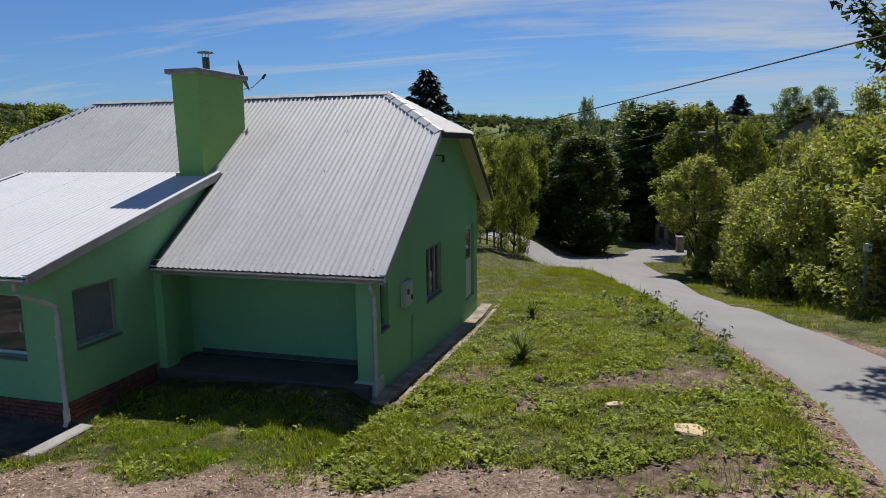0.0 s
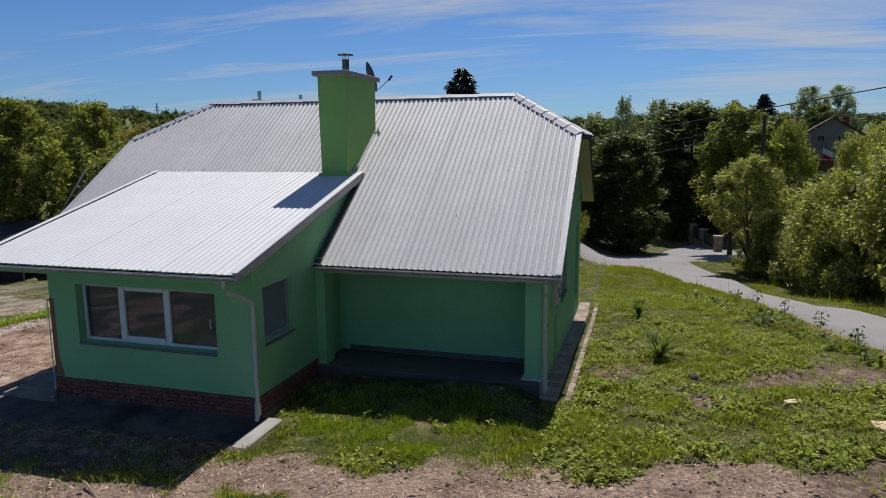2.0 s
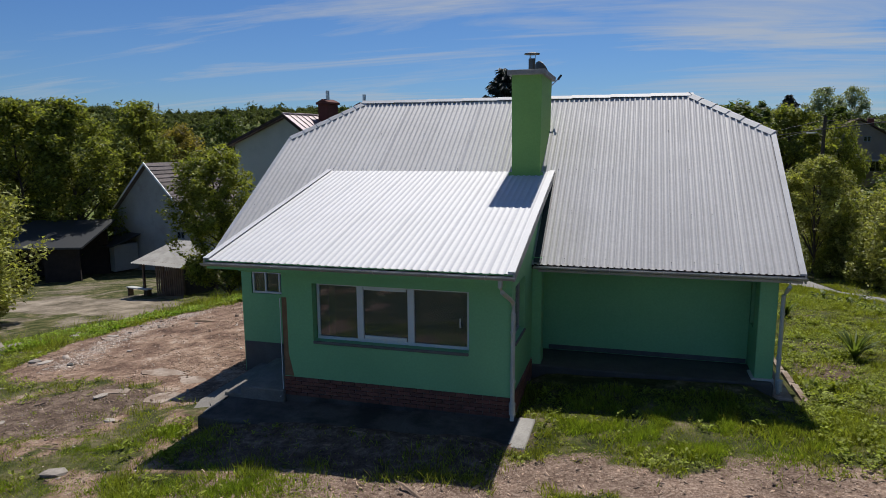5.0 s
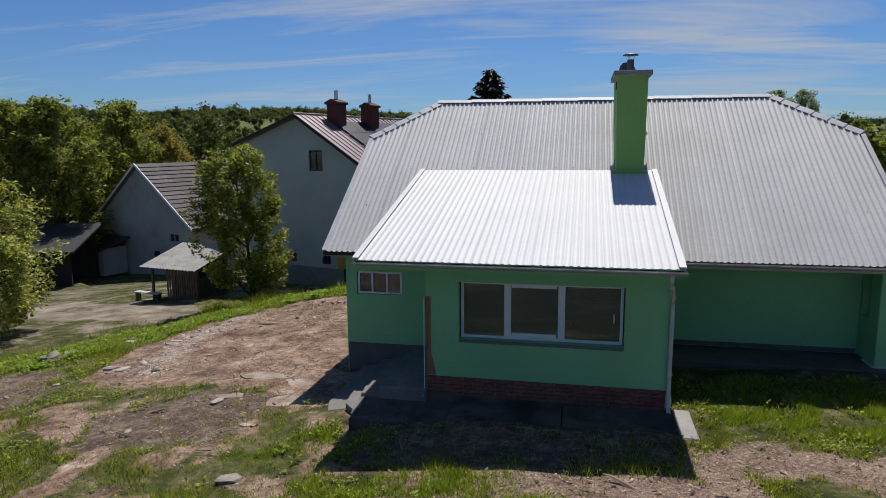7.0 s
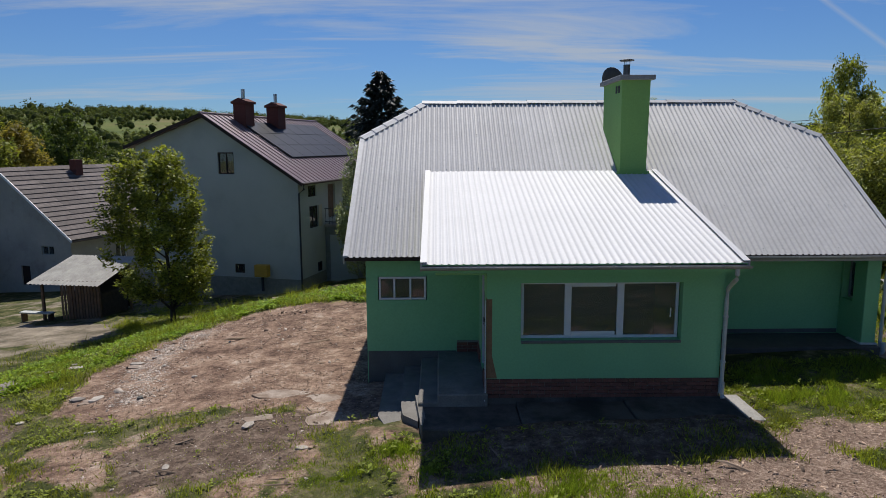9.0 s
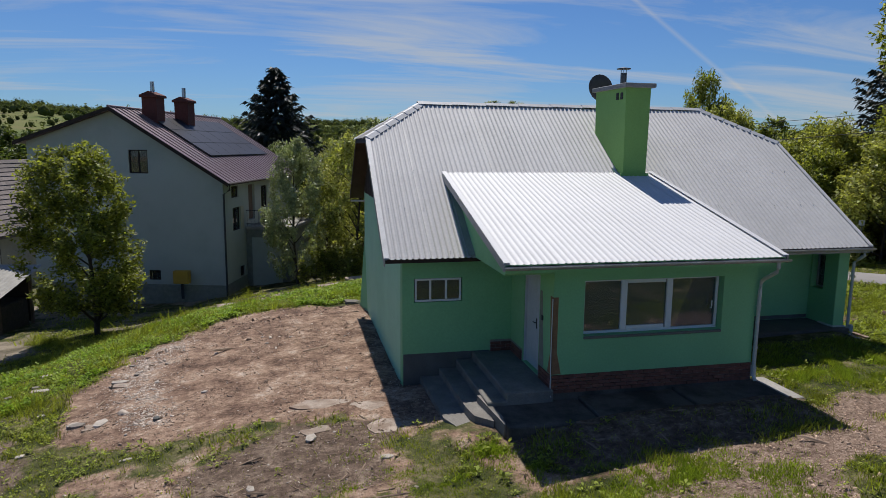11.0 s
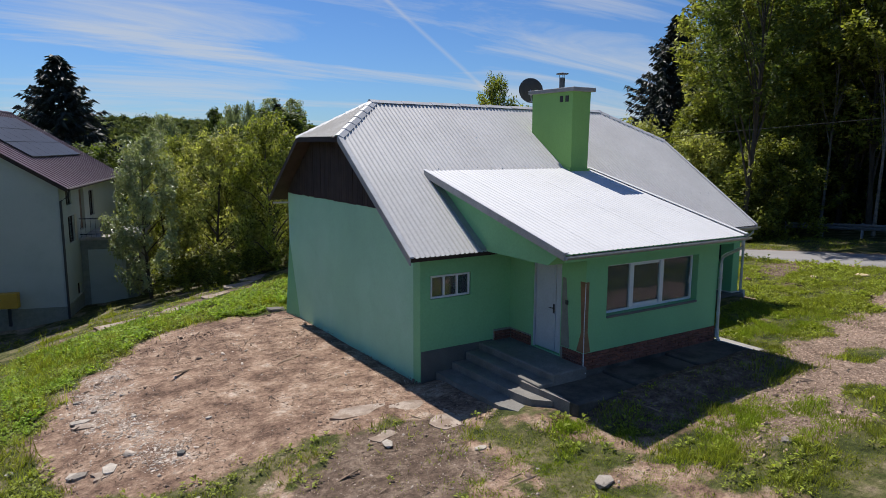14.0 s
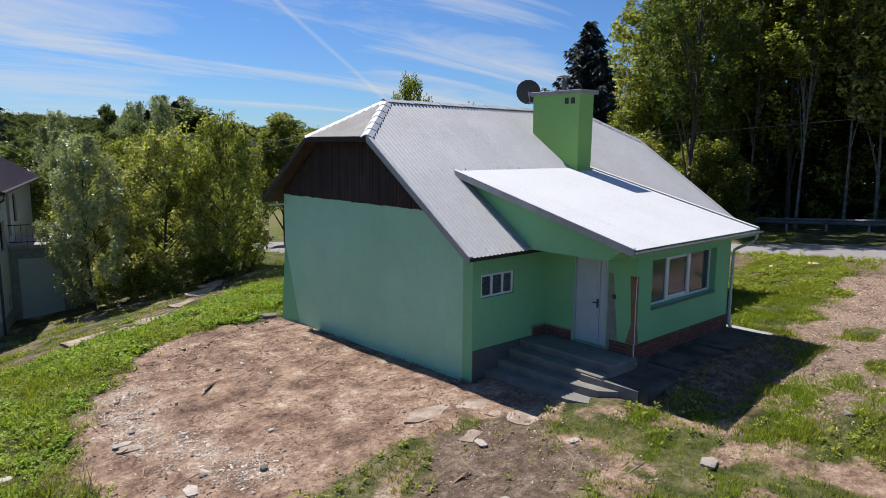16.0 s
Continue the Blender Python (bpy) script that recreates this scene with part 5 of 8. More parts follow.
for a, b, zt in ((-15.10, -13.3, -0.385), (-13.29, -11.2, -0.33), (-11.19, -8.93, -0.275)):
    part("slab", boxes((a, 7.66 + 0.03 * random.random(), -0.9, b, XS + 0.1, zt), bevel=0.02), M_APRONSHADE, apron)
part("footing", boxes((XW - 0.02, XS - 0.035, -0.6, XE + 0.02, XS, -0.235), bevel=0.008), M_APRONSHADE, house, "footing under the bricks, darkened in colour like the shaded apron")
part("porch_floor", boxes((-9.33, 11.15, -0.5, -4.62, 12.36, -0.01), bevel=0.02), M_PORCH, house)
# low dark strip along the foot of the porch's back wall
part("dark_base_strip", boxes((-9.1, 12.335, 0.0, -4.95, 12.36, 0.10)), M_DARKPLASTER, house)
# sunlit east end of the same apron, painted in the paler concrete
part("sunlit_apron_end", boxes((-9.22, 7.70, -0.8, -8.91, 8.95, -0.262), bevel=0.02), M_CONC, apron)
strip = thing("wall_paving", "concrete and brick paving strip along the wall", "paving")
yv = 11.1
while yv < 20.4:
    zt = land1(-3.9, yv + 0.5) + 0.03
    part("slab", boxes((-4.62, yv + 0.01, zt - 0.3, -4.22 - 0.05 * random.random(), yv + 0.98, zt - 0.02 + 0.02 * random.random()), bevel=0.012), M_OLDSLAB, strip)
    for q in range(4):
        part("brick", boxes((-4.10, yv + 0.25 * q + 0.006, zt - 0.2, -3.98, yv + 0.25 * q + 0.244, zt - 0.005 + 0.012 * random.random()), bevel=0.006), M_OLDSLAB, strip)
    yv += 1.0

# brick plinth of the extension
bm = bmesh.new()
for r in ((XW - 0.012, XS - 0.012, -0.4, XE + 0.012, XS + 0.05, 0.125), (XW - 0.012, XS + 0.05, -0.4, XW + 0.05, 9.57, 0.125), (XW - 0.012, 10.60, -0.4, XW + 0.05, SY - 0.05, 0.125), (-14.38, SY - 0.05, -0.4, XW + 0.02, SY + 0.02, 0.125), (XE - 0.05, XS + 0.05, -0.4, XE + 0.012, 11.22, 0.125)):
    box(bm, *r)
plinth = part("plinth", bm, M_MORTAR, house, "red brick plinth")


def brick_mesh(L, name):
    bm = bmesh.new()
    box(bm, -L / 2, -0.02, -0.0325, L / 2, 0.02, 0.0325, bevel=0.006)
    bmesh.ops.recalc_face_normals(bm, faces=bm.faces)
    me = bpy.data.meshes.new(name)
    bm.to_mesh(me)
    bm.free()
    me.materials.append(M_BRICK)
    return me


B_FULL, B_HALF = brick_mesh(0.24, "brick"), brick_mesh(0.115, "brick_half")


def brick_run(p0, p1, z0, courses, parent, out):
    p0, p1 = Vector((*p0, 0)), Vector((*p1, 0))
    d = (p1 - p0).normalized()
    L = (p1 - p0).length
    rz = math.degrees(math.atan2(d.y, d.x))
    for c in range(courses):
        s = 0.0
        half = c % 2 == 1
        while s < L - 0.08:
            me, w = (B_HALF, 0.115) if half or L - s < 0.22 else (B_FULL, 0.24)
            half = False
            if s + w > L + 0.03:
                break
            q = p0 + d * (s + w / 2) + Vector((*out, 0)) * (0.006 + 0.005 * random.random())
            part_mesh("brick", me, parent, m=pose(q.x, q.y, z0 + c * 0.077 + 0.0325, 0, 0, rz + random.uniform(-0.4, 0.4)))
            s += w + 0.011


brick_run((XW, XS - 0.012), (XE, XS - 0.012), -0.245, 5, plinth, (0, -1))
brick_run((XW - 0.012, XS + 0.02), (XW - 0.012, 9.56), -0.245, 5, plinth, (-1, 0))
brick_run((XW - 0.012, 10.61), (XW - 0.012, SY - 0.06), -0.13, 3, plinth, (-1, 0))
brick_run((-14.38, SY - 0.05), (XW - 0.03, SY - 0.05), -0.13, 3, plinth, (0, -1))
brick_run((XE + 0.012, XS + 0.02), (XE + 0.012, 11.2), -0.245, 5, plinth, (1, 0))

# ---- trees ----
def leaf_tris(points, size, rng, droop=0.0, slim=0.55):
    """A slim leaf at each point, turned at random, its upper side mostly to the sky."""
    n = len(points)
    d = rng.normal(size=(n, 3))
    d[:, 2] -= droop
    d /= np.linalg.norm(d, axis=1)[:, None]
    d[:, 2] *= 0.6
    d /= np.linalg.norm(d, axis=1)[:, None]
    u = rng.normal(size=(n, 3)) * 0.6 + np.array([0, 0, 1.0])
    s = np.cross(d, u)
    s /= np.linalg.norm(s, axis=1)[:, None] + 1e-9
    L = size * rng.uniform(0.6, 1.35, n)[:, None]
    p = np.asarray(points)
    v = np.stack([p - s * L * slim * 0.5, p + s * L * slim * 0.5, p + d * L], 1).reshape(-1, 3)
    return v, np.arange(n * 3).reshape(n, 3)


def crown_points(n, rng, h0, h1, radius, clumps, shape="round", gap=0.35):
    """Leaf places in many small sprays that fill a crown unevenly."""
    t = rng.uniform(0, 1, clumps)
    ang = rng.uniform(0, 2 * math.pi, clumps)
    if shape == "round":
        prof = np.sqrt(np.clip(1 - (2 * (t ** 0.85) - 0.85) ** 2 / 1.35, 0.02, 1))
    elif shape == "column":
        prof = np.sqrt(np.clip(1 - (2 * t - 1) ** 4, 0.05, 1)) * (1.05 - 0.45 * t)
    elif shape == "bush":
        prof = np.sqrt(np.clip(1 - (t * 0.98) ** 2.2, 0.05, 1))
    else:
        prof = 0.35 + 0.65 * np.sin(np.clip(t, 0, 1) * math.pi) ** 0.7
    # a few leading limbs push the outline out, hollows lie between them
    lobe = sum(np.cos((ang - rng.uniform(0, 6.28)) * k + t * rng.uniform(-4, 4)) for k in (2, 3, 5)) / 3
    rr = radius * prof * (0.40 + 0.62 * rng.uniform(0, 1, clumps) ** 0.5) * (0.95 + 0.30 * lobe)
    c = np.stack([rr * np.cos(ang), rr * np.sin(ang), h0 + (h1 - h0) * t], -1)
    cr = radius * rng.uniform(0.10, gap * 0.8, clumps)
    w = cr ** 2.0
    k = rng.choice(clumps, n, p=w / w.sum())
    ax = np.stack([np.cos(ang), np.sin(ang), np.full(clumps, 0.9)], -1) + rng.normal(size=(clumps, 3)) * 0.35
    ax /= np.linalg.norm(ax, axis=1)[:, None]
    q = rng.normal(size=(n, 3))
    q /= np.linalg.norm(q, axis=1)[:, None]
    q *= (rng.uniform(0, 1, n) ** 0.5)[:, None] * cr[k][:, None] * 0.85
    along = (q * ax[k]).sum(1)[:, None] * ax[k]
    pts = c[k] + q + along * 0.75
    pts[:, 2] = np.maximum(pts[:, 2], h0 * 0.3 + 0.05)
    return pts, c, cr


def make_tree(name, label, m, seed, H, R, base, leaf_mat, leaves, size, bark=None, shape="round", clumps=60, trunk_r=None, category="tree", group="", lean=0.0, gap=0.35, droop=0.3):
    rng = np.random.default_rng(seed)
    t = thing(name, label, category, m, group)
    pts, c, cr = crown_points(leaves, rng, base, H, R, clumps, shape, gap)
    pts[:, 0] += lean * pts[:, 2]
    c[:, 0] += lean * c[:, 2]
    bm = bmesh.new()
    tr = trunk_r or H * 0.016
    path, rad = [], []
    for k in range(7):
        f = k / 6
        path.append((lean * f * H + 0.10 * R * math.sin(3 * f + seed), 0.08 * R * math.cos(2.3 * f + seed), -0.35 + f * (H * 0.9 + 0.35)))
        rad.append(tr * (1.25 if k == 0 else 1 - 0.88 * f))
    tube(bm, path, rad, 9)
    order = np.argsort(-cr)[: min(26, clumps)]
    for k in order:
        x, y, z = c[k]
        f = min(max((z - 0.35 * math.hypot(x, y) - base * 0.5) / (H * 0.9), 0.12), 0.86)
        j = min(int(f * 6), 5)
        g = f * 6 - j
        st = Vector(path[j]).lerp(Vector(path[j + 1]), g)
        en = Vector((x, y, z))
        mid = st.lerp(en, 0.5) + Vector((0, 0, 0.10 * (en - st).length))
        r0 = tr * (1 - 0.85 * f) * 0.55
        tube(bm, [st, mid, en], [r0, r0 * 0.6, r0 * 0.18], 5, cap=False)
    part("trunk", bm, bark or M_BARK, t)
    v, f = leaf_tris(pts, size * 1.5, rng, droop, 0.65)
    part_mesh("crown", mesh_arrays("crown", v, f, leaf_mat), t)
    return t


def make_spruce(name, label, m, seed, H, R, group="", leaves_per=34):
    rng = np.random.default_rng(seed)
    t = thing(name, label, "spruce", m, group)
    bm = bmesh.new()
    tube(bm, [(0, 0, -0.4), (0.05, 0, H * 0.5), (0, 0, H * 0.99)], [H * 0.017, H * 0.009, 0.01], 8)
    P, D = [], []
    z = 0.06 * H
    while z < H * 0.99:
        f = z / H
        L = R * (1 - f) ** 0.92 * rng.uniform(0.8, 1.1) + 0.08
        nb = int(8 + 6 * (1 - f))
        a0 = rng.uniform(0, 6.28)
        for k in range(nb):
            a = a0 + k * 2 * math.pi / nb + rng.uniform(-0.25, 0.25)
            l = L * rng.uniform(0.62, 1.2)
            out = np.array([math.cos(a), math.sin(a), 0.0])
            side = np.array([-math.sin(a), math.cos(a), 0.0])
            o = np.array([0, 0, z + rng.uniform(-0.012, 0.012) * H])
            drop = 0.42 * (1 - f) + 0.02

            def along(s):
                s = np.asarray(s)[..., None]
                return o + out * (l * s) + np.array([0, 0, 1.0]) * (l * (-drop * s + 0.30 * s * s))
            if l > 0.7:
                q = along(np.array([0.0, 0.5, 1.0]))
                tube(bm, [tuple(p_) for p_ in q], [0.035, 0.02, 0.006], 4, cap=False)
            n = max(int(leaves_per * 1.5 * l / R) + 12, 14)
            s = rng.uniform(0.1, 1.0, n) ** 0.75
            w = rng.uniform(-1, 1, n) * 0.20 * l * (1.2 - s)
            P.append(along(s) + side * w[:, None] - np.array([0, 0, 1.0]) * (np.abs(w) * 0.35)[:, None])
            dd = out * 0.75 + side * (np.sign(w) * 0.6)[:, None] + rng.normal(size=(n, 3)) * 0.22
            dd[:, 2] -= 0.55
            D.append(dd)
        z += 0.034 * H * (1.12 - 0.62 * f)
    P, D = np.concatenate(P), np.concatenate(D)
    D /= np.linalg.norm(D, axis=1)[:, None]
    u = rng.normal(size=P.shape)
    S = np.cross(D, u)
    S /= np.linalg.norm(S, axis=1)[:, None]
    L = (0.040 * R + 0.20) * rng.uniform(0.7, 1.3, len(P))[:, None]
    v = np.stack([P + S * L * 0.17, P + D * L, P - S * L * 0.17], 1).reshape(-1, 3)
    part("trunk", bm, M_BARK, t)
    part_mesh("crown", mesh_arrays("crown", v, np.arange(len(v)).reshape(-1, 3), M_NEEDLE), t)
    return t


def at(x, y, scale=1.0, rz=0.0, zs=None, dz=0.0):
    return pose(x, y, land1(x, y) + dz, 0, 0, rz) @ Matrix.Diagonal((scale, scale, zs or scale, 1))


def spread(proto, rows):
    """Copies of a tree: (x, y, scale, turn, height scale)."""
    for x, y, s, rz, zs in rows:
        copy_thing(proto, at(x, y, s, rz, zs))


# single trees near the houses
make_tree("fruit_tree", "leaning fruit tree with small bright green leaves on the bank", at(-27.3, 26.5), 19, 7.8, 2.25, 1.2, M_LEAFFRUIT, 28000, 0.105, clumps=170, trunk_r=0.12, lean=-0.06, gap=0.33, shape="round")
make_tree("ash_tree", "leafy ash tree at the edge of the yard", at(-36.4, 19.6), 12, 7.0, 2.9, 0.7, M_LEAFLIGHT, 19000, 0.13, clumps=200, trunk_r=0.16, gap=0.32)
make_tree("roadside_tree", "tall thin-stemmed tree overhanging the lane", at(7.8, 19.4), 13, 15.0, 3.2, 6.8, M_LEAFDARK, 15000, 0.13, clumps=200, trunk_r=0.16, gap=0.22, shape="tall")
make_tree("small_tree", "pale green small tree beside the road bend", at(4.2, 46.3), 14, 7.4, 2.3, 3.0, M_LEAFLIGHT, 16000, 0.12, clumps=120, trunk_r=0.10, gap=0.32)

# bushes along the far side of the lane
bush = make_tree("roadside_bush", "dense green roadside bush", at(7.5, 38.8, 1.0, 10, 1.15), 15, 5.0, 2.6, 0.12, M_LEAFLIGHT, 15000, 0.115, shape="bush", clumps=125, trunk_r=0.07, category="bush", group="bushes along the lane", gap=0.33)
bush_b = make_tree("roadside_bush", "dense dark green roadside bush", at(7.4, 34.4, 0.95, 70, 1.05), 16, 5.2, 2.6, 0.12, M_LEAF, 15000, 0.12, shape="bush", clumps=125, trunk_r=0.07, category="bush", group="bushes along the lane", gap=0.33)
spread(bush, [(7.9, 30.6, 1.0, 140, 1.05), (9.4, 23.6, 1.1, 200, 1.0), (9.6, 36.4, 1.1, 260, 1.2), (10.8, 29.5, 1.25, 20, 1.25), (7.4, 43.0, 0.9, 40, 0.9)])
spread(bush_b, [(8.6, 27.0, 1.0, 30, 1.05), (10.2, 19.4, 1.0, 120, 0.9), (9.2, 32.8, 1.0, 250, 1.25), (11.4, 39.0, 1.1, 310, 1.05), (13.2, 26.0, 1.3, 80, 1.35), (13.6, 33.0, 1.2, 170, 1.3), (8.6, 42.0, 1.0, 200, 0.95), (5.2, 48.0, 0.6, 15, 0.62), (4.9, 44.3, 0.42, 60, 0.42), (6.0, 44.6, 0.62, 95, 0.66), (6.3, 41.2, 0.6, 215, 0.6), (7.4, 49.5, 0.8, 330, 0.8)])

# trees behind the house and along the side lane
ash = make_tree("broadleaf_tree", "leafy mid-green broadleaf tree", at(-13.4, 32.0, 0.63, 0, 1.0), 21, 7.4, 3.2, 0.4, M_LEAF, 16000, 0.135, shape="round", clumps=125, group="broadleaf trees", gap=0.32)
silver = make_tree("willow_tree", "silvery green willow tree", at(-18.9, 34.7, 0.68, 0, 1.02), 22, 7.8, 2.7, 0.4, M_LEAFGREY, 15000, 0.13, shape="round", clumps=120, group="willows", gap=0.31)
dark = make_tree("broadleaf_tree", "dark green broadleaf tree in shade", at(-9.4, 64.0, 1.0), 23, 8.6, 3.3, 0.3, M_LEAFDARK, 15000, 0.15, shape="round", clumps=200, group="broadleaf trees", gap=0.27)
light = make_tree("broadleaf_tree", "lush yellow-green broadleaf tree", at(-15.5, 34.4, 0.78, 0, 1.05), 24, 7.8, 3.0, 0.3, M_LEAFLIGHT, 16000, 0.13, shape="round", clumps=125, group="broadleaf trees", gap=0.32)
column = make_tree("hornbeam", "dark column-shaped tree at the road bend", at(-4.2, 60.6, 2.0, 0, 1.37), 25, 7.6, 1.9, 0.05, M_LEAFDARK, 24000, 0.115, shape="column", clumps=230, category="tree", group="column trees", gap=0.33)
poplar = make_tree("birch_tree", "tall narrow drooping birch", at(4.4, 117.9, 0.95, 0, 1.06), 26, 16.0, 2.6, 2.0, M_LEAFDARK, 9000, 0.24, shape="column", clumps=150, bark=M_BIRCH, group="far birches", droop=1.5)
spread(column, [(2.6, 79.0, 1.7, 40, 1.42), (1.2, 84.0, 1.3, 80, 1.0)])
spread(ash, [(-7.4, 44.2, 0.72, 200, 1.0), (-13.4, 41.6, 1.0, 130, 1.0), (-10.5, 58.0, 1.0, 40, 1.0), (-16.0, 46.5, 1.05, 100, 1.05), (9.5, 62.0, 1.1, 200, 1.4), (-8.6, 60.0, 1.0, 280, 1.1), (-12.4, 60.0, 1.2, 20, 1.15), (-12.6, 45.0, 0.9, 160, 0.9), (13.4, 24.4, 1.1, 40, 1.15), (12.6, 20.6, 1.0, 190, 1.0), (16.2, 27.5, 1.2, 100, 1.25), (33.1, 75.5, 1.7, 70, 2.15)])
spread(silver, [(-0.7, 86.9, 1.5, 60, 2.0), (2.6, 101.0, 1.6, 160, 1.95), (-8.5, 90.0, 1.5, 110, 1.55), (-13.5, 64.0, 1.2, 220, 1.25), (-4.3, 66.8, 0.95, 300, 1.78), (-15.5, 52.5, 1.0, 90, 1.15), (53.0, 150.0, 2.3, 100, 1.75), (40.6, 200.0, 3.0, 30, 2.25), (48.7, 203.0, 3.0, 170, 2.25)])
spread(dark, [(-9.0, 72.0, 1.1, 40, 0.95), (-20.0, 52.0, 1.1, 140, 1.05), (-6.4, 66.0, 1.1, 300, 1.3), (9.0, 46.0, 0.8, 20, 0.7), (18.5, 16.5, 1.0, 30, 1.0), (19.5, 22.5, 1.1, 130, 1.1), (19.0, 9.5, 1.0, 230, 1.0), (22.0, 29.5, 1.2, 330, 1.2)])
spread(light, [(-10.6, 41.2, 0.9, 30, 0.9), (-14.8, 42.5, 0.85, 60, 0.8), (-17.0, 41.5, 0.9, 180, 0.8), (14.0, 44.0, 1.2, 300, 1.25), (-46.5, 60.0, 1.3, 250, 1.25), (10.4, 44.5, 0.85, 110, 1.05)])
spread(poplar, [(11.5, 112.0, 0.9, 40, 0.9), (66.0, 178.0, 1.5, 100, 0.7)])

make_tree("lime_tree", "large round dark green lime tree over the garden fence", at(5.4, 61.0), 29, 12.4, 3.1, 4.2, M_LEAF, 22000, 0.18, clumps=190, trunk_r=0.2, gap=0.34)
# tall trees behind the barn
big = make_tree("tall_ash", "tall full-crowned ash tree behind the barn", at(-53.3, 43.8), 27, 14.0, 4.3, 1.2, M_LEAF, 26000, 0.19, clumps=210, trunk_r=0.2, group="tall trees by the barn", gap=0.30)
spread(big, [(-57.5, 42.0, 1.0, 80, 1.0), (-53.0, 50.5, 1.0, 190, 1.04), (-62.0, 46.0, 1.05, 300, 1.05), (-66.5, 41.0, 1.0, 140, 0.95)])
make_tree("copper_tree", "yellowish bronze-leaved broadleaf tree", at(-54.5, 58.5), 28, 13.0, 4.6, 0.8, M_LEAFBRONZE, 20000, 0.20, clumps=190, trunk_r=0.2, gap=0.30)
copy_thing(dark, at(-53.0, 66.0, 1.2, 70, 1.75))

# conifers
spruce = make_spruce("spruce_tree", "tall dark spruce rising behind the roofs", at(-20.9, 68.0), 31, 18.2, 10.6, "spruces", 90)
spread(spruce, [(35.5, 46.8, 0.92, 50, 1.08), (41.5, 50.0, 0.8, 120, 0.95), (17.2, 122.7, 0.8, 90, 0.85), (12.5, 123.5, 0.6, 150, 0.83)])

# wood east of the lane: tall bare stems, leaves high up, dark undergrowth
tall_a = make_tree("wood_tree", "tall slender woodland tree with a bare dark stem", at(15.0, 17.0), 41, 19.0, 3.6, 4.5, M_LEAF, 12000, 0.19, shape="tall", clumps=220, trunk_r=0.15, group="woodland trees", gap=0.27)
tall_b = make_tree("wood_tree", "tall slender birch with a pale stem", at(14.5, 12.0), 42, 18.0, 3.0, 5.0, M_LEAFLIGHT, 9500, 0.18, shape="tall", clumps=200, trunk_r=0.10, bark=M_STEM, group="woodland trees", gap=0.27)
tall_c = make_tree("wood_tree", "slender pale birch at the edge of the wood", at(12.6, 15.2), 44, 19.0, 2.3, 8.0, M_LEAF, 4200, 0.15, shape="tall", clumps=110, trunk_r=0.085, bark=M_STEM, group="woodland trees", gap=0.27)
spread(tall_c, [(13.4, 11.0, 1.0, 70, 1.0), (12.2, 7.6, 0.95, 140, 0.95), (14.0, 13.6, 1.05, 200, 1.05), (13.0, 4.2, 1.0, 260, 0.98), (13.6, 18.6, 0.95, 310, 0.96), (15.2, 9.4, 1.1, 30, 1.05), (14.6, 6.0, 1.0, 110, 1.0)])
under = make_tree("undergrowth_bush", "shaded green undergrowth bush", at(17.0, 14.0), 43, 4.2, 2.8, 0.1, M_LEAF, 3600, 0.20, shape="bush", clumps=90, trunk_r=0.05, category="bush", group="undergrowth", gap=0.3)
rr = random.Random(5)
for k in range(32):
    gx_, gy_ = k % 8, k // 8
    x = 14.5 + gy_ * 4.0 + rr.uniform(-1.6, 1.6)
    y = -9 + gx_ * 5.2 + rr.uniform(-2.2, 2.2) + gy_ * 0.9
    if (x - 15.0) ** 2 + (y - 17.0) ** 2 < 2 or (x - 14.5) ** 2 + (y - 12.0) ** 2 < 2:
        continue
    s = rr.uniform(0.85, 1.15)
    copy_thing(tall_b if rr.random() < 0.4 else tall_a, at(x, y, s, rr.uniform(0, 360), s * rr.uniform(0.9, 1.12)))
for k in range(34):
    copy_thing(under, at(16.5 + rr.uniform(-1, 20), -8 + k * 1.35 + rr.uniform(-1, 1), rr.uniform(0.8, 1.4), rr.uniform(0, 360)))

spread(under, [(-14.2, 32.2, 0.4, 20, 0.32), (-15.0, 33.0, 0.45, 120, 0.35), (-16.6, 33.8, 0.5, 220, 0.4), (-12.8, 31.8, 0.35, 300, 0.3), (-17.8, 34.2, 0.45, 60, 0.4)])

# fields of trees between the village and the hills
far_a = make_tree("far_tree", "distant mid-green broadleaf tree", at(-40.0, 78.0), 51, 10.0, 4.2, 0.2, M_LEAF, 5000, 0.34, shape="round", clumps=100, group="distant trees", gap=0.3)
far_b = make_tree("far_tree", "distant pale yellow-green tree", at(-52.0, 70.0), 52, 9.0, 4.4, 0.2, M_LEAFLIGHT, 5000, 0.34, shape="round", clumps=100, group="distant trees", gap=0.3)
far_c = make_tree("far_tree", "distant dark green tree", at(-30.0, 84.0), 53, 11.0, 4.0, 0.2, M_LEAFDARK, 5000, 0.34, shape="round", clumps=100, group="distant trees", gap=0.3)
for k in range(100):
    a = radians(rr.uniform(-58, 62))
    d = rr.uniform(72, 190)
    x, y = -10 - d * math.sin(a), d * math.cos(a)
    if 4 < x < 26 and y < 98:
        continue
    if x > 12 and y < 48:
        continue
    s = rr.uniform(0.65, 1.1) * (1 + (d - 70) / 400)
    copy_thing((far_a, far_b, far_c)[k % 3], at(x, y, s, rr.uniform(0, 360), s * rr.uniform(0.8, 1.1)))


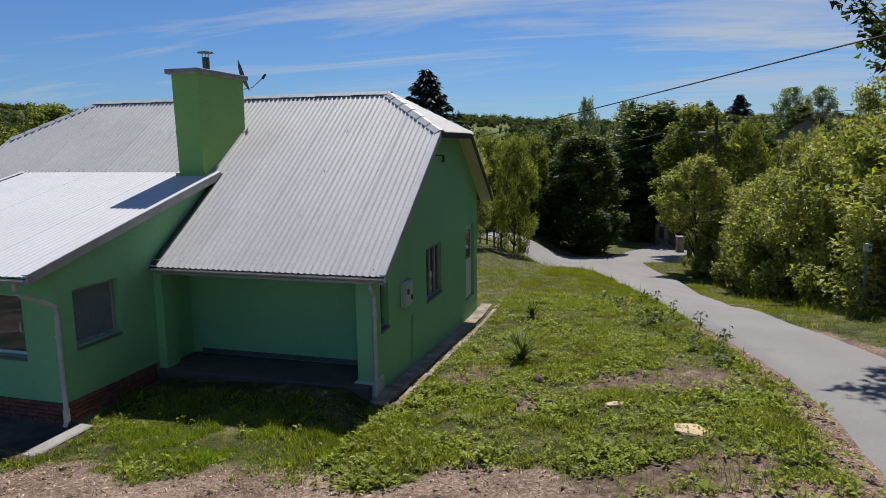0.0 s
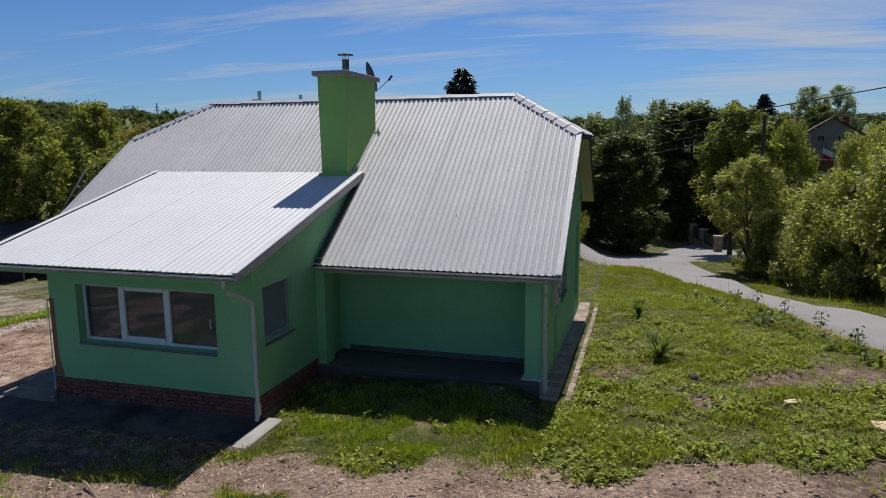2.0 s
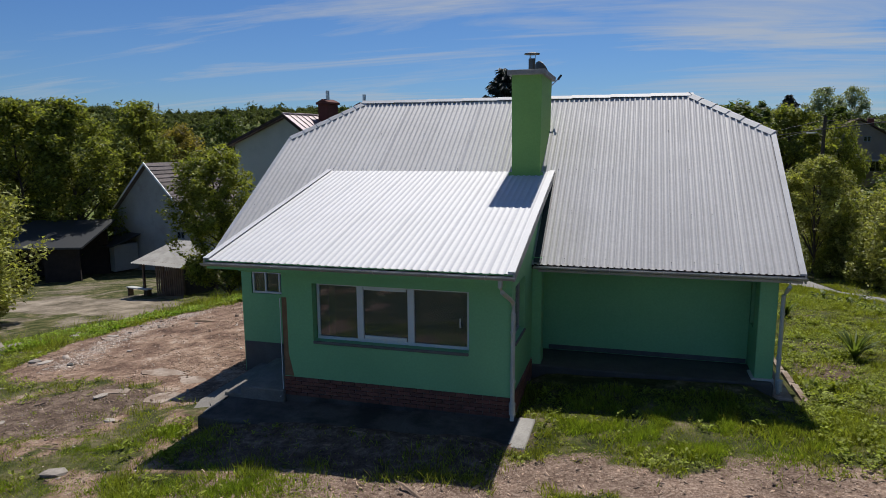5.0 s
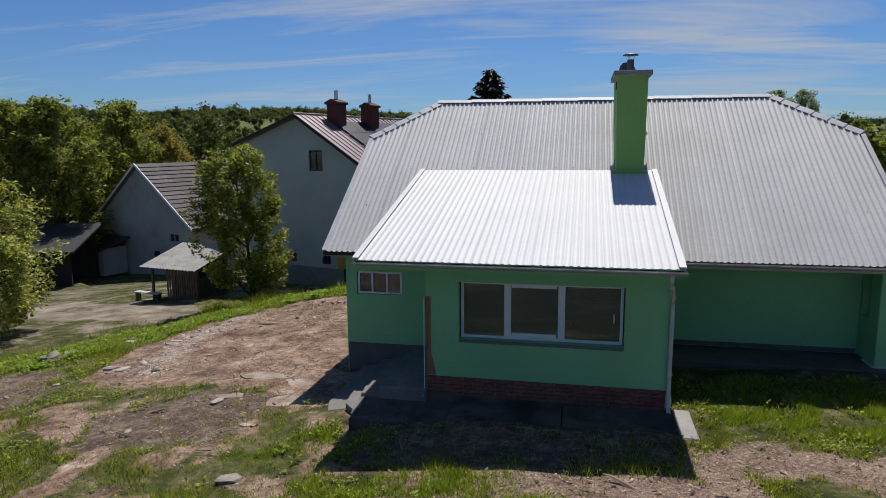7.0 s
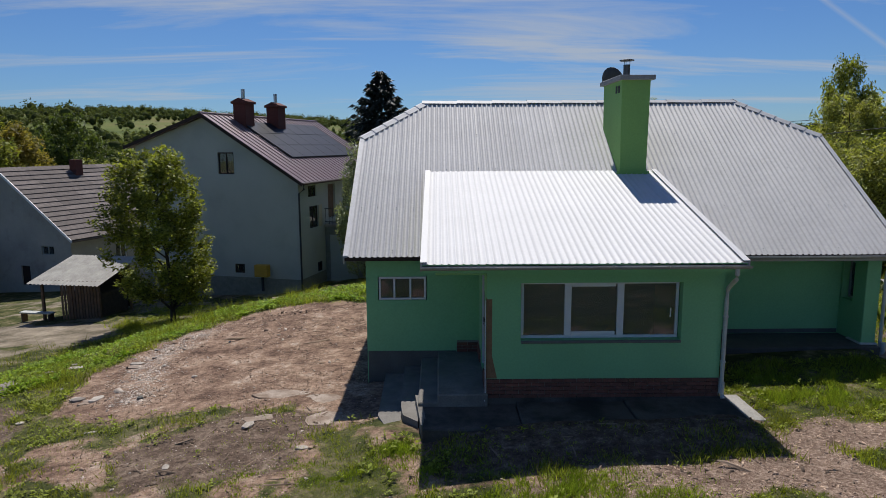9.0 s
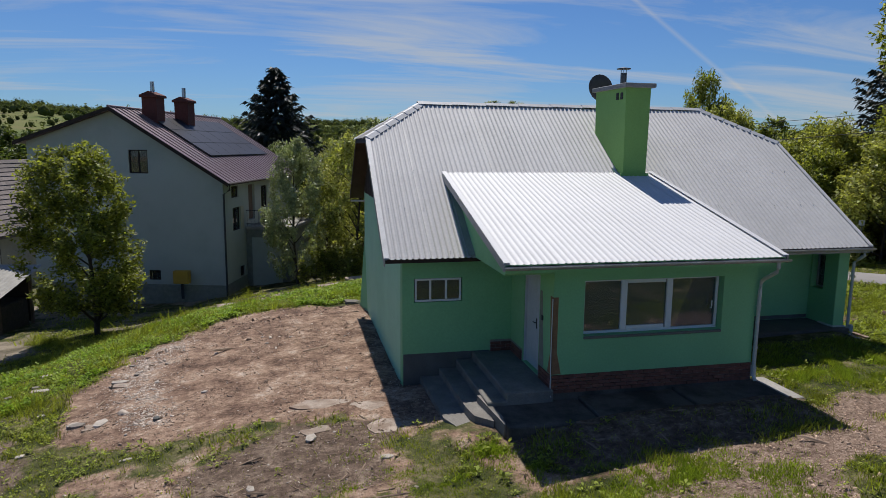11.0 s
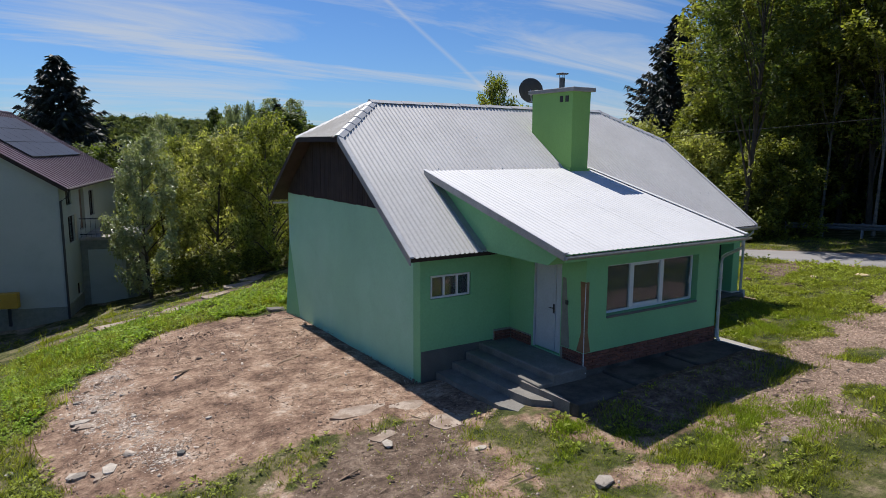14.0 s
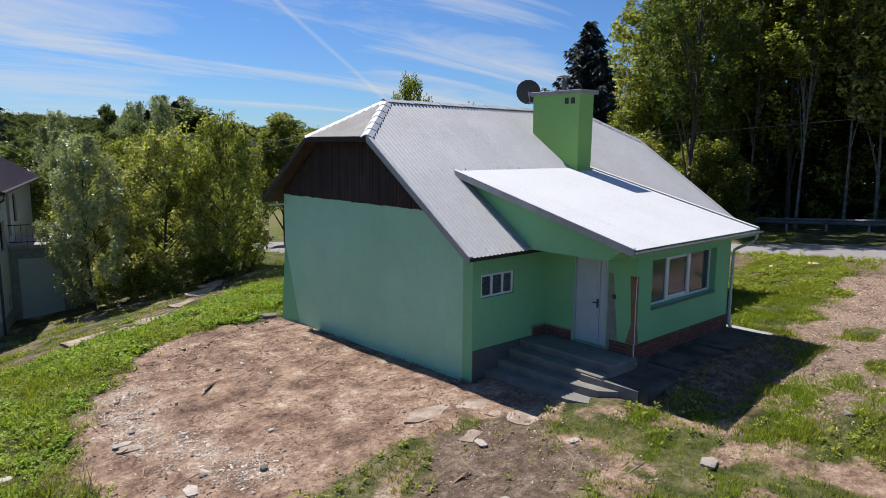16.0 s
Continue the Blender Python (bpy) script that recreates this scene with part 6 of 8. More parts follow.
# woods on the hills: many small crowns in one mesh
def far_woods():
    rng = np.random.default_rng(61)
    bm = bmesh.new()
    bmesh.ops.create_icosphere(bm, subdivisions=1, radius=1.0)
    bv = np.array([v.co[:] for v in bm.verts])
    bf = np.array([[v.index for v in f.verts] for f in bm.faces])
    bm.free()
    n = 27000
    a = np.radians(rng.uniform(-80, 88, n))
    d = 190 + 720 * rng.uniform(0, 1, n) ** 0.85
    x, y = -10 - d * np.sin(a), d * np.cos(a)
    wood = fbm(x / 120, y / 120, 81, 3)
    keep = (wood > 0.47) | (d > 520) | (rng.uniform(0, 1, n) < 0.12)
    x, y, d = x[keep], y[keep], d[keep]
    n = len(x)
    s = rng.lognormal(0.80, 0.32, n)
    z = land(x, y) + s * 0.55
    r = 0.62 + 0.10 * rng.normal(size=(n, len(bv)))
    v = bv[None] * r[..., None] * s[:, None, None] * np.array([0.9, 0.9, 1.0]) + np.stack([x, y, z], -1)[:, None]
    f = bf[None] + (np.arange(n) * len(bv))[:, None, None]
    # loose leaf clusters round each crown
    m = 40
    q = rng.normal(size=(n, m, 3))
    q /= np.linalg.norm(q, axis=2)[..., None]
    q[..., 2] = np.abs(q[..., 2]) * 1.15 - 0.12
    p = np.stack([x, y, z], -1)[:, None] + q * s[:, None, None] * rng.uniform(0.66, 0.95, (n, m, 1))
    tri = p[:, :, None] + rng.normal(size=(n, m, 3, 3)) * (0.105 * s)[:, None, None, None]
    v = np.concatenate([v.reshape(-1, 3), tri.reshape(-1, 3)])
    f = np.concatenate([f.reshape(-1, 3), np.arange(n * m * 3).reshape(-1, 3) + n * len(bv)])
    ob = new("far_woods", mesh_arrays("far_woods", v.reshape(-1, 3), f.reshape(-1, 3), M_FARLEAF))
    return tagged(ob, "distant mixed woods covering the hills", "woods", kind="stuff")


far_woods()

# ---- house behind the yard ----
h2m = pose(-22.69, 33.79, 0, 0, 0, -15.2)
h2 = thing("neighbour_house", "two-storey pale green rendered house with a mauve metal roof", "house", h2m)
H2W, H2D, H2R, H2B = -10.6, 14.2, -5.73, -3.9


def h2_top(u):
    return (6.50 - (u - H2R) * 0.63 if u > H2R else 6.50 + (u - H2R) * 0.34) - 0.14


part("wall", wall_mesh([H2W, H2R, 0.0], [H2B, 2.5, 6.3], [(-5.04, -4.0, 3.06, 4.31), (-4.29, -3.63, -2.72, -2.17), (-6.9, -6.3, -2.72, -2.17)], 0.35, lambda u, v, d: (u, d, v), h2_top), M_H2WALL, h2)
part("wall", wall_mesh([0.35, H2D], [H2B, h2_top(0)], [(1.3, 2.5, -0.15, 1.15), (1.2, 2.3, 1.7, 2.35), (3.9, 5.0, 0.2, 2.3), (6.2, 7.4, 0.7, 2.1), (2.2, 2.9, -2.9, -2.3)], -0.35, lambda u, v, d: (d, u, v)), M_H2WALL, h2)
part("wall", wall_mesh([0.35, H2D], [H2B, h2_top(H2W)], [], 0.35, lambda u, v, d: (H2W + d, u, v)), M_H2WALL, h2)
part("wall", wall_mesh([H2W, H2R, 0.0], [H2B, 2.5], [], -0.35, lambda u, v, d: (u, H2D + d, v), h2_top), M_H2WALL, h2)
part("floor_slab", boxes((H2W + 0.36, 0.36, -0.4, -0.36, H2D - 0.36, -0.2)), M_DARK, h2)
part("base_course", boxes((H2W - 0.03, -0.03, H2B - 0.5, 0.03, 0.0, -2.95), (0.0, 0.0, H2B - 0.5, 0.03, H2D, -2.95)), M_PLASTER, h2)


def simple_window(parent, put, u0, u1, v0, v1, frame_mat, mull=True, label=""):
    def bx(ua, va, da, ub, vb, db):
        a, b = Vector(put(ua, va, da)), Vector(put(ub, vb, db))
        return boxes((*[min(a[k], b[k]) for k in range(3)], *[max(a[k], b[k]) for k in range(3)]))
    w = part("window", bx(u0, v0, 0.08, u1, v0 + 0.07, 0.15), frame_mat, parent, label)
    part("frame", bx(u0, v1 - 0.07, 0.08, u1, v1, 0.15), frame_mat, w)
    part("frame", bx(u0, v0 + 0.07, 0.08, u0 + 0.07, v1 - 0.07, 0.15), frame_mat, w)
    part("frame", bx(u1 - 0.07, v0 + 0.07, 0.08, u1, v1 - 0.07, 0.15), frame_mat, w)
    if mull:
        c = (u0 + u1) / 2
        part("mullion", bx(c - 0.035, v0 + 0.07, 0.075, c + 0.035, v1 - 0.07, 0.15), frame_mat, w)
    p = part("pane", bx(u0 + 0.07, v0 + 0.07, 0.11, u1 - 0.07, v1 - 0.07, 0.12), M_GLASS, w)
    # dark sheet behind the pane stands in for the unlit room
    part("dark_backing", bx(u0 + 0.02, v0 + 0.02, 0.34, u1 - 0.02, v1 - 0.02, 0.36), M_DARK, w)
    return w


F_PUT = lambda u, v, d: (u, d, v)
E_PUT = lambda u, v, d: (-d, u, v)
simple_window(h2, F_PUT, -5.04, -4.0, 3.06, 4.31, M_DARKWOOD, label="brown wooden gable window")
simple_window(h2, F_PUT, -4.29, -3.63, -2.72, -2.17, M_DARKWOOD)
simple_window(h2, F_PUT, -6.9, -6.3, -2.72, -2.17, M_DARKWOOD)
simple_window(h2, E_PUT, 1.3, 2.5, -0.15, 1.15, M_DARKWOOD)
simple_window(h2, E_PUT, 1.2, 2.3, 1.7, 2.35, M_DARKWOOD)
simple_window(h2, E_PUT, 6.2, 7.4, 0.7, 2.1, M_DARKWOOD)
simple_window(h2, E_PUT, 2.2, 2.9, -2.9, -2.3, M_DARKWOOD)
part("balcony_door", boxes((-0.2, 3.92, 0.22, -0.14, 4.98, 2.28), bevel=0.01), M_WOOD, h2)
part("shutter", boxes((0.0, 2.5, -0.15, 0.03, 2.95, 1.15), bevel=0.008), M_SOFFIT, h2)
# roof with standing seams
bm = bmesh.new()
er = h2_top(0.45) + 0.14
prism(bm, [(0.45, -0.45, er), (0.45, H2D + 0.45, er), (H2R, H2D + 0.45, 6.52), (H2R, -0.45, 6.52)], (0, 0, -0.12))
prism(bm, [(H2W - 0.45, -0.45, h2_top(H2W - 0.45) + 0.14), (H2R, -0.45, 6.52), (H2R, H2D + 0.45, 6.52), (H2W - 0.45, H2D + 0.45, h2_top(H2W - 0.45) + 0.14)], (0, 0, -0.12))
h2roof = part("roof", bm, M_H2ROOF, h2, "mauve standing-seam metal roof")
v = -0.45
while v < H2D + 0.45:
    bm = bmesh.new()
    prism(bm, [(0.45, v, er + 0.003), (0.45, v + 0.05, er + 0.003), (H2R, v + 0.05, 6.523), (H2R, v, 6.523)], (0, 0, 0.05))
    part("seam", bm, M_H2ROOF, h2roof)
    v += 0.52
bm = bmesh.new()
tube(bm, [(H2R, -0.47, 6.55), (H2R, H2D + 0.47, 6.55)], 0.07, 8)
part("ridge_cap", bm, M_H2ROOF, h2roof)
for rows_ in ([(0.0, -0.455), (H2R, -0.455)],):
    bm = bmesh.new()
    prism(bm, [(0.46, -0.47, er - 0.18), (0.46, -0.47, er + 0.01), (H2R, -0.47, 6.53), (H2W - 0.46, -0.47, h2_top(H2W - 0.45) + 0.15), (H2W - 0.46, -0.47, h2_top(H2W - 0.45) - 0.05), (H2R, -0.47, 6.34)], (0, 0.02, 0))
    part("barge_board", bm, M_DARKWOOD, h2roof)
bm = bmesh.new()
tube(bm, [(0.50, -0.4, er - 0.05), (0.50, H2D + 0.4, er - 0.05)], 0.06, 8)
part("gutter", bm, M_DARKWOOD, h2)
bm = bmesh.new()
tube(bm, [(0.50, -0.3, er - 0.08), (0.45, -0.2, er - 0.35), (0.06, -0.06, er - 0.6), (0.05, -0.06, H2B + 0.2)], 0.055, 8)
part("downpipe", bm, M_BLACK, h2, "dark downpipe at the corner")
for nm, uu, vv, top in (("chimney", -4.95, 2.9, 7.55), ("chimney", -4.75, 6.5, 7.5)):
    z0 = h2_top(uu) - 0.1
    ch = part(nm, boxes((uu - 0.42, vv - 0.5, z0, uu + 0.42, vv + 0.5, top - 0.35), bevel=0.015), M_CHIMBRICK, h2, "dark red brick chimney with a steel flue")
    part("crown", boxes((uu - 0.52, vv - 0.6, top - 0.35, uu + 0.52, vv + 0.6, top - 0.2), bevel=0.02), M_CHIMBRICK, ch)
    bm = bmesh.new()
    prism(bm, [(uu - 0.5, vv - 0.55, top - 0.2), (uu + 0.5, vv - 0.55, top - 0.2), (uu, vv - 0.55, top)], (0, 1.1, 0))
    part("hood", bm, M_CHIMBRICK, ch)
    bm = bmesh.new()
    tube(bm, [(uu, vv, top - 0.1), (uu, vv, top + 0.55)], 0.12, 10)
    part("flue", bm, M_STEEL, ch)
# solar panels, three rows on the slope
sol = thing("solar_array", "black solar panels mounted on the metal roof", "solar panels", h2m)
sk = (6.52 - er) / (H2R - 0.45)
for r in range(3):
    for c in range(6):
        u1 = -1.55 - r * 1.14
        u0 = u1 - 1.10
        v0 = 2.45 + c * 1.68
        z1, z0 = 6.52 + (u1 - H2R) * sk + 0.14, 6.52 + (u0 - H2R) * sk + 0.14
        bm = bmesh.new()
        prism(bm, [(u0, v0, z0), (u1, v0, z1), (u1, v0 + 1.65, z1), (u0, v0 + 1.65, z0)], (0, 0, -0.04))
        part("panel", bm, M_SOLAR, sol)
# balcony on a lower block
part("annex", wall_mesh([3.3, 8.2], [H2B - 0.6, -0.28], [], -0.2, lambda u, v, d: (2.6 + d, u, v)), M_PLASTER, h2)
part("annex_wall", wall_mesh([0.02, 2.4], [H2B - 0.6, -0.28], [], 0.2, lambda u, v, d: (u, 3.3 + d, v)), M_PLASTER, h2)
part("garage_door", boxes((0.35, 3.25, H2B + 0.1, 2.1, 3.3, -0.75), bevel=0.01), M_H2WALL, h2, "pale flush garage door")
bal = part("balcony", boxes((0.02, 3.2, -0.28, 2.8, 8.4, -0.10), bevel=0.02), M_CONC, h2, "concrete balcony with a metal railing")
for pts in ([(0.05, 3.25, 0.85), (2.75, 3.25, 0.85)], [(2.75, 3.25, 0.85), (2.75, 8.35, 0.85)], [(0.05, 3.25, 0.05), (2.75, 3.25, 0.05)], [(2.75, 3.25, 0.05), (2.75, 8.35, 0.05)]):
    bm = bmesh.new()
    tube(bm, pts, 0.025, 6)
    part("rail", bm, M_BLACK, bal)
for k in range(12):
    part("baluster", boxes((0.1 + k * 0.23, 3.24, -0.1, 0.115 + k * 0.23, 3.26, 0.85)), M_BLACK, bal)
for k in range(20):
    part("baluster", boxes((2.74, 3.4 + k * 0.25, -0.1, 2.76, 3.415 + k * 0.25, 0.85)), M_BLACK, bal)
# yellow box on legs by the wall
yb = thing("gas_box", "yellow gas meter box on a post by the wall", "meter box", h2m @ pose(-2.3, -0.35, -3.35))
part("body", boxes((-0.41, -0.2, 0.55, 0.41, 0.2, 1.25), bevel=0.02), M_YELLOW, yb)
part("post", boxes((-0.06, -0.05, -0.3, 0.06, 0.05, 0.55)), M_BLACK, yb)

# ---- barn ----
bmx = pose(-40.0, 41.4, 0, 0, 0, -17)
barn = thing("barn", "old grey rendered barn with a clay tile roof", "barn", bmx)
BW, BD, BB = -11.4, 17.0, -6.0


def barn_top(u):
    return 3.20 - abs(u + 5.7) * 0.80 - 0.12


part("wall", wall_mesh([BW, -5.7, 0], [BB, -2.0], [(-2.6, -1.5, -2.75, -2.1), (-4.6, -3.8, -5.0, -3.6)], 0.4, lambda u, v, d: (u, d, v), barn_top), M_BARNWALL, barn)
part("wall", wall_mesh([0.4, BD], [BB, barn_top(0)], [(4.0, 5.1, -3.6, -2.4)], -0.4, lambda u, v, d: (d, u, v)), M_BARNWALL, barn)
part("wall", wall_mesh([0.4, BD], [BB, barn_top(BW)], [], 0.4, lambda u, v, d: (BW + d, u, v)), M_BARNWALL, barn)
part("wall", wall_mesh([BW, -5.7, 0], [BB, -2.0], [], -0.4, lambda u, v, d: (u, BD + d, v), barn_top), M_BARNWALL, barn)
simple_window(barn, F_PUT, -2.6, -1.5, -2.75, -2.1, M_OLDFRAME)
simple_window(barn, E_PUT, 4.0, 5.1, -3.6, -2.4, M_WHITE, label="white two-light window")
part("door", boxes((-4.6, 0.1, -5.2, -3.8, 0.16, -3.6)), M_DARKWOOD, barn)
bm = bmesh.new()
for s in (1, -1):
    e = -5.7 + s * 6.1
    ze = 3.20 - 6.1 * 0.80
    prism(bm, [(e, -0.35, ze), (e, BD + 0.3, ze), (-5.7, BD + 0.3, 3.20), (-5.7, -0.35, 3.20)], (0, 0, -0.10))
broof = part("roof", bm, M_TILE, barn, "weathered clay tile roof")
rows_n = 16
for k in range(rows_n):
    f0, f1 = k / rows_n, (k + 1) / rows_n
    for j in range(8):
        a, b = -0.35 + j * 2.206, -0.35 + (j + 1) * 2.206 - 0.01
        bm = bmesh.new()
        u0, u1 = 0.4 - 6.1 * f0, 0.4 - 6.1 * (f1 + 0.006)
        z0, z1 = -1.68 + 4.88 * f0, -1.68 + 4.88 * (f1 + 0.006)
        prism(bm, [(u0, a, z0 + 0.085), (u0, b, z0 + 0.085), (u1, b, z1 + 0.012), (u1, a, z1 + 0.012)], (0, 0, 0.03))
        part("tile_course", bm, M_TILE, broof)
bm = bmesh.new()
prism(bm, [(0.45, -0.38, -1.78), (0.45, -0.38, -1.58), (-5.7, -0.38, 3.34), (-11.85, -0.38, -1.58), (-11.85, -0.38, -1.78), (-5.7, -0.38, 3.12)], (0, 0.05, 0))
part("verge", bm, M_WHITE, broof, "white verge board")
ch = part("chimney", boxes((-5.3, 5.6, 2.4, -4.7, 6.3, 3.7), bevel=0.01), M_CHIMBRICK, barn)
# low porch by the barn
lp = thing("lean_to", "small pale lean-to with a dark roof beside the barn", "lean-to", bmx @ pose(-9.6, -2.2, -5.0))
part("wall", boxes((0, 0, -0.6, 1.8, 2.1, 1.6)), M_BARNWALL, lp)
bm = bmesh.new()
prism(bm, [(-0.25, -0.5, 1.5), (2.3, -0.5, 1.5), (2.3, 2.15, 2.3), (-0.25, 2.15, 2.3)], (0, 0, 0.08))
part("roof", bm, M_BLACK, lp)
part("window", boxes((0.5, -0.02, 0.6, 1.0, 0.0, 1.1)), M_DARK, lp)

# ---- woodshed ----
wz = land1(-33.2, 30.4) + 0.15
ws = thing("woodshed", "open timber woodshed with a pale corrugated roof", "shed", pose(-33.3, 30.6, wz, 0, 0, -10))
for x in (-1.6, 0.0, 1.6):
    for yv in (-1.2, 1.3):
        part("post", boxes((x - 0.06, yv - 0.06, -0.5, x + 0.06, yv + 0.06, 1.85 + (yv + 1.2) * 0.27)), M_WOOD, ws)
k = 0
while k < 13:
    x = -0.5 + k * 0.17
    part("slat", boxes((x, -1.28, -0.12, x + 0.11, -1.25, 1.75 + 0.05 * random.random())), M_WOOD, ws)
    k += 1
part("beam", boxes((-1.8, -1.27, 1.78, 1.8, -1.17, 1.9)), M_WOOD, ws)
part("back_boards", boxes((-1.6, 1.28, 0.0, 1.6, 1.32, 2.4)), M_DARKWOOD, ws)
vs_, fs_ = [], []
for c in range(61):
    x = -2.05 + 4.1 * c / 60
    for yv in (-1.75, 1.75):
        vs_.append((x, yv, 1.78 + (yv + 1.75) * 0.26 + 0.03 * math.sin(c * 1.9)))
for c in range(60):
    fs_.append((2 * c, 2 * c + 2, 2 * c + 3, 2 * c + 1))
part_mesh("roof", mesh_arrays("roof", vs_, fs_, M_ETERNIT, smooth=True), ws)
part("firewood", boxes((-0.4, -0.9, -0.4, 1.5, 1.2, 1.2), bevel=0.05), M_BARK, ws, "dark stacked firewood")
bench = thing("garden_bench", "pale plank bench beside the woodshed", "bench", pose(-35.4, 29.6, land1(-35.4, 29.6), 0, 0, -10))
part("seat", boxes((-0.9, -0.2, 0.42, 0.9, 0.2, 0.48), bevel=0.01), M_PIPE, bench)
for x in (-0.8, 0.75):
    part("leg", boxes((x, -0.18, -0.1, x + 0.06, 0.18, 0.42)), M_WOOD, bench)

# open shed far left; front wall and roof darkened in colour for tree shade
shz = land1(-50.0, 35.5)
sh = thing("open_shed", "open-fronted shed with a slate roof, tree shade put in its dark colours", "shed", pose(-52.5, 37.5, shz, 0, 0, 20))
part("back_wall", boxes((-5, 2.5, -0.4, 5, 2.7, 3.2)), M_DARKWOOD, sh)
part("side_wall", boxes((-5, -2.5, -0.4, -4.8, 2.5, 3.0)), M_BARNWALL, sh)
part("side_wall", boxes((2.4, -2.5, -0.4, 5, -2.3, 2.6)), M_DARKWOOD, sh)
bm = bmesh.new()
prism(bm, [(-5.5, -3.1, 2.6), (5.5, -3.1, 2.6), (5.5, 3.1, 4.0), (-5.5, 3.1, 4.0)], (0, 0, 0.14))
part("roof", bm, M_BLACK, sh)

# ---- house with a flag to the north ----
nz = land1(27.0, 121.0)
nh = thing("far_house", "distant buff gabled house with a brown roof among trees", "house", pose(26.9, 119.0, -1.0, 0, 0, -10) @ Matrix.Scale(1.3, 4))
part("wall", wall_mesh([-4.6, 0, 4.6], [nz - 1, 3.0, 6.8], [(-1.6, -0.8, 4.2, 4.9), (0.6, 1.4, 4.2, 4.9), (-3.0, -1.6, 0.6, 2.0), (1.4, 2.8, 0.6, 2.0)], 0.35, lambda u, v, d: (u, d, v), lambda u: 7.0 - abs(u) * 0.62 - 0.12), M_NWALL, nh)
part("wall", wall_mesh([0.35, 10], [nz - 1, 4.0], [], 0.35, lambda u, v, d: (-4.6 + d, u, v)), M_NWALL, nh)
part("wall", wall_mesh([0.35, 10], [nz - 1, 4.0], [], -0.35, lambda u, v, d: (4.6 + d, u, v)), M_NWALL, nh)
for u0, u1, v0, v1 in ((-1.6, -0.8, 4.2, 4.9), (0.6, 1.4, 4.2, 4.9), (-3.0, -1.6, 0.6, 2.0), (1.4, 2.8, 0.6, 2.0)):
    simple_window(nh, F_PUT, u0, u1, v0, v1, M_OLDFRAME)
bm = bmesh.new()
for s in (1, -1):
    prism(bm, [(s * 5.2, -0.5, 7.0 - 5.2 * 0.62), (s * 5.2, 10.5, 7.0 - 5.2 * 0.62), (0, 10.5, 7.0), (0, -0.5, 7.0)], (0, 0, 0.14))
part("roof", bm, M_NROOF, nh)
part("chimney", boxes((1.2, 3.0, 5.0, 1.9, 3.8, 7.2)), M_CHIMBRICK, nh)
part("porch_roof", boxes((-1.5, -2.2, 1.9, 4.2, 0.02, 2.05)), M_PIPE, nh)
fg = thing("flag", "red and white flag on a pole at the far house", "flag", pose(25.2, 117.6, 2.4, 0, 0, -10) @ Matrix.Scale(1.35, 4))
bm = bmesh.new()
tube(bm, [(0, 0.45, -0.6), (0.1, -0.9, 0.9)], 0.03, 6)
part("pole", bm, M_PIPE, fg)
for nm, z0, z1, mm in (("white_band", 0.1, 0.75, M_FLAGWHITE), ("red_band", -0.55, 0.1, M_RED)):
    v_ = [(0.1 + 0.12 * c, -0.8 + 0.12 * math.sin(c * 0.9), zz - 0.06 * c) for c in range(10) for zz in (z0, z1)]
    part_mesh(nm, mesh_arrays(nm, v_, [(2 * c, 2 * c + 2, 2 * c + 3, 2 * c + 1) for c in range(9)], mm, smooth=True), fg)

# ---- gate, fences, lamp, wires, rail ----
gz = land1(3.0, 72.0)
gate = thing("garden_fence", "iron garden fence between stone pillars by the road", "fence", pose(3.05, 73.6, gz, 0, 0, -80.4))
for x in (0.0, 4.25, 9.3):
    pl = part("pillar", boxes((x - 0.32, -0.32, -0.6, x + 0.32, 0.32, 1.85), bevel=0.03), M_OLDSLAB, gate)
    part("cap", boxes((x - 0.40, -0.40, 1.85, x + 0.40, 0.40, 1.98), bevel=0.03), M_CONC, pl)
for x0, x1 in ((0.32, 3.93), (4.57, 8.98)):
    part("base_wall", boxes((x0, -0.14, -0.6, x1, 0.14, 0.55), bevel=0.01), M_OLDSLAB, gate)
    for z in (0.68, 1.60):
        part("rail", boxes((x0, -0.03, z, x1, 0.03, z + 0.06)), M_BLACK, gate)
    x = x0 + 0.08
    while x < x1 - 0.03:
        part("bar", boxes((x, -0.02, 0.56, x + 0.04, 0.02, 1.80)), M_BLACK, gate)
        x += 0.2
make_tree("red_shrub", "dark red-leaved garden shrub", at(4.4, 75.4), 71, 2.6, 1.5, 0.1, M_REDLEAF, 2500, 0.14, shape="bush", clumps=30, category="shrub")
make_tree("garden_shrub", "low green conifer shrub in the garden", at(1.4, 75.4), 72, 2.2, 2.0, 0.05, M_LEAF, 2500, 0.15, shape="bush", clumps=30, category="shrub")
fence = thing("wire_fence", "low garden fence of posts and rails behind the house", "fence")
for k in range(6):
    x, yv = -11.0 + k * 0.55, 45.0 - 0.3 * k
    part("post", boxes((x - 0.05, yv - 0.05, land1(x, yv) - 0.3, x + 0.05, yv + 0.05, land1(x, yv) + 1.1)), M_BLACK, fence)
for hz in (0.3, 0.65, 1.0):
    bm = bmesh.new()
    tube(bm, [(-11.0 + k * 0.55, 45.0 - 0.3 * k, land1(-11.0 + k * 0.55, 45.0 - 0.3 * k) + hz) for k in range(6)], 0.025, 5)
    part("rail", bm, M_BLACK, fence)
lampz = land1(5.9, 52.5)
lp = thing("street_lamp", "wooden utility pole with a street lamp", "street lamp", pose(5.9, 52.5, lampz))
bm = bmesh.new()
tube(bm, [(0, 0, -0.5), (0, 0, 6.45 - lampz)], [0.16, 0.11], 10)
part("pole", bm, M_BARK, lp)
bm = bmesh.new()
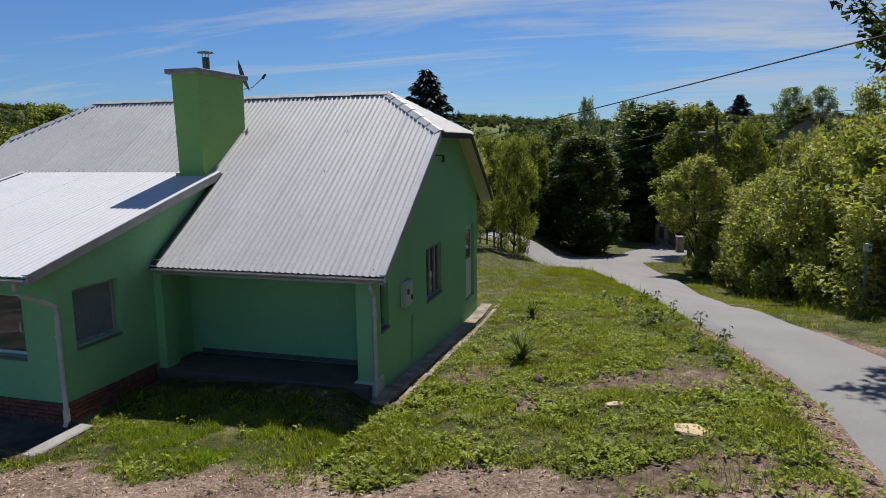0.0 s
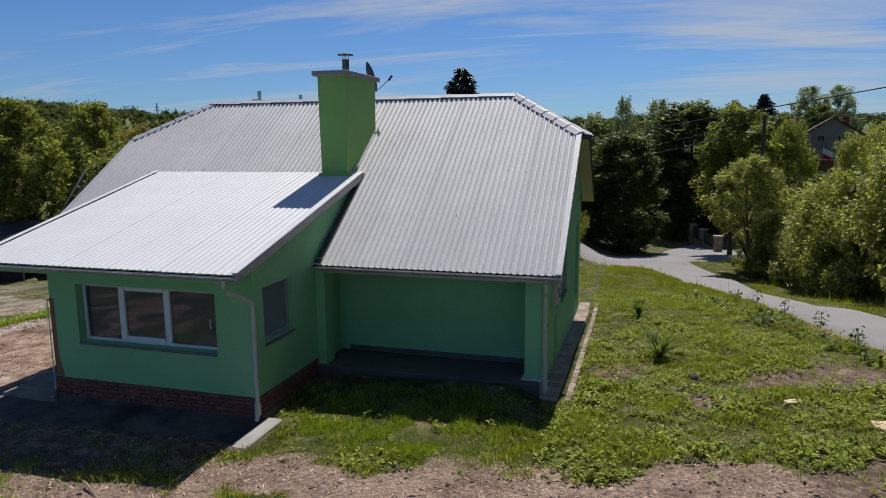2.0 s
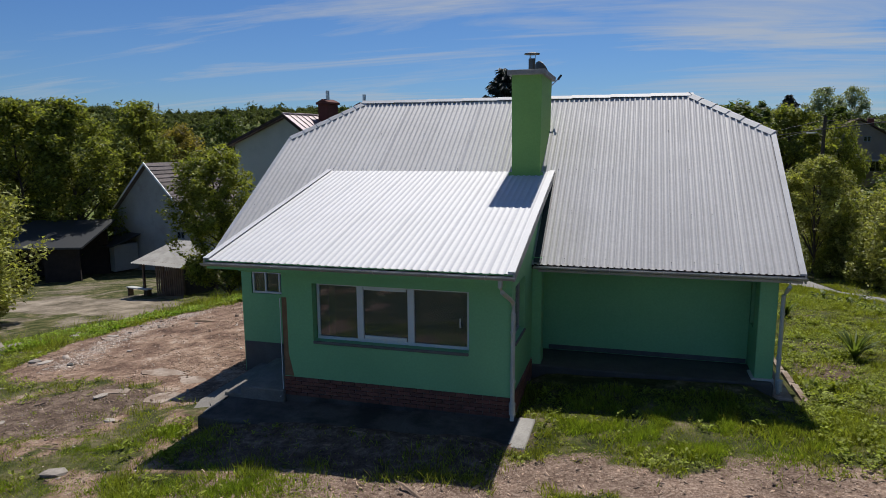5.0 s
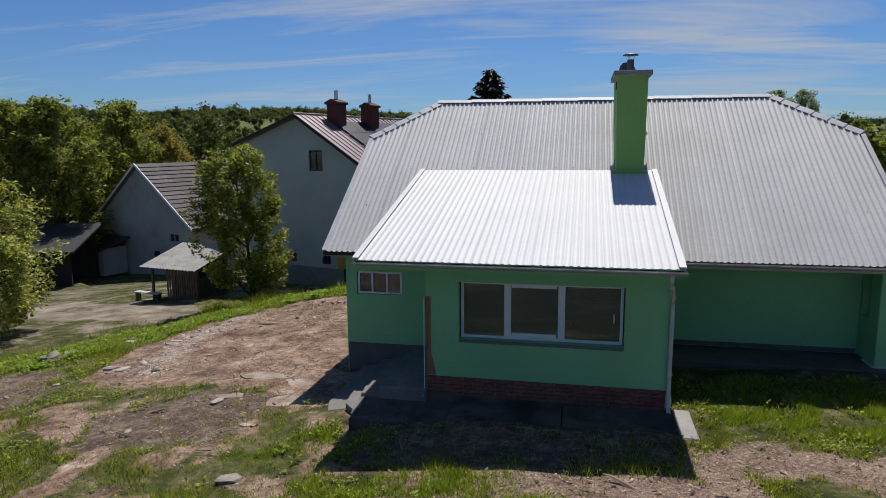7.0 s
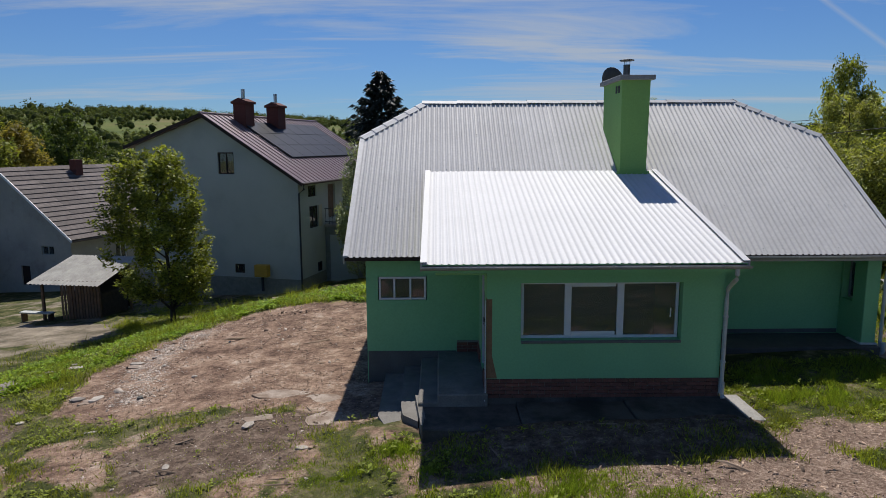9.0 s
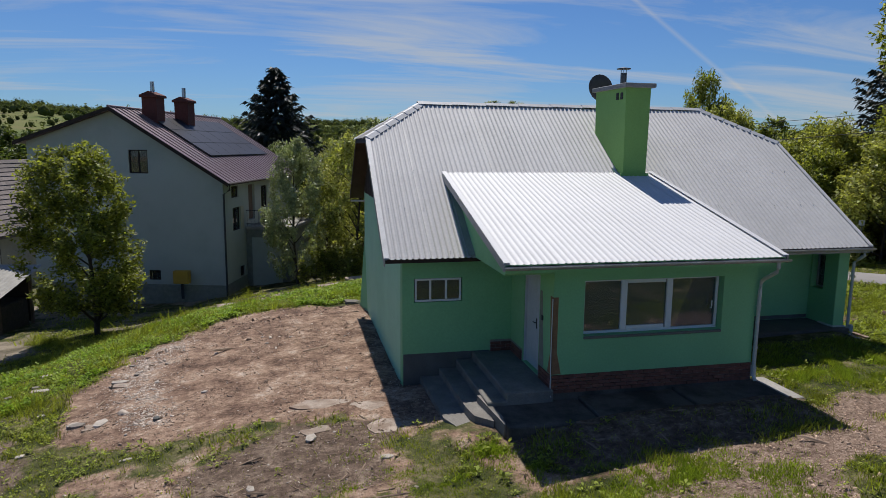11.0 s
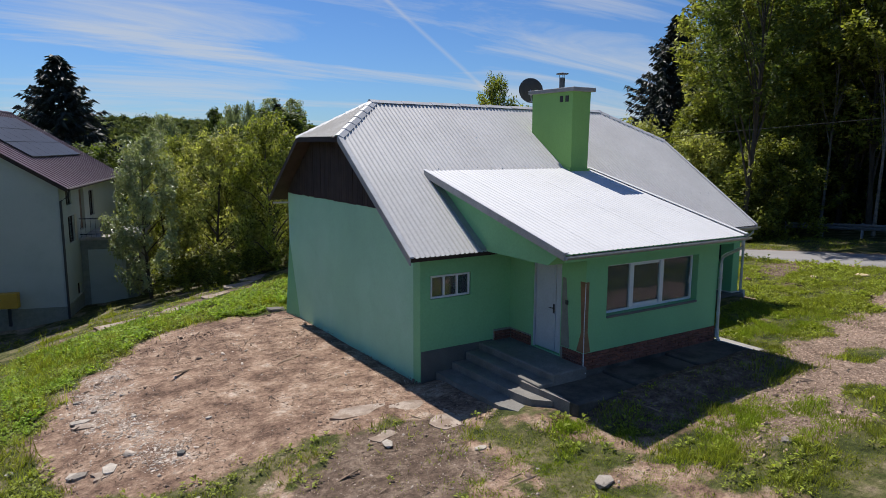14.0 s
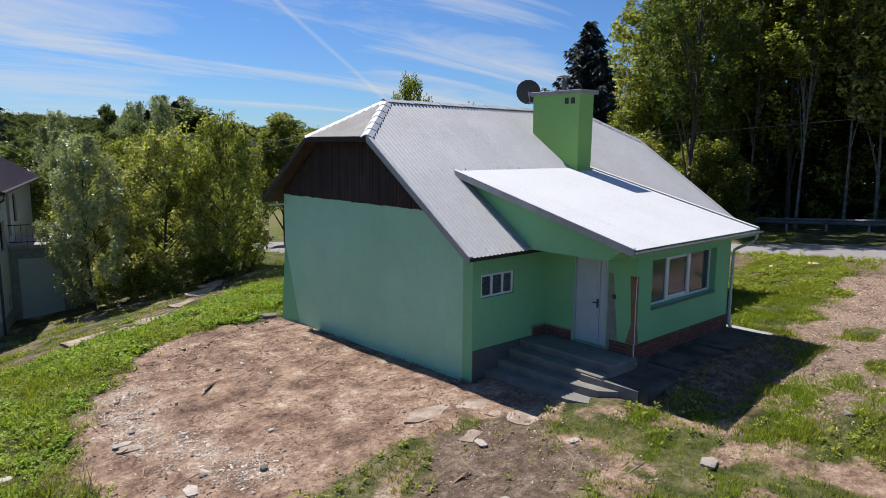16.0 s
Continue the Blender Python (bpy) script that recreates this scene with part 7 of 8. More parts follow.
tube(bm, [(0, 0, 5.0 - lampz), (-0.5, -0.3, 5.25 - lampz), (-0.75, -0.45, 5.25 - lampz)], 0.03, 6)
part("arm", bm, M_STEEL, lp)
part("lamp_head", boxes((-1.25, -0.6, 5.17 - lampz, -0.7, -0.35, 5.30 - lampz), bevel=0.03), M_FLAGWHITE, lp)


def wire(name, a, b, sag, r, label):
    a, b = Vector(a), Vector(b)
    bm = bmesh.new()
    tube(bm, [a.lerp(b, k / 16) - Vector((0, 0, sag * 4 * (k / 16) * (1 - k / 16))) for k in range(17)], r, 5)
    return tagged(part(name, bm, M_CABLE), label, "cable")


wire("overhead_cable", (-4.25, 18.75, 4.72), (12.6, -2.3, 7.28), 0.02, 0.011, "black service cable from the house gable to a pole")
wire("overhead_wire", (5.9, 52.5, 6.2), (-14.0, 62.0, 2.0), 0.3, 0.02, "thin black wire from the lamp pole")
wire("overhead_wire", (5.9, 52.5, 5.6), (-14.0, 61.5, 1.2), 0.3, 0.02, "thin black wire from the lamp pole")
wire("overhead_wire", (5.9, 52.5, 6.1), (24.0, 38.0, 7.5), 0.3, 0.02, "thin black wire from the lamp pole")
wire("overhead_wire", (5.9, 52.5, 5.8), (24.0, 38.0, 7.1), 0.3, 0.02, "thin black wire from the lamp pole")
up = thing("utility_pole", "wooden utility pole beside the lane", "pole", pose(12.7, -2.4, land1(12.7, -2.4)))
bm = bmesh.new()
tube(bm, [(0, 0, -0.5), (0, 0, 7.6)], [0.15, 0.11], 10)
part("shaft", bm, M_BARK, up)
rail = thing("guard_rail", "grey steel guard rail along the wood edge", "rail")
for k in range(13):
    x, yv = 11.6 - 0.03 * k, 19.4 - 2.0 * k
    part("post", boxes((x - 0.05, yv - 0.05, land1(x, yv) - 0.3, x + 0.05, yv + 0.05, land1(x, yv) + 0.75)), M_RAIL, rail)
bm = bmesh.new()
line = [(11.6 - 0.03 * k, 19.4 - 2.0 * k, land1(11.6 - 0.03 * k, 19.4 - 2.0 * k)) for k in range(13)]
prof = [(-0.06, 0.40), (-0.11, 0.48), (-0.06, 0.56), (-0.11, 0.64), (-0.06, 0.72)]
rows_ = [[bm.verts.new((x + dx, yv, z + dz)) for dx, dz in prof] for x, yv, z in line]
for ra, rb in zip(rows_, rows_[1:]):
    for q in range(4):
        bm.faces.new((ra[q], ra[q + 1], rb[q + 1], rb[q]))
bmesh.ops.solidify(bm, geom=bm.faces[:], thickness=0.006)
part("beam", bm, M_RAIL, rail)
sp = thing("marker_post", "small white box on a thin post by the verge", "post", pose(7.15, 23.0, land1(7.15, 23.0)))
part("shaft", boxes((-0.03, -0.03, -0.3, 0.03, 0.03, 1.95)), M_RAIL, sp)
part("box", boxes((-0.11, -0.08, 1.95, 0.11, 0.08, 2.2), bevel=0.015), M_FLAGWHITE, sp)
# pylon on the skyline
py = thing("lattice_pylon", "tiny lattice power pylon on the skyline", "pylon", pose(-509, 620, land1(-509, 620)) @ Matrix.Scale(0.8, 4))
for s in (-1, 1):
    for q in (-1, 1):
        bm = bmesh.new()
        tube(bm, [(2.2 * s, 2.2 * q, 0), (0.5 * s, 0.5 * q, 20), (0.15 * s, 0.15 * q, 27)], 0.28, 4)
        part("leg", bm, M_RAIL, py)
for z, w_ in ((17, 5), (21, 4)):
    part("arm", boxes((-w_, -0.2, z, w_, 0.2, z + 0.5)), M_RAIL, py)

# ---- ground cover: grass, weeds, chips, rubble ----
LANE = [(-27.0, 25.0), (-22.3, 24.3), (-18.6, 24.6), (-15.6, 27.0), (-12.4, 30.2), (-12.6, 32.5), (-16.0, 33.5), (-20.0, 32.5), (-26.0, 30.0)]


def blocked(x, y):
    b = poly_inside(x, y, HOUSE) > 0.02
    b |= poly_inside(x, y, ROADPOLY) > -0.02
    b |= (x > -16.1) & (x < -15.1) & (y > 7.9) & (y < 11.5)
    b |= (x > -4.7) & (x < -3.95) & (y > 11.0) & (y < 20.4)
    b |= (x > -15.2) & (x < -8.9) & (y > 7.62) & (y < 8.95)
    b |= (poly_inside(x, y, LANE) > 0.25 * np.sin(x * 3.1 + y * 2.3)) & (fbm(x * 1.1, y * 1.1, 161, 3) < 0.62)
    b |= (x > -9.4) & (x < -4.5) & (y > 10.55) & (y < 11.5)
    return b


def grow(n, x0, x1, y0, y1, rng, need):
    x, y = rng.uniform(x0, x1, n), rng.uniform(y0, y1, n)
    d, c, k, yd = cover(x, y)
    g = 1 - np.maximum.reduce([d, c, k * 0.9, yd])
    patch = sstep(0.30, 0.52, fbm(x * 0.7, y * 0.7, 101, 4))
    ok = (rng.uniform(0, 1, n) < g * (need + (1 - need) * patch)) & ~blocked(x, y)
    return x[ok], y[ok]


def surf(x, y):
    near_ = sstep(70, 35, np.hypot(x + 12, y - 15))
    return land(x, y) + lumps(x, y) * near_


def blades(name, x, y, h, w, rng, material, label, category="grass"):
    n = len(x)
    z = surf(x, y) - 0.01
    a = rng.uniform(0, 2 * math.pi, n)
    hh = h * rng.uniform(0.45, 1.25, n) * (0.4 + 1.6 * sstep(0.35, 0.8, fbm(x * 1.6, y * 1.6, 111, 4)))
    lx, ly = rng.normal(0, 0.45, n) * hh, rng.normal(0, 0.45, n) * hh
    ww = w * rng.uniform(0.7, 1.3, n)
    p = np.stack([x, y, z], -1)
    s = np.stack([np.cos(a) * ww / 2, np.sin(a) * ww / 2, np.zeros(n)], -1)
    tip = p + np.stack([lx, ly, hh], -1)
    v = np.stack([p - s, p + s, tip], 1).reshape(-1, 3)
    ob = new(name, mesh_arrays(name, v, np.arange(n * 3).reshape(n, 3), material))
    return tagged(ob, label, category, kind="stuff")


def clumpy(x, y, rng, cut=0.46, scale=1.5):
    """Keeps the places that fall in uneven clumps."""
    ok = rng.uniform(0, 1, len(x)) < 0.12 + sstep(cut, cut + 0.14, fbm(x * scale, y * scale, 131, 4))
    return x[ok], y[ok]


rg = np.random.default_rng(201)
xs, ys = zip(grow(280000, -4.2, 4.2, 8.0, 40.0, rg, 0.35), grow(130000, -15.0, -3.0, 3.2, 11.5, rg, 0.15), grow(260000, -30.0, -14.0, 2.5, 31.0, rg, 0.2), grow(90000, 0.8, 10.5, 14.0, 53.0, rg, 0.3), grow(40000, -16.5, 0.0, 20.3, 32.0, rg, 0.4))
bx_, by_ = np.concatenate(xs), np.concatenate(ys)
blades("meadow_grass", bx_, by_, 0.095, 0.018, rg, M_GRASS, "short uneven green meadow grass")
tufts = [(-16.6, 6.6, 0.6), (-17.4, 7.1, 0.5), (-16.1, 5.0, 0.55), (-13.6, 5.3, 0.6), (-12.9, 5.7, 0.5), (-14.9, 6.5, 0.45), (-12.0, 5.0, 0.5), (-15.4, 7.5, 0.2), (-8.2, 8.6, 0.5), (-7.6, 9.7, 0.5), (-6.4, 9.6, 0.6), (-5.4, 9.4, 0.55), (-7.0, 8.6, 0.5), (-5.0, 10.2, 0.4), (-8.5, 9.6, 0.35), (-4.5, 8.8, 0.5), (-5.8, 8.3, 0.5)]
tx = np.concatenate([rg.normal(cx_, s_ * 1.25, int(9000 * s_)) for cx_, cy_, s_ in tufts])
ty = np.concatenate([rg.normal(cy_, s_ * 0.8, int(9000 * s_)) for cx_, cy_, s_ in tufts])
ok = ~blocked(tx, ty) & (rg.uniform(0, 1, len(tx)) < 0.1 + sstep(0.40, 0.55, fbm(tx * 1.7, ty * 1.7, 171, 4)))
blades("lush_grass", tx[ok], ty[ok], 0.07, 0.017, rg, M_LUSHGRASS, "thick bright green grass tufts near the house")
xt, yt = zip(grow(12000, -16.5, 8.0, 20.0, 52.0, rg, 0.1), clumpy(*grow(46000, -31.0, -16.0, 13.0, 32.0, rg, 0.3), rg, 0.5, 1.0))
x, y = np.concatenate(xt), np.concatenate(yt)
blades("tall_grass", x, y, 0.30, 0.022, rg, M_GRASS, "taller grass along the verge and bank")


def weeds(name, x, y, size, leaves, rng, material, label):
    n = len(x)
    z = surf(x, y)
    P = np.repeat(np.stack([x, y, z], -1), leaves, 0)
    m = len(P)
    a = rng.uniform(0, 2 * math.pi, m)
    el = rng.uniform(0.15, 1.1, m)
    L = np.repeat(size * rng.uniform(0.5, 1.4, n) * (0.45 + 1.15 * fbm(x * 0.9, y * 0.9, 141, 3)), leaves) * rng.uniform(0.6, 1.2, m)
    d = np.stack([np.cos(a) * np.cos(el), np.sin(a) * np.cos(el), np.sin(el)], -1)
    s = np.stack([-np.sin(a), np.cos(a), np.zeros(m)], -1)
    st = P + d * (L * 0.25)[:, None] + np.array([0, 0, 1]) * (L * rng.uniform(0, 0.8, m))[:, None]
    mid = st + d * (L * 0.5)[:, None]
    tip = st + d * L[:, None] - np.array([0, 0, 1]) * (L * 0.25)[:, None]
    w = (L * 0.24)[:, None]
    v = np.stack([st, mid + s * w, tip, mid - s * w], 1).reshape(-1, 3)
    ob = new(name, mesh_arrays(name, v, np.arange(m * 4).reshape(m, 4), material))
    return tagged(ob, label, "weeds", kind="stuff")


x1, y1 = clumpy(*grow(36000, -4.2, 4.2, 7.6, 24.0, rg, 0.3), rg, 0.44, 1.9)
x2, y2 = clumpy(*grow(34000, -30.0, -14.0, 3.0, 31.0, rg, 0.2), rg, 0.43, 1.8)
far_ = (y2 > 9.0) | (x2 < -20.0) | (rg.uniform(0, 1, len(x2)) < 0.12)
x2, y2 = x2[far_], y2[far_]
x3, y3 = clumpy(*grow(7000, -15.0, -3.0, 3.5, 11.5, rg, 0.1), rg)
weeds("broadleaf_weeds", np.concatenate([x1, x2, x3]), np.concatenate([y1, y2, y3]), 0.068, 7, rg, M_WEED, "low broad-leaved weeds in uneven clumps among the grass")
u_ = rg.uniform(0, 1, 24000)
off_ = rg.uniform(-2.8, 3.4, 24000)
ex_ = np.interp(u_, [0, 0.45, 1.0], [-29.5, -22.3, -14.6]) - 0.64 * off_
ey_ = np.interp(u_, [0, 0.45, 1.0], [13.2, 20.9, 25.9]) + 0.76 * off_
dd_ = np.maximum.reduce(cover(ex_, ey_)[:3])
dd_ = np.where(blocked(ex_, ey_), 1.0, dd_)
ex_, ey_ = clumpy(ex_[dd_ < 0.3], ey_[dd_ < 0.3], rg, 0.45, 1.3)
weeds("bank_weeds", ex_, ey_, 0.095, 8, rg, M_LUSH, "lush bright green weeds along the top of the bank")
cl = [(-1.3, 11.2, 0.5), (0.9, 11.6, 0.6), (1.9, 12.5, 0.6), (-0.4, 9.2, 0.5), (-2.6, 14.6, 0.35), (1.4, 17.2, 0.5), (0.2, 20.4, 0.5), (-15.6, 7.7, 0.25), (-3.8, 11.5, 0.3), (0.3, 14.2, 0.5), (-1.9, 9.3, 0.5), (1.6, 10.0, 0.6), (2.6, 13.0, 0.4), (2.3, 9.2, 0.6)]
wx_ = np.concatenate([rg.normal(cx_, s_, int(90 * s_)) for cx_, cy_, s_ in cl])
wy_ = np.concatenate([rg.normal(cy_, s_, int(90 * s_)) for cx_, cy_, s_ in cl])
ok = ~blocked(wx_, wy_)
weeds("nettle_clumps", wx_[ok], wy_[ok], 0.10, 10, rg, M_WEED, "taller nettle and weed clumps")
# dark seed stalks at the lane's edge
u_ = rg.uniform(0, 1, 130)
wx_ = np.interp(u_, [0, 1], [2.55, -0.2]) + rg.normal(-0.35, 0.22, 130)
wy_ = np.interp(u_, [0, 1], [14.5, 23.5])
weeds("thistle_clumps", wx_, wy_, 0.15, 9, rg, M_LEAFDARK, "dark thistles and dock along the edge of the lane")


def sapling(x, y, h, seed):
    r = random.Random(seed)
    z = float(surf(np.array([x]), np.array([y]))[0])
    t = thing("sapling", "thin young sapling growing at the lawn's edge", "sapling", pose(x, y, z), "saplings")
    bm = bmesh.new()
    tube(bm, [(0, 0, -0.05), (0.03 * r.uniform(-1, 1), 0.03, h * 0.5), (0.08 * r.uniform(-1, 1), 0.02, h)], [0.010, 0.007, 0.003], 5)
    part("stem", bm, M_BARK, t)
    rng = np.random.default_rng(seed)
    pts = np.stack([rng.normal(0, 0.10, 34), rng.normal(0, 0.10, 34), h * rng.uniform(0.35, 1.05, 34)], -1)
    v, f = leaf_tris(pts, 0.11, rng, 0.3, 0.6)
    part_mesh("leaves", mesh_arrays("leaves", v, f, M_LEAFDARK), t)


for k, (x, y, h) in enumerate([(1.35, 19.6, 0.55), (0.95, 21.6, 0.6), (1.9, 18.0, 0.5), (0.55, 23.2, 0.45), (2.3, 16.4, 0.4)]):
    sapling(x, y, h, 300 + k)


def sword_clump(x, y, h, n, seed):
    r = random.Random(seed)
    z = float(surf(np.array([x]), np.array([y]))[0])
    t = thing("yucca", "dark green sword-leaved clump on the lawn", "plant", pose(x, y, z))
    for k in range(n):
        a, out = r.uniform(0, 6.283), r.uniform(0.25, 0.95)
        L = h * r.uniform(0.7, 1.15)
        c, s_ = math.cos(a), math.sin(a)
        bm = bmesh.new()
        rows = []
        for f, w in ((0.0, 0.018), (0.4, 0.024), (0.75, 0.016), (1.0, 0.002)):
            rr_ = L * out * f * (0.6 + 0.4 * f)
            zz = L * f * (1.0 - 0.45 * out * f)
            rows.append([bm.verts.new((c * rr_ - s_ * w * q, s_ * rr_ + c * w * q, zz - 0.006 * abs(q))) for q in (-1, 1)])
        for ra, rb in zip(rows, rows[1:]):
            bm.faces.new((ra[0], ra[1], rb[1], rb[0]))
        part("leaf", bm, M_LEAFDARK, t)


sword_clump(-2.25, 14.6, 0.85, 60, 5)
sword_clump(-2.7, 19.6, 0.6, 40, 6)


def flakes(name, n, x0, x1, y0, y1, rng, share, size, thick, material, label, category, slim=1.0):
    x, y = rng.uniform(x0, x1, n), rng.uniform(y0, y1, n)
    w = share(x, y)
    ok = (rng.uniform(0, 1, n) < w) & ~blocked(x, y)
    x, y = x[ok], y[ok]
    n = len(x)
    s = size * rng.lognormal(0, 0.5, n)
    z = surf(x, y) + s * thick * 0.15
    a = rng.uniform(0, 2 * math.pi, n)
    base = np.array([(-1, -0.5, -1), (1, -0.6, -1), (0.9, 0.6, -1), (-0.8, 0.5, -1), (-0.8, -0.4, 1), (0.8, -0.5, 1), (0.7, 0.5, 1), (-0.6, 0.4, 1)], float) * np.array([1.0, slim, 1.0])
    v = base[None] * np.array([0.5, 0.5, 0.5 * thick]) * s[:, None, None] * rng.uniform(0.7, 1.3, (n, 8, 3))
    tilt = rng.normal(0, 0.3, (n, 2))
    v[..., 2] += v[..., 0] * tilt[:, :1] + v[..., 1] * tilt[:, 1:]
    c, si = np.cos(a)[:, None], np.sin(a)[:, None]
    v = np.stack([v[..., 0] * c - v[..., 1] * si, v[..., 0] * si + v[..., 1] * c, v[..., 2]], -1) + np.stack([x, y, z], -1)[:, None]
    q = np.array([(4, 5, 6, 7), (0, 1, 5, 4), (1, 2, 6, 5), (2, 3, 7, 6), (3, 0, 4, 7)])
    f = q[None] + (np.arange(n) * 8)[:, None, None]
    ob = new(name, mesh_arrays(name, v.reshape(-1, 3), f.reshape(-1, 4), material))
    return tagged(ob, label, category, kind="stuff")


flakes("wood_chips", 60000, -15, 5, 2.5, 16.0, rg, lambda x, y: cover(x, y)[1] * 0.9, 0.036, 0.25, M_CHIPS, "scattered reddish wood chips and gravel", "wood chips", 0.45)
flakes("soil_clods", 42000, -25, -14.5, 5.0, 21.0, rg, lambda x, y: cover(x, y)[0] * 0.75 * sstep(0.36, 0.6, fbm(x * 1.2, y * 1.2, 151, 4)) + 0.25 * cover(x, y)[2], 0.024, 0.4, M_CLOD, "crumbled brown soil clods", "soil clods", 0.8)
flakes("pebbles", 9000, -28, -14.5, 5.0, 21.0, rg, lambda x, y: np.maximum(cover(x, y)[0] * 0.5, cover(x, y)[2] * 0.6), 0.022, 0.35, M_RUBBLE, "small pale stones scattered on the bare soil", "pebbles")
flakes("dry_twigs", 2600, -25, -5, 3.5, 20.0, rg, lambda x, y: np.maximum.reduce([cover(x, y)[0] * 0.25, cover(x, y)[2] * 0.9, cover(x, y)[1] * 0.2]), 0.22, 0.05, M_TWIG, "dry twigs and straw lying on the soil", "twigs", 0.09)


def along(x, y, pts, wide):
    """Share that falls off to both sides of a line."""
    d = np.full(x.shape, 9.0)
    for (x0, y0), (x1, y1) in zip(pts, pts[1:]):
        t = np.clip(((x - x0) * (x1 - x0) + (y - y0) * (y1 - y0)) / ((x1 - x0) ** 2 + (y1 - y0) ** 2), 0, 1)
        d = np.minimum(d, np.hypot(x - x0 - t * (x1 - x0), y - y0 - t * (y1 - y0)))
    return np.exp(-(d / wide) ** 2)


flakes("plaster_dust", 52000, -24.5, -20.5, 10.5, 18.5, rg, lambda x, y: np.maximum(0.8 * along(x, y, [(-22.4, 13.0), (-21.9, 11.3)], 0.42), 0.75 * along(x, y, [(-22.5, 17.4), (-22.95, 15.0), (-22.5, 13.0)], 0.50)) * sstep(0.3, 0.6, fbm(x * 2.2, y * 2.2, 181, 3)), 0.028, 0.10, M_DUSTPALE, "pale crumbled plaster spread over the soil", "plaster crumbs")
flakes("rubble_heap", 17000, -24.5, -20.5, 10.5, 18.5, rg, lambda x, y: np.maximum(along(x, y, [(-22.5, 13.2), (-22.0, 11.3)], 0.36), 0.4 * along(x, y, [(-22.4, 17.2), (-22.9, 15.0), (-22.6, 13.2)], 0.55)), 0.030, 0.28, M_RUBBLE, "broken plaster and brick rubble in a low pale streak", "rubble")
flakes("dark_soil_ridge", 5000, -23.5, -15.5, 16.5, 21.5, rg, lambda x, y: along(x, y, [(-21.6, 18.6), (-19.9, 19.0), (-17.0, 20.4)], 0.30), 0.030, 0.5, M_DARKCLOD, "ridge of dark turned soil along the bank", "soil clods", 0.8)
flakes("dug_soil", 2600, -2.2, 1.2, 12.0, 15.4, rg, lambda x, y: np.exp(-((x + 0.7) ** 2 / 0.35 + (y - 13.5) ** 2 / 0.12)) + 0.7 * np.exp(-((x + 0.75) ** 2 / 0.12 + (y - 14.9) ** 2 / 0.05)), 0.05, 0.6, M_DARKCLOD, "dark dug-over soil patch in the lawn", "soil clods", 0.8)
flakes("rubble_heap", 260, -27.8, -24.8, 11.8, 15.0, rg, lambda x, y: np.exp(-((x + 26.6) ** 2 / 0.5 + (y - 13.4) ** 2 / 0.2)), 0.16, 0.5, M_STONE, "heap of brownish broken stones", "rubble")


def stone(name, label, x, y, sx, sy, sz, seed, category="stone", material=None, rz=0.0):
    bm = bmesh.new()
    bmesh.ops.create_icosphere(bm, subdivisions=1, radius=1.0)
    for v in bm.verts:
        k = 1 + 0.35 * noise.noise(v.co * 1.7 + Vector((seed, 0, 0)))
        v.co = Vector((max(min(v.co.x * k, 0.85), -0.85) * sx, max(min(v.co.y * k, 0.85), -0.85) * sy, max(min(v.co.z * k, 0.6), -0.7) * sz))
    ob = part(name, bm, material or M_STONE)
    z = float(surf(np.array([x]), np.array([y]))[0])
    ob.matrix_basis = pose(x, y, z + sz * 0.25, 0, 0, rz)
    return tagged(ob, label, category)


for k, (x, y, sx, sy, sz, rz) in enumerate([(-16.45, 5.66, 0.20, 0.14, 0.08, 20), (-23.5, 11.75, 0.20, 0.12, 0.07, 30), (-25.7, 16.4, 0.17, 0.11, 0.12, 0), (-26.0, 14.8, 0.14, 0.11, 0.10, 50), (-25.6, 15.4, 0.12, 0.1, 0.08, 10), (-20.6, 6.0, 0.14, 0.10, 0.06, 90), (-13.2, 4.6, 0.14, 0.1, 0.06, 40), (-26.9, 13.3, 0.30, 0.22, 0.20, 40), (-26.3, 13.5, 0.28, 0.22, 0.22, 110), (-26.6, 13.8, 0.26, 0.2, 0.16, 70), (-23.3, 15.8, 0.1, 0.08, 0.06, 0), (-23.0, 14.9, 0.09, 0.07, 0.06, 0)]):
    stone("stone", "pale broken stone lying on the ground", x, y, sx, sy, sz, k * 3.1, rz=rz)
for k, (x, y, sx, sy, sz, rz) in enumerate([(-25.6, 16.3, 0.22, 0.13, 0.14, 30), (-25.3, 15.0, 0.26, 0.13, 0.05, 10), (-23.6, 11.8, 0.16, 0.10, 0.06, 50), (-23.3, 14.5, 0.26, 0.14, 0.05, 5), (-23.0, 11.65, 0.26, 0.15, 0.05, 80), (-21.95, 9.4, 0.18, 0.05, 0.04, 25), (-16.4, 5.7, 0.24, 0.16, 0.08, 15), (-18.6, 9.0, 0.20, 0.12, 0.04, 70), (-17.3, 7.85, 0.15, 0.09, 0.04, 0), (-24.2, 10.6, 0.12, 0.08, 0.05, 40), (-19.6, 7.4, 0.13, 0.08, 0.04, 110), (-24.6, 12.9, 0.11, 0.08, 0.05, 65), (-21.0, 12.6, 0.09, 0.06, 0.04, 20), (-22.3, 13.9, 0.10, 0.07, 0.04, 95)]):
    stone("plaster_lump", "whitish broken plaster lump on the soil", x, y, sx, sy, sz, 60 + k * 2.3, "rubble", M_PALELUMP, rz)
stone("soil_lump", "dark lump of earth on the bare soil", -21.8, 11.3, 0.1, 0.09, 0.09, 40.0, material=M_DARKPLASTER)


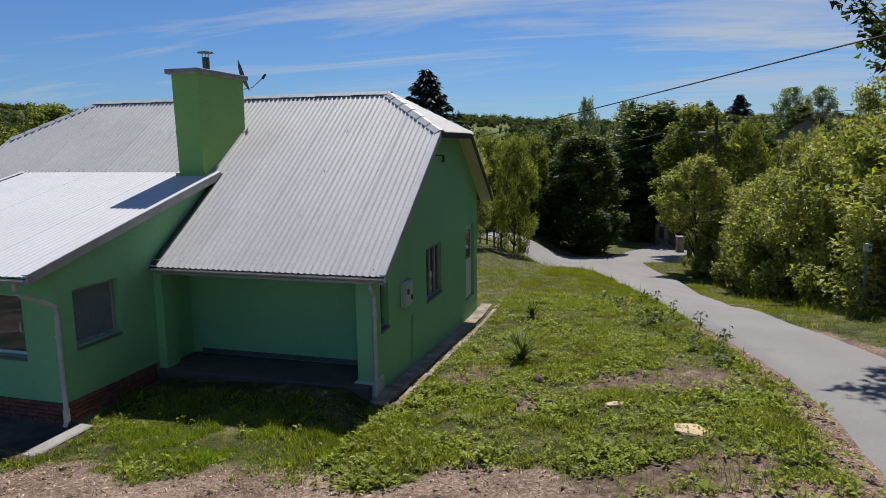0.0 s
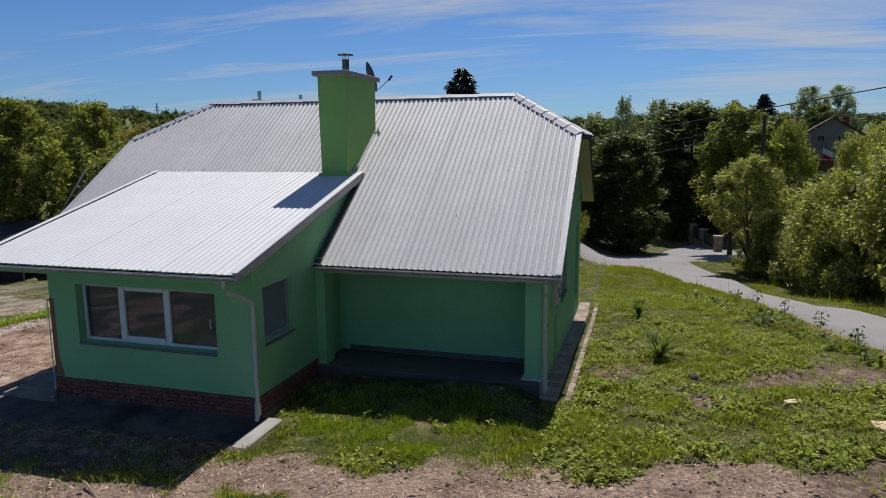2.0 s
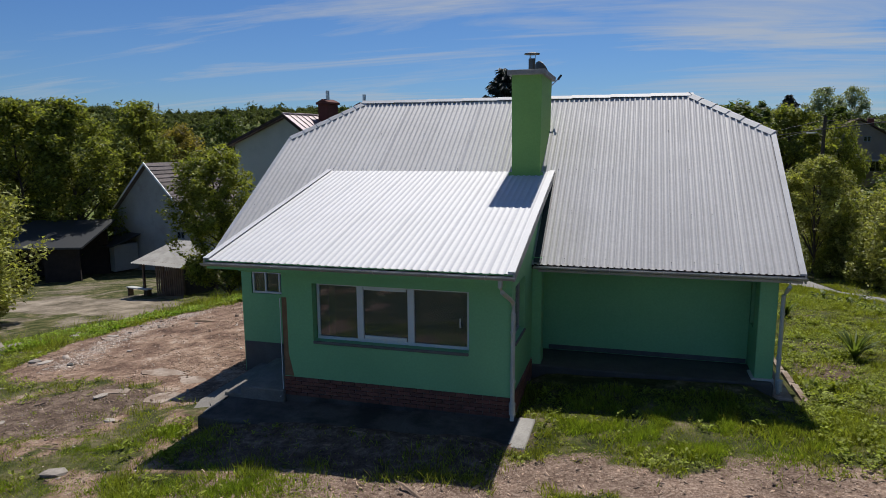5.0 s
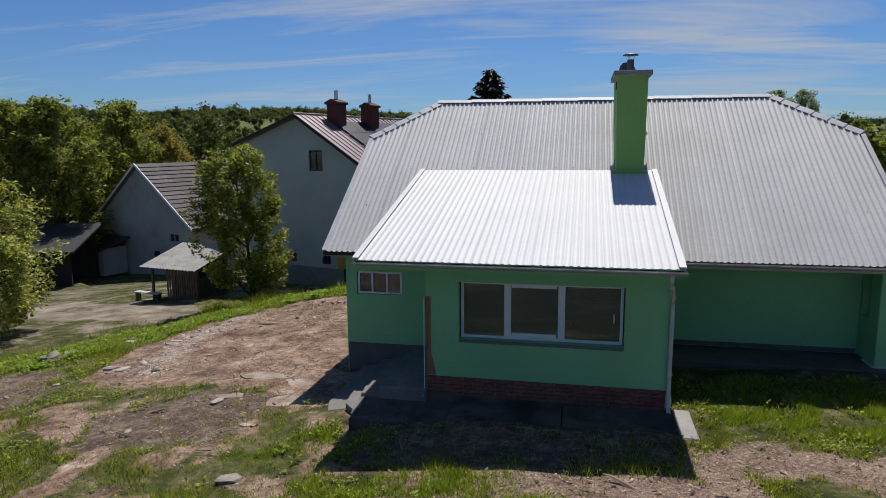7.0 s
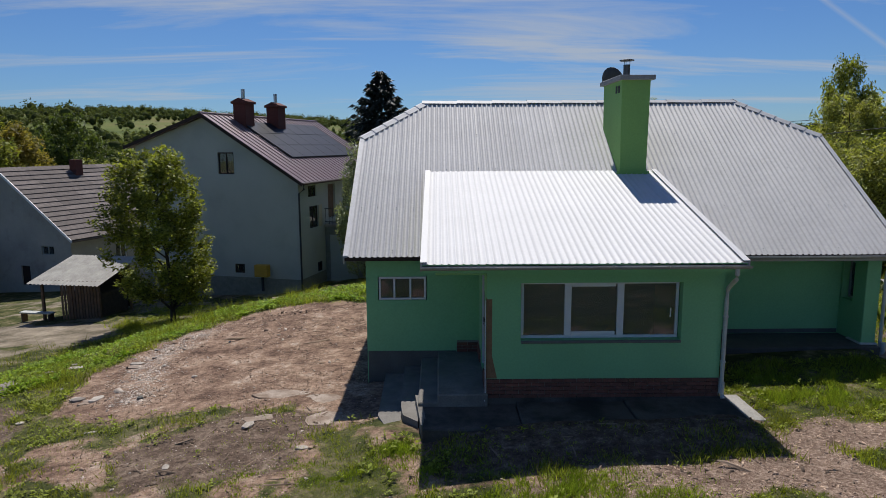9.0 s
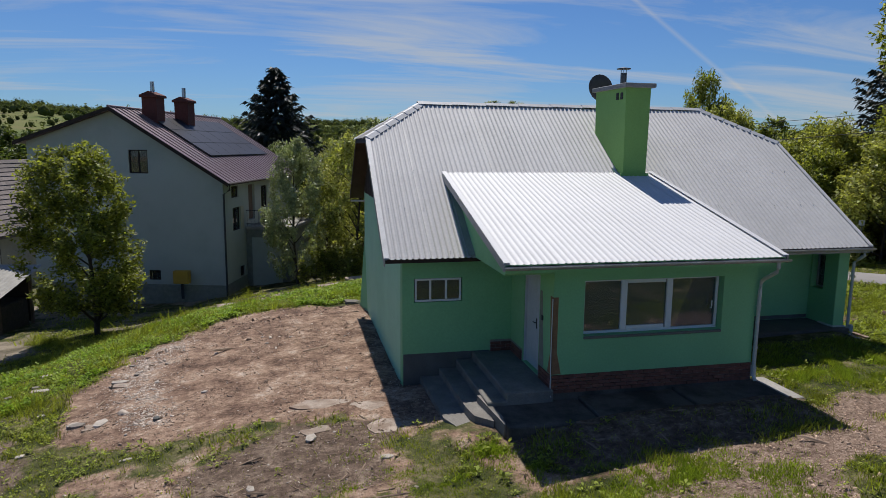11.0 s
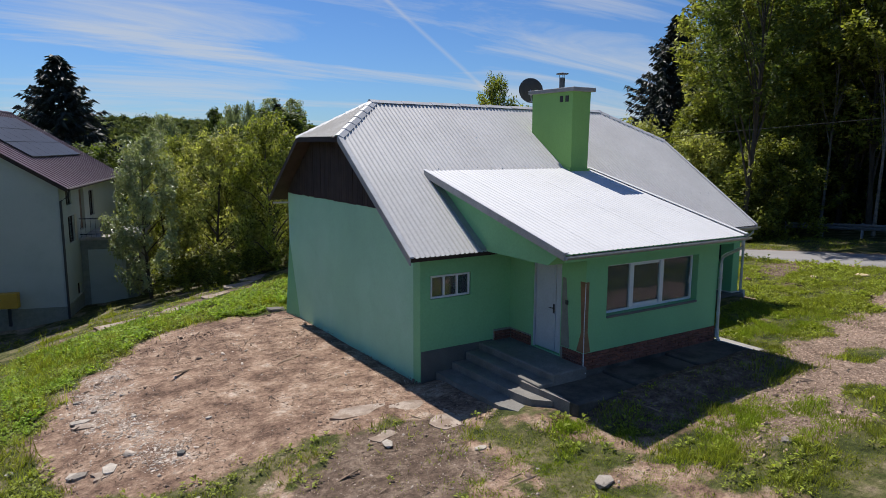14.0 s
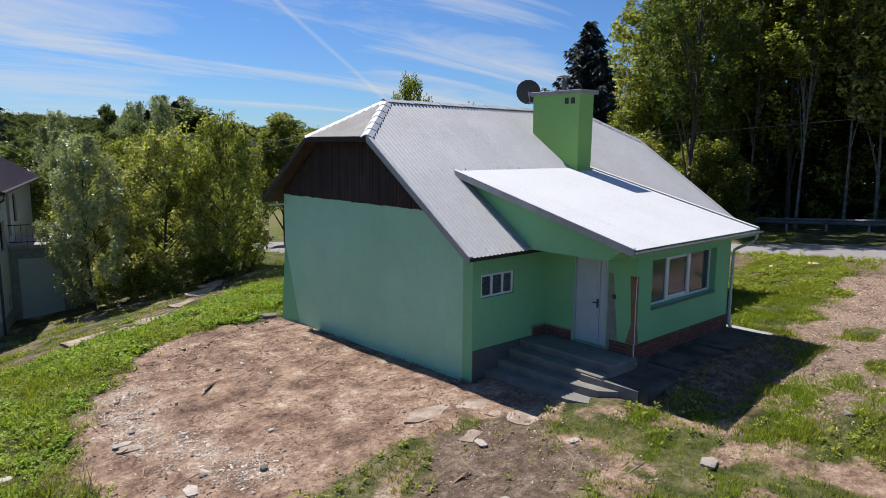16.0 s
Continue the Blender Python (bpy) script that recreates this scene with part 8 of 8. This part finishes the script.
def flat_slab(name, label, x, y, sx, sy, thick, turn, group):
    z = float(surf(np.array([x]), np.array([y]))[0])
    bm = bmesh.new()
    outline = []
    for q in range(11):
        a = 2 * math.pi * q / 11
        r = 1.0 + random.uniform(-0.30, 0.18)
        outline.append((max(min(math.cos(a) * 1.25, 1), -1) * r * sx, max(min(math.sin(a) * 1.25, 1), -1) * r * sy, -0.08))
    prism(bm, outline, (0, 0, 0.08 + thick))
    ob = part(name, bm, M_OLDSLAB)
    ob.matrix_basis = pose(x, y, z, random.uniform(-1.5, 1.5), random.uniform(-1.5, 1.5), turn)
    return tagged(ob, label, "paving slab", group=group)


for x, y, sx, sy, th, rz in [(-18.2, 10.75, 0.75, 0.30, 0.012, -8), (-17.2, 10.4, 0.55, 0.30, 0.012, 5), (-18.5, 9.35, 0.30, 0.15, 0.012, 20), (-17.0, 9.3, 0.5, 0.32, 0.012, 10), (-23.15, 14.2, 0.34, 0.16, 0.006, -10), (-23.0, 11.55, 0.36, 0.15, 0.006, 12), (-25.35, 15.1, 0.30, 0.15, 0.008, 0)]:
    flat_slab("paving_slab", "sunken broken concrete slab in the soil", x, y, sx, sy, th, rz, "sunken slabs")
for x, y, sx, sy, rz in [(-21.3, 25.2, 0.9, 0.45, 24), (-20.5, 24.3, 0.7, 0.35, 35), (-19.3, 25.0, 0.9, 0.4, 20), (-18.3, 24.0, 0.8, 0.4, 40), (-17.2, 27.2, 0.9, 0.4, 30), (-15.4, 29.3, 1.1, 0.5, 25), (-14.4, 30.6, 1.0, 0.5, 30)]:
    flat_slab("path_slab", "pale worn slab of the sunken garden path", x, y, sx, sy, 0.012, rz, "path slabs")
stump = stone("tree_stump", "freshly cut pale tree stump in the grass", 1.08, 10.3, 0.34, 0.28, 0.07, 5.0, "stump", M_STUMP)
stone("cut_log", "pale broken wood piece in the weeds", -0.1, 11.4, 0.22, 0.12, 0.08, 9.0, "log", M_STUMP, 30)
stone("stone", "flat pale stone in the grass", -2.5, 10.6, 0.28, 0.12, 0.05, 15.0, rz=10)
stone("step_stone", "grey concrete block at the back corner", -16.9, 20.7, 0.35, 0.3, 0.15, 21.0)
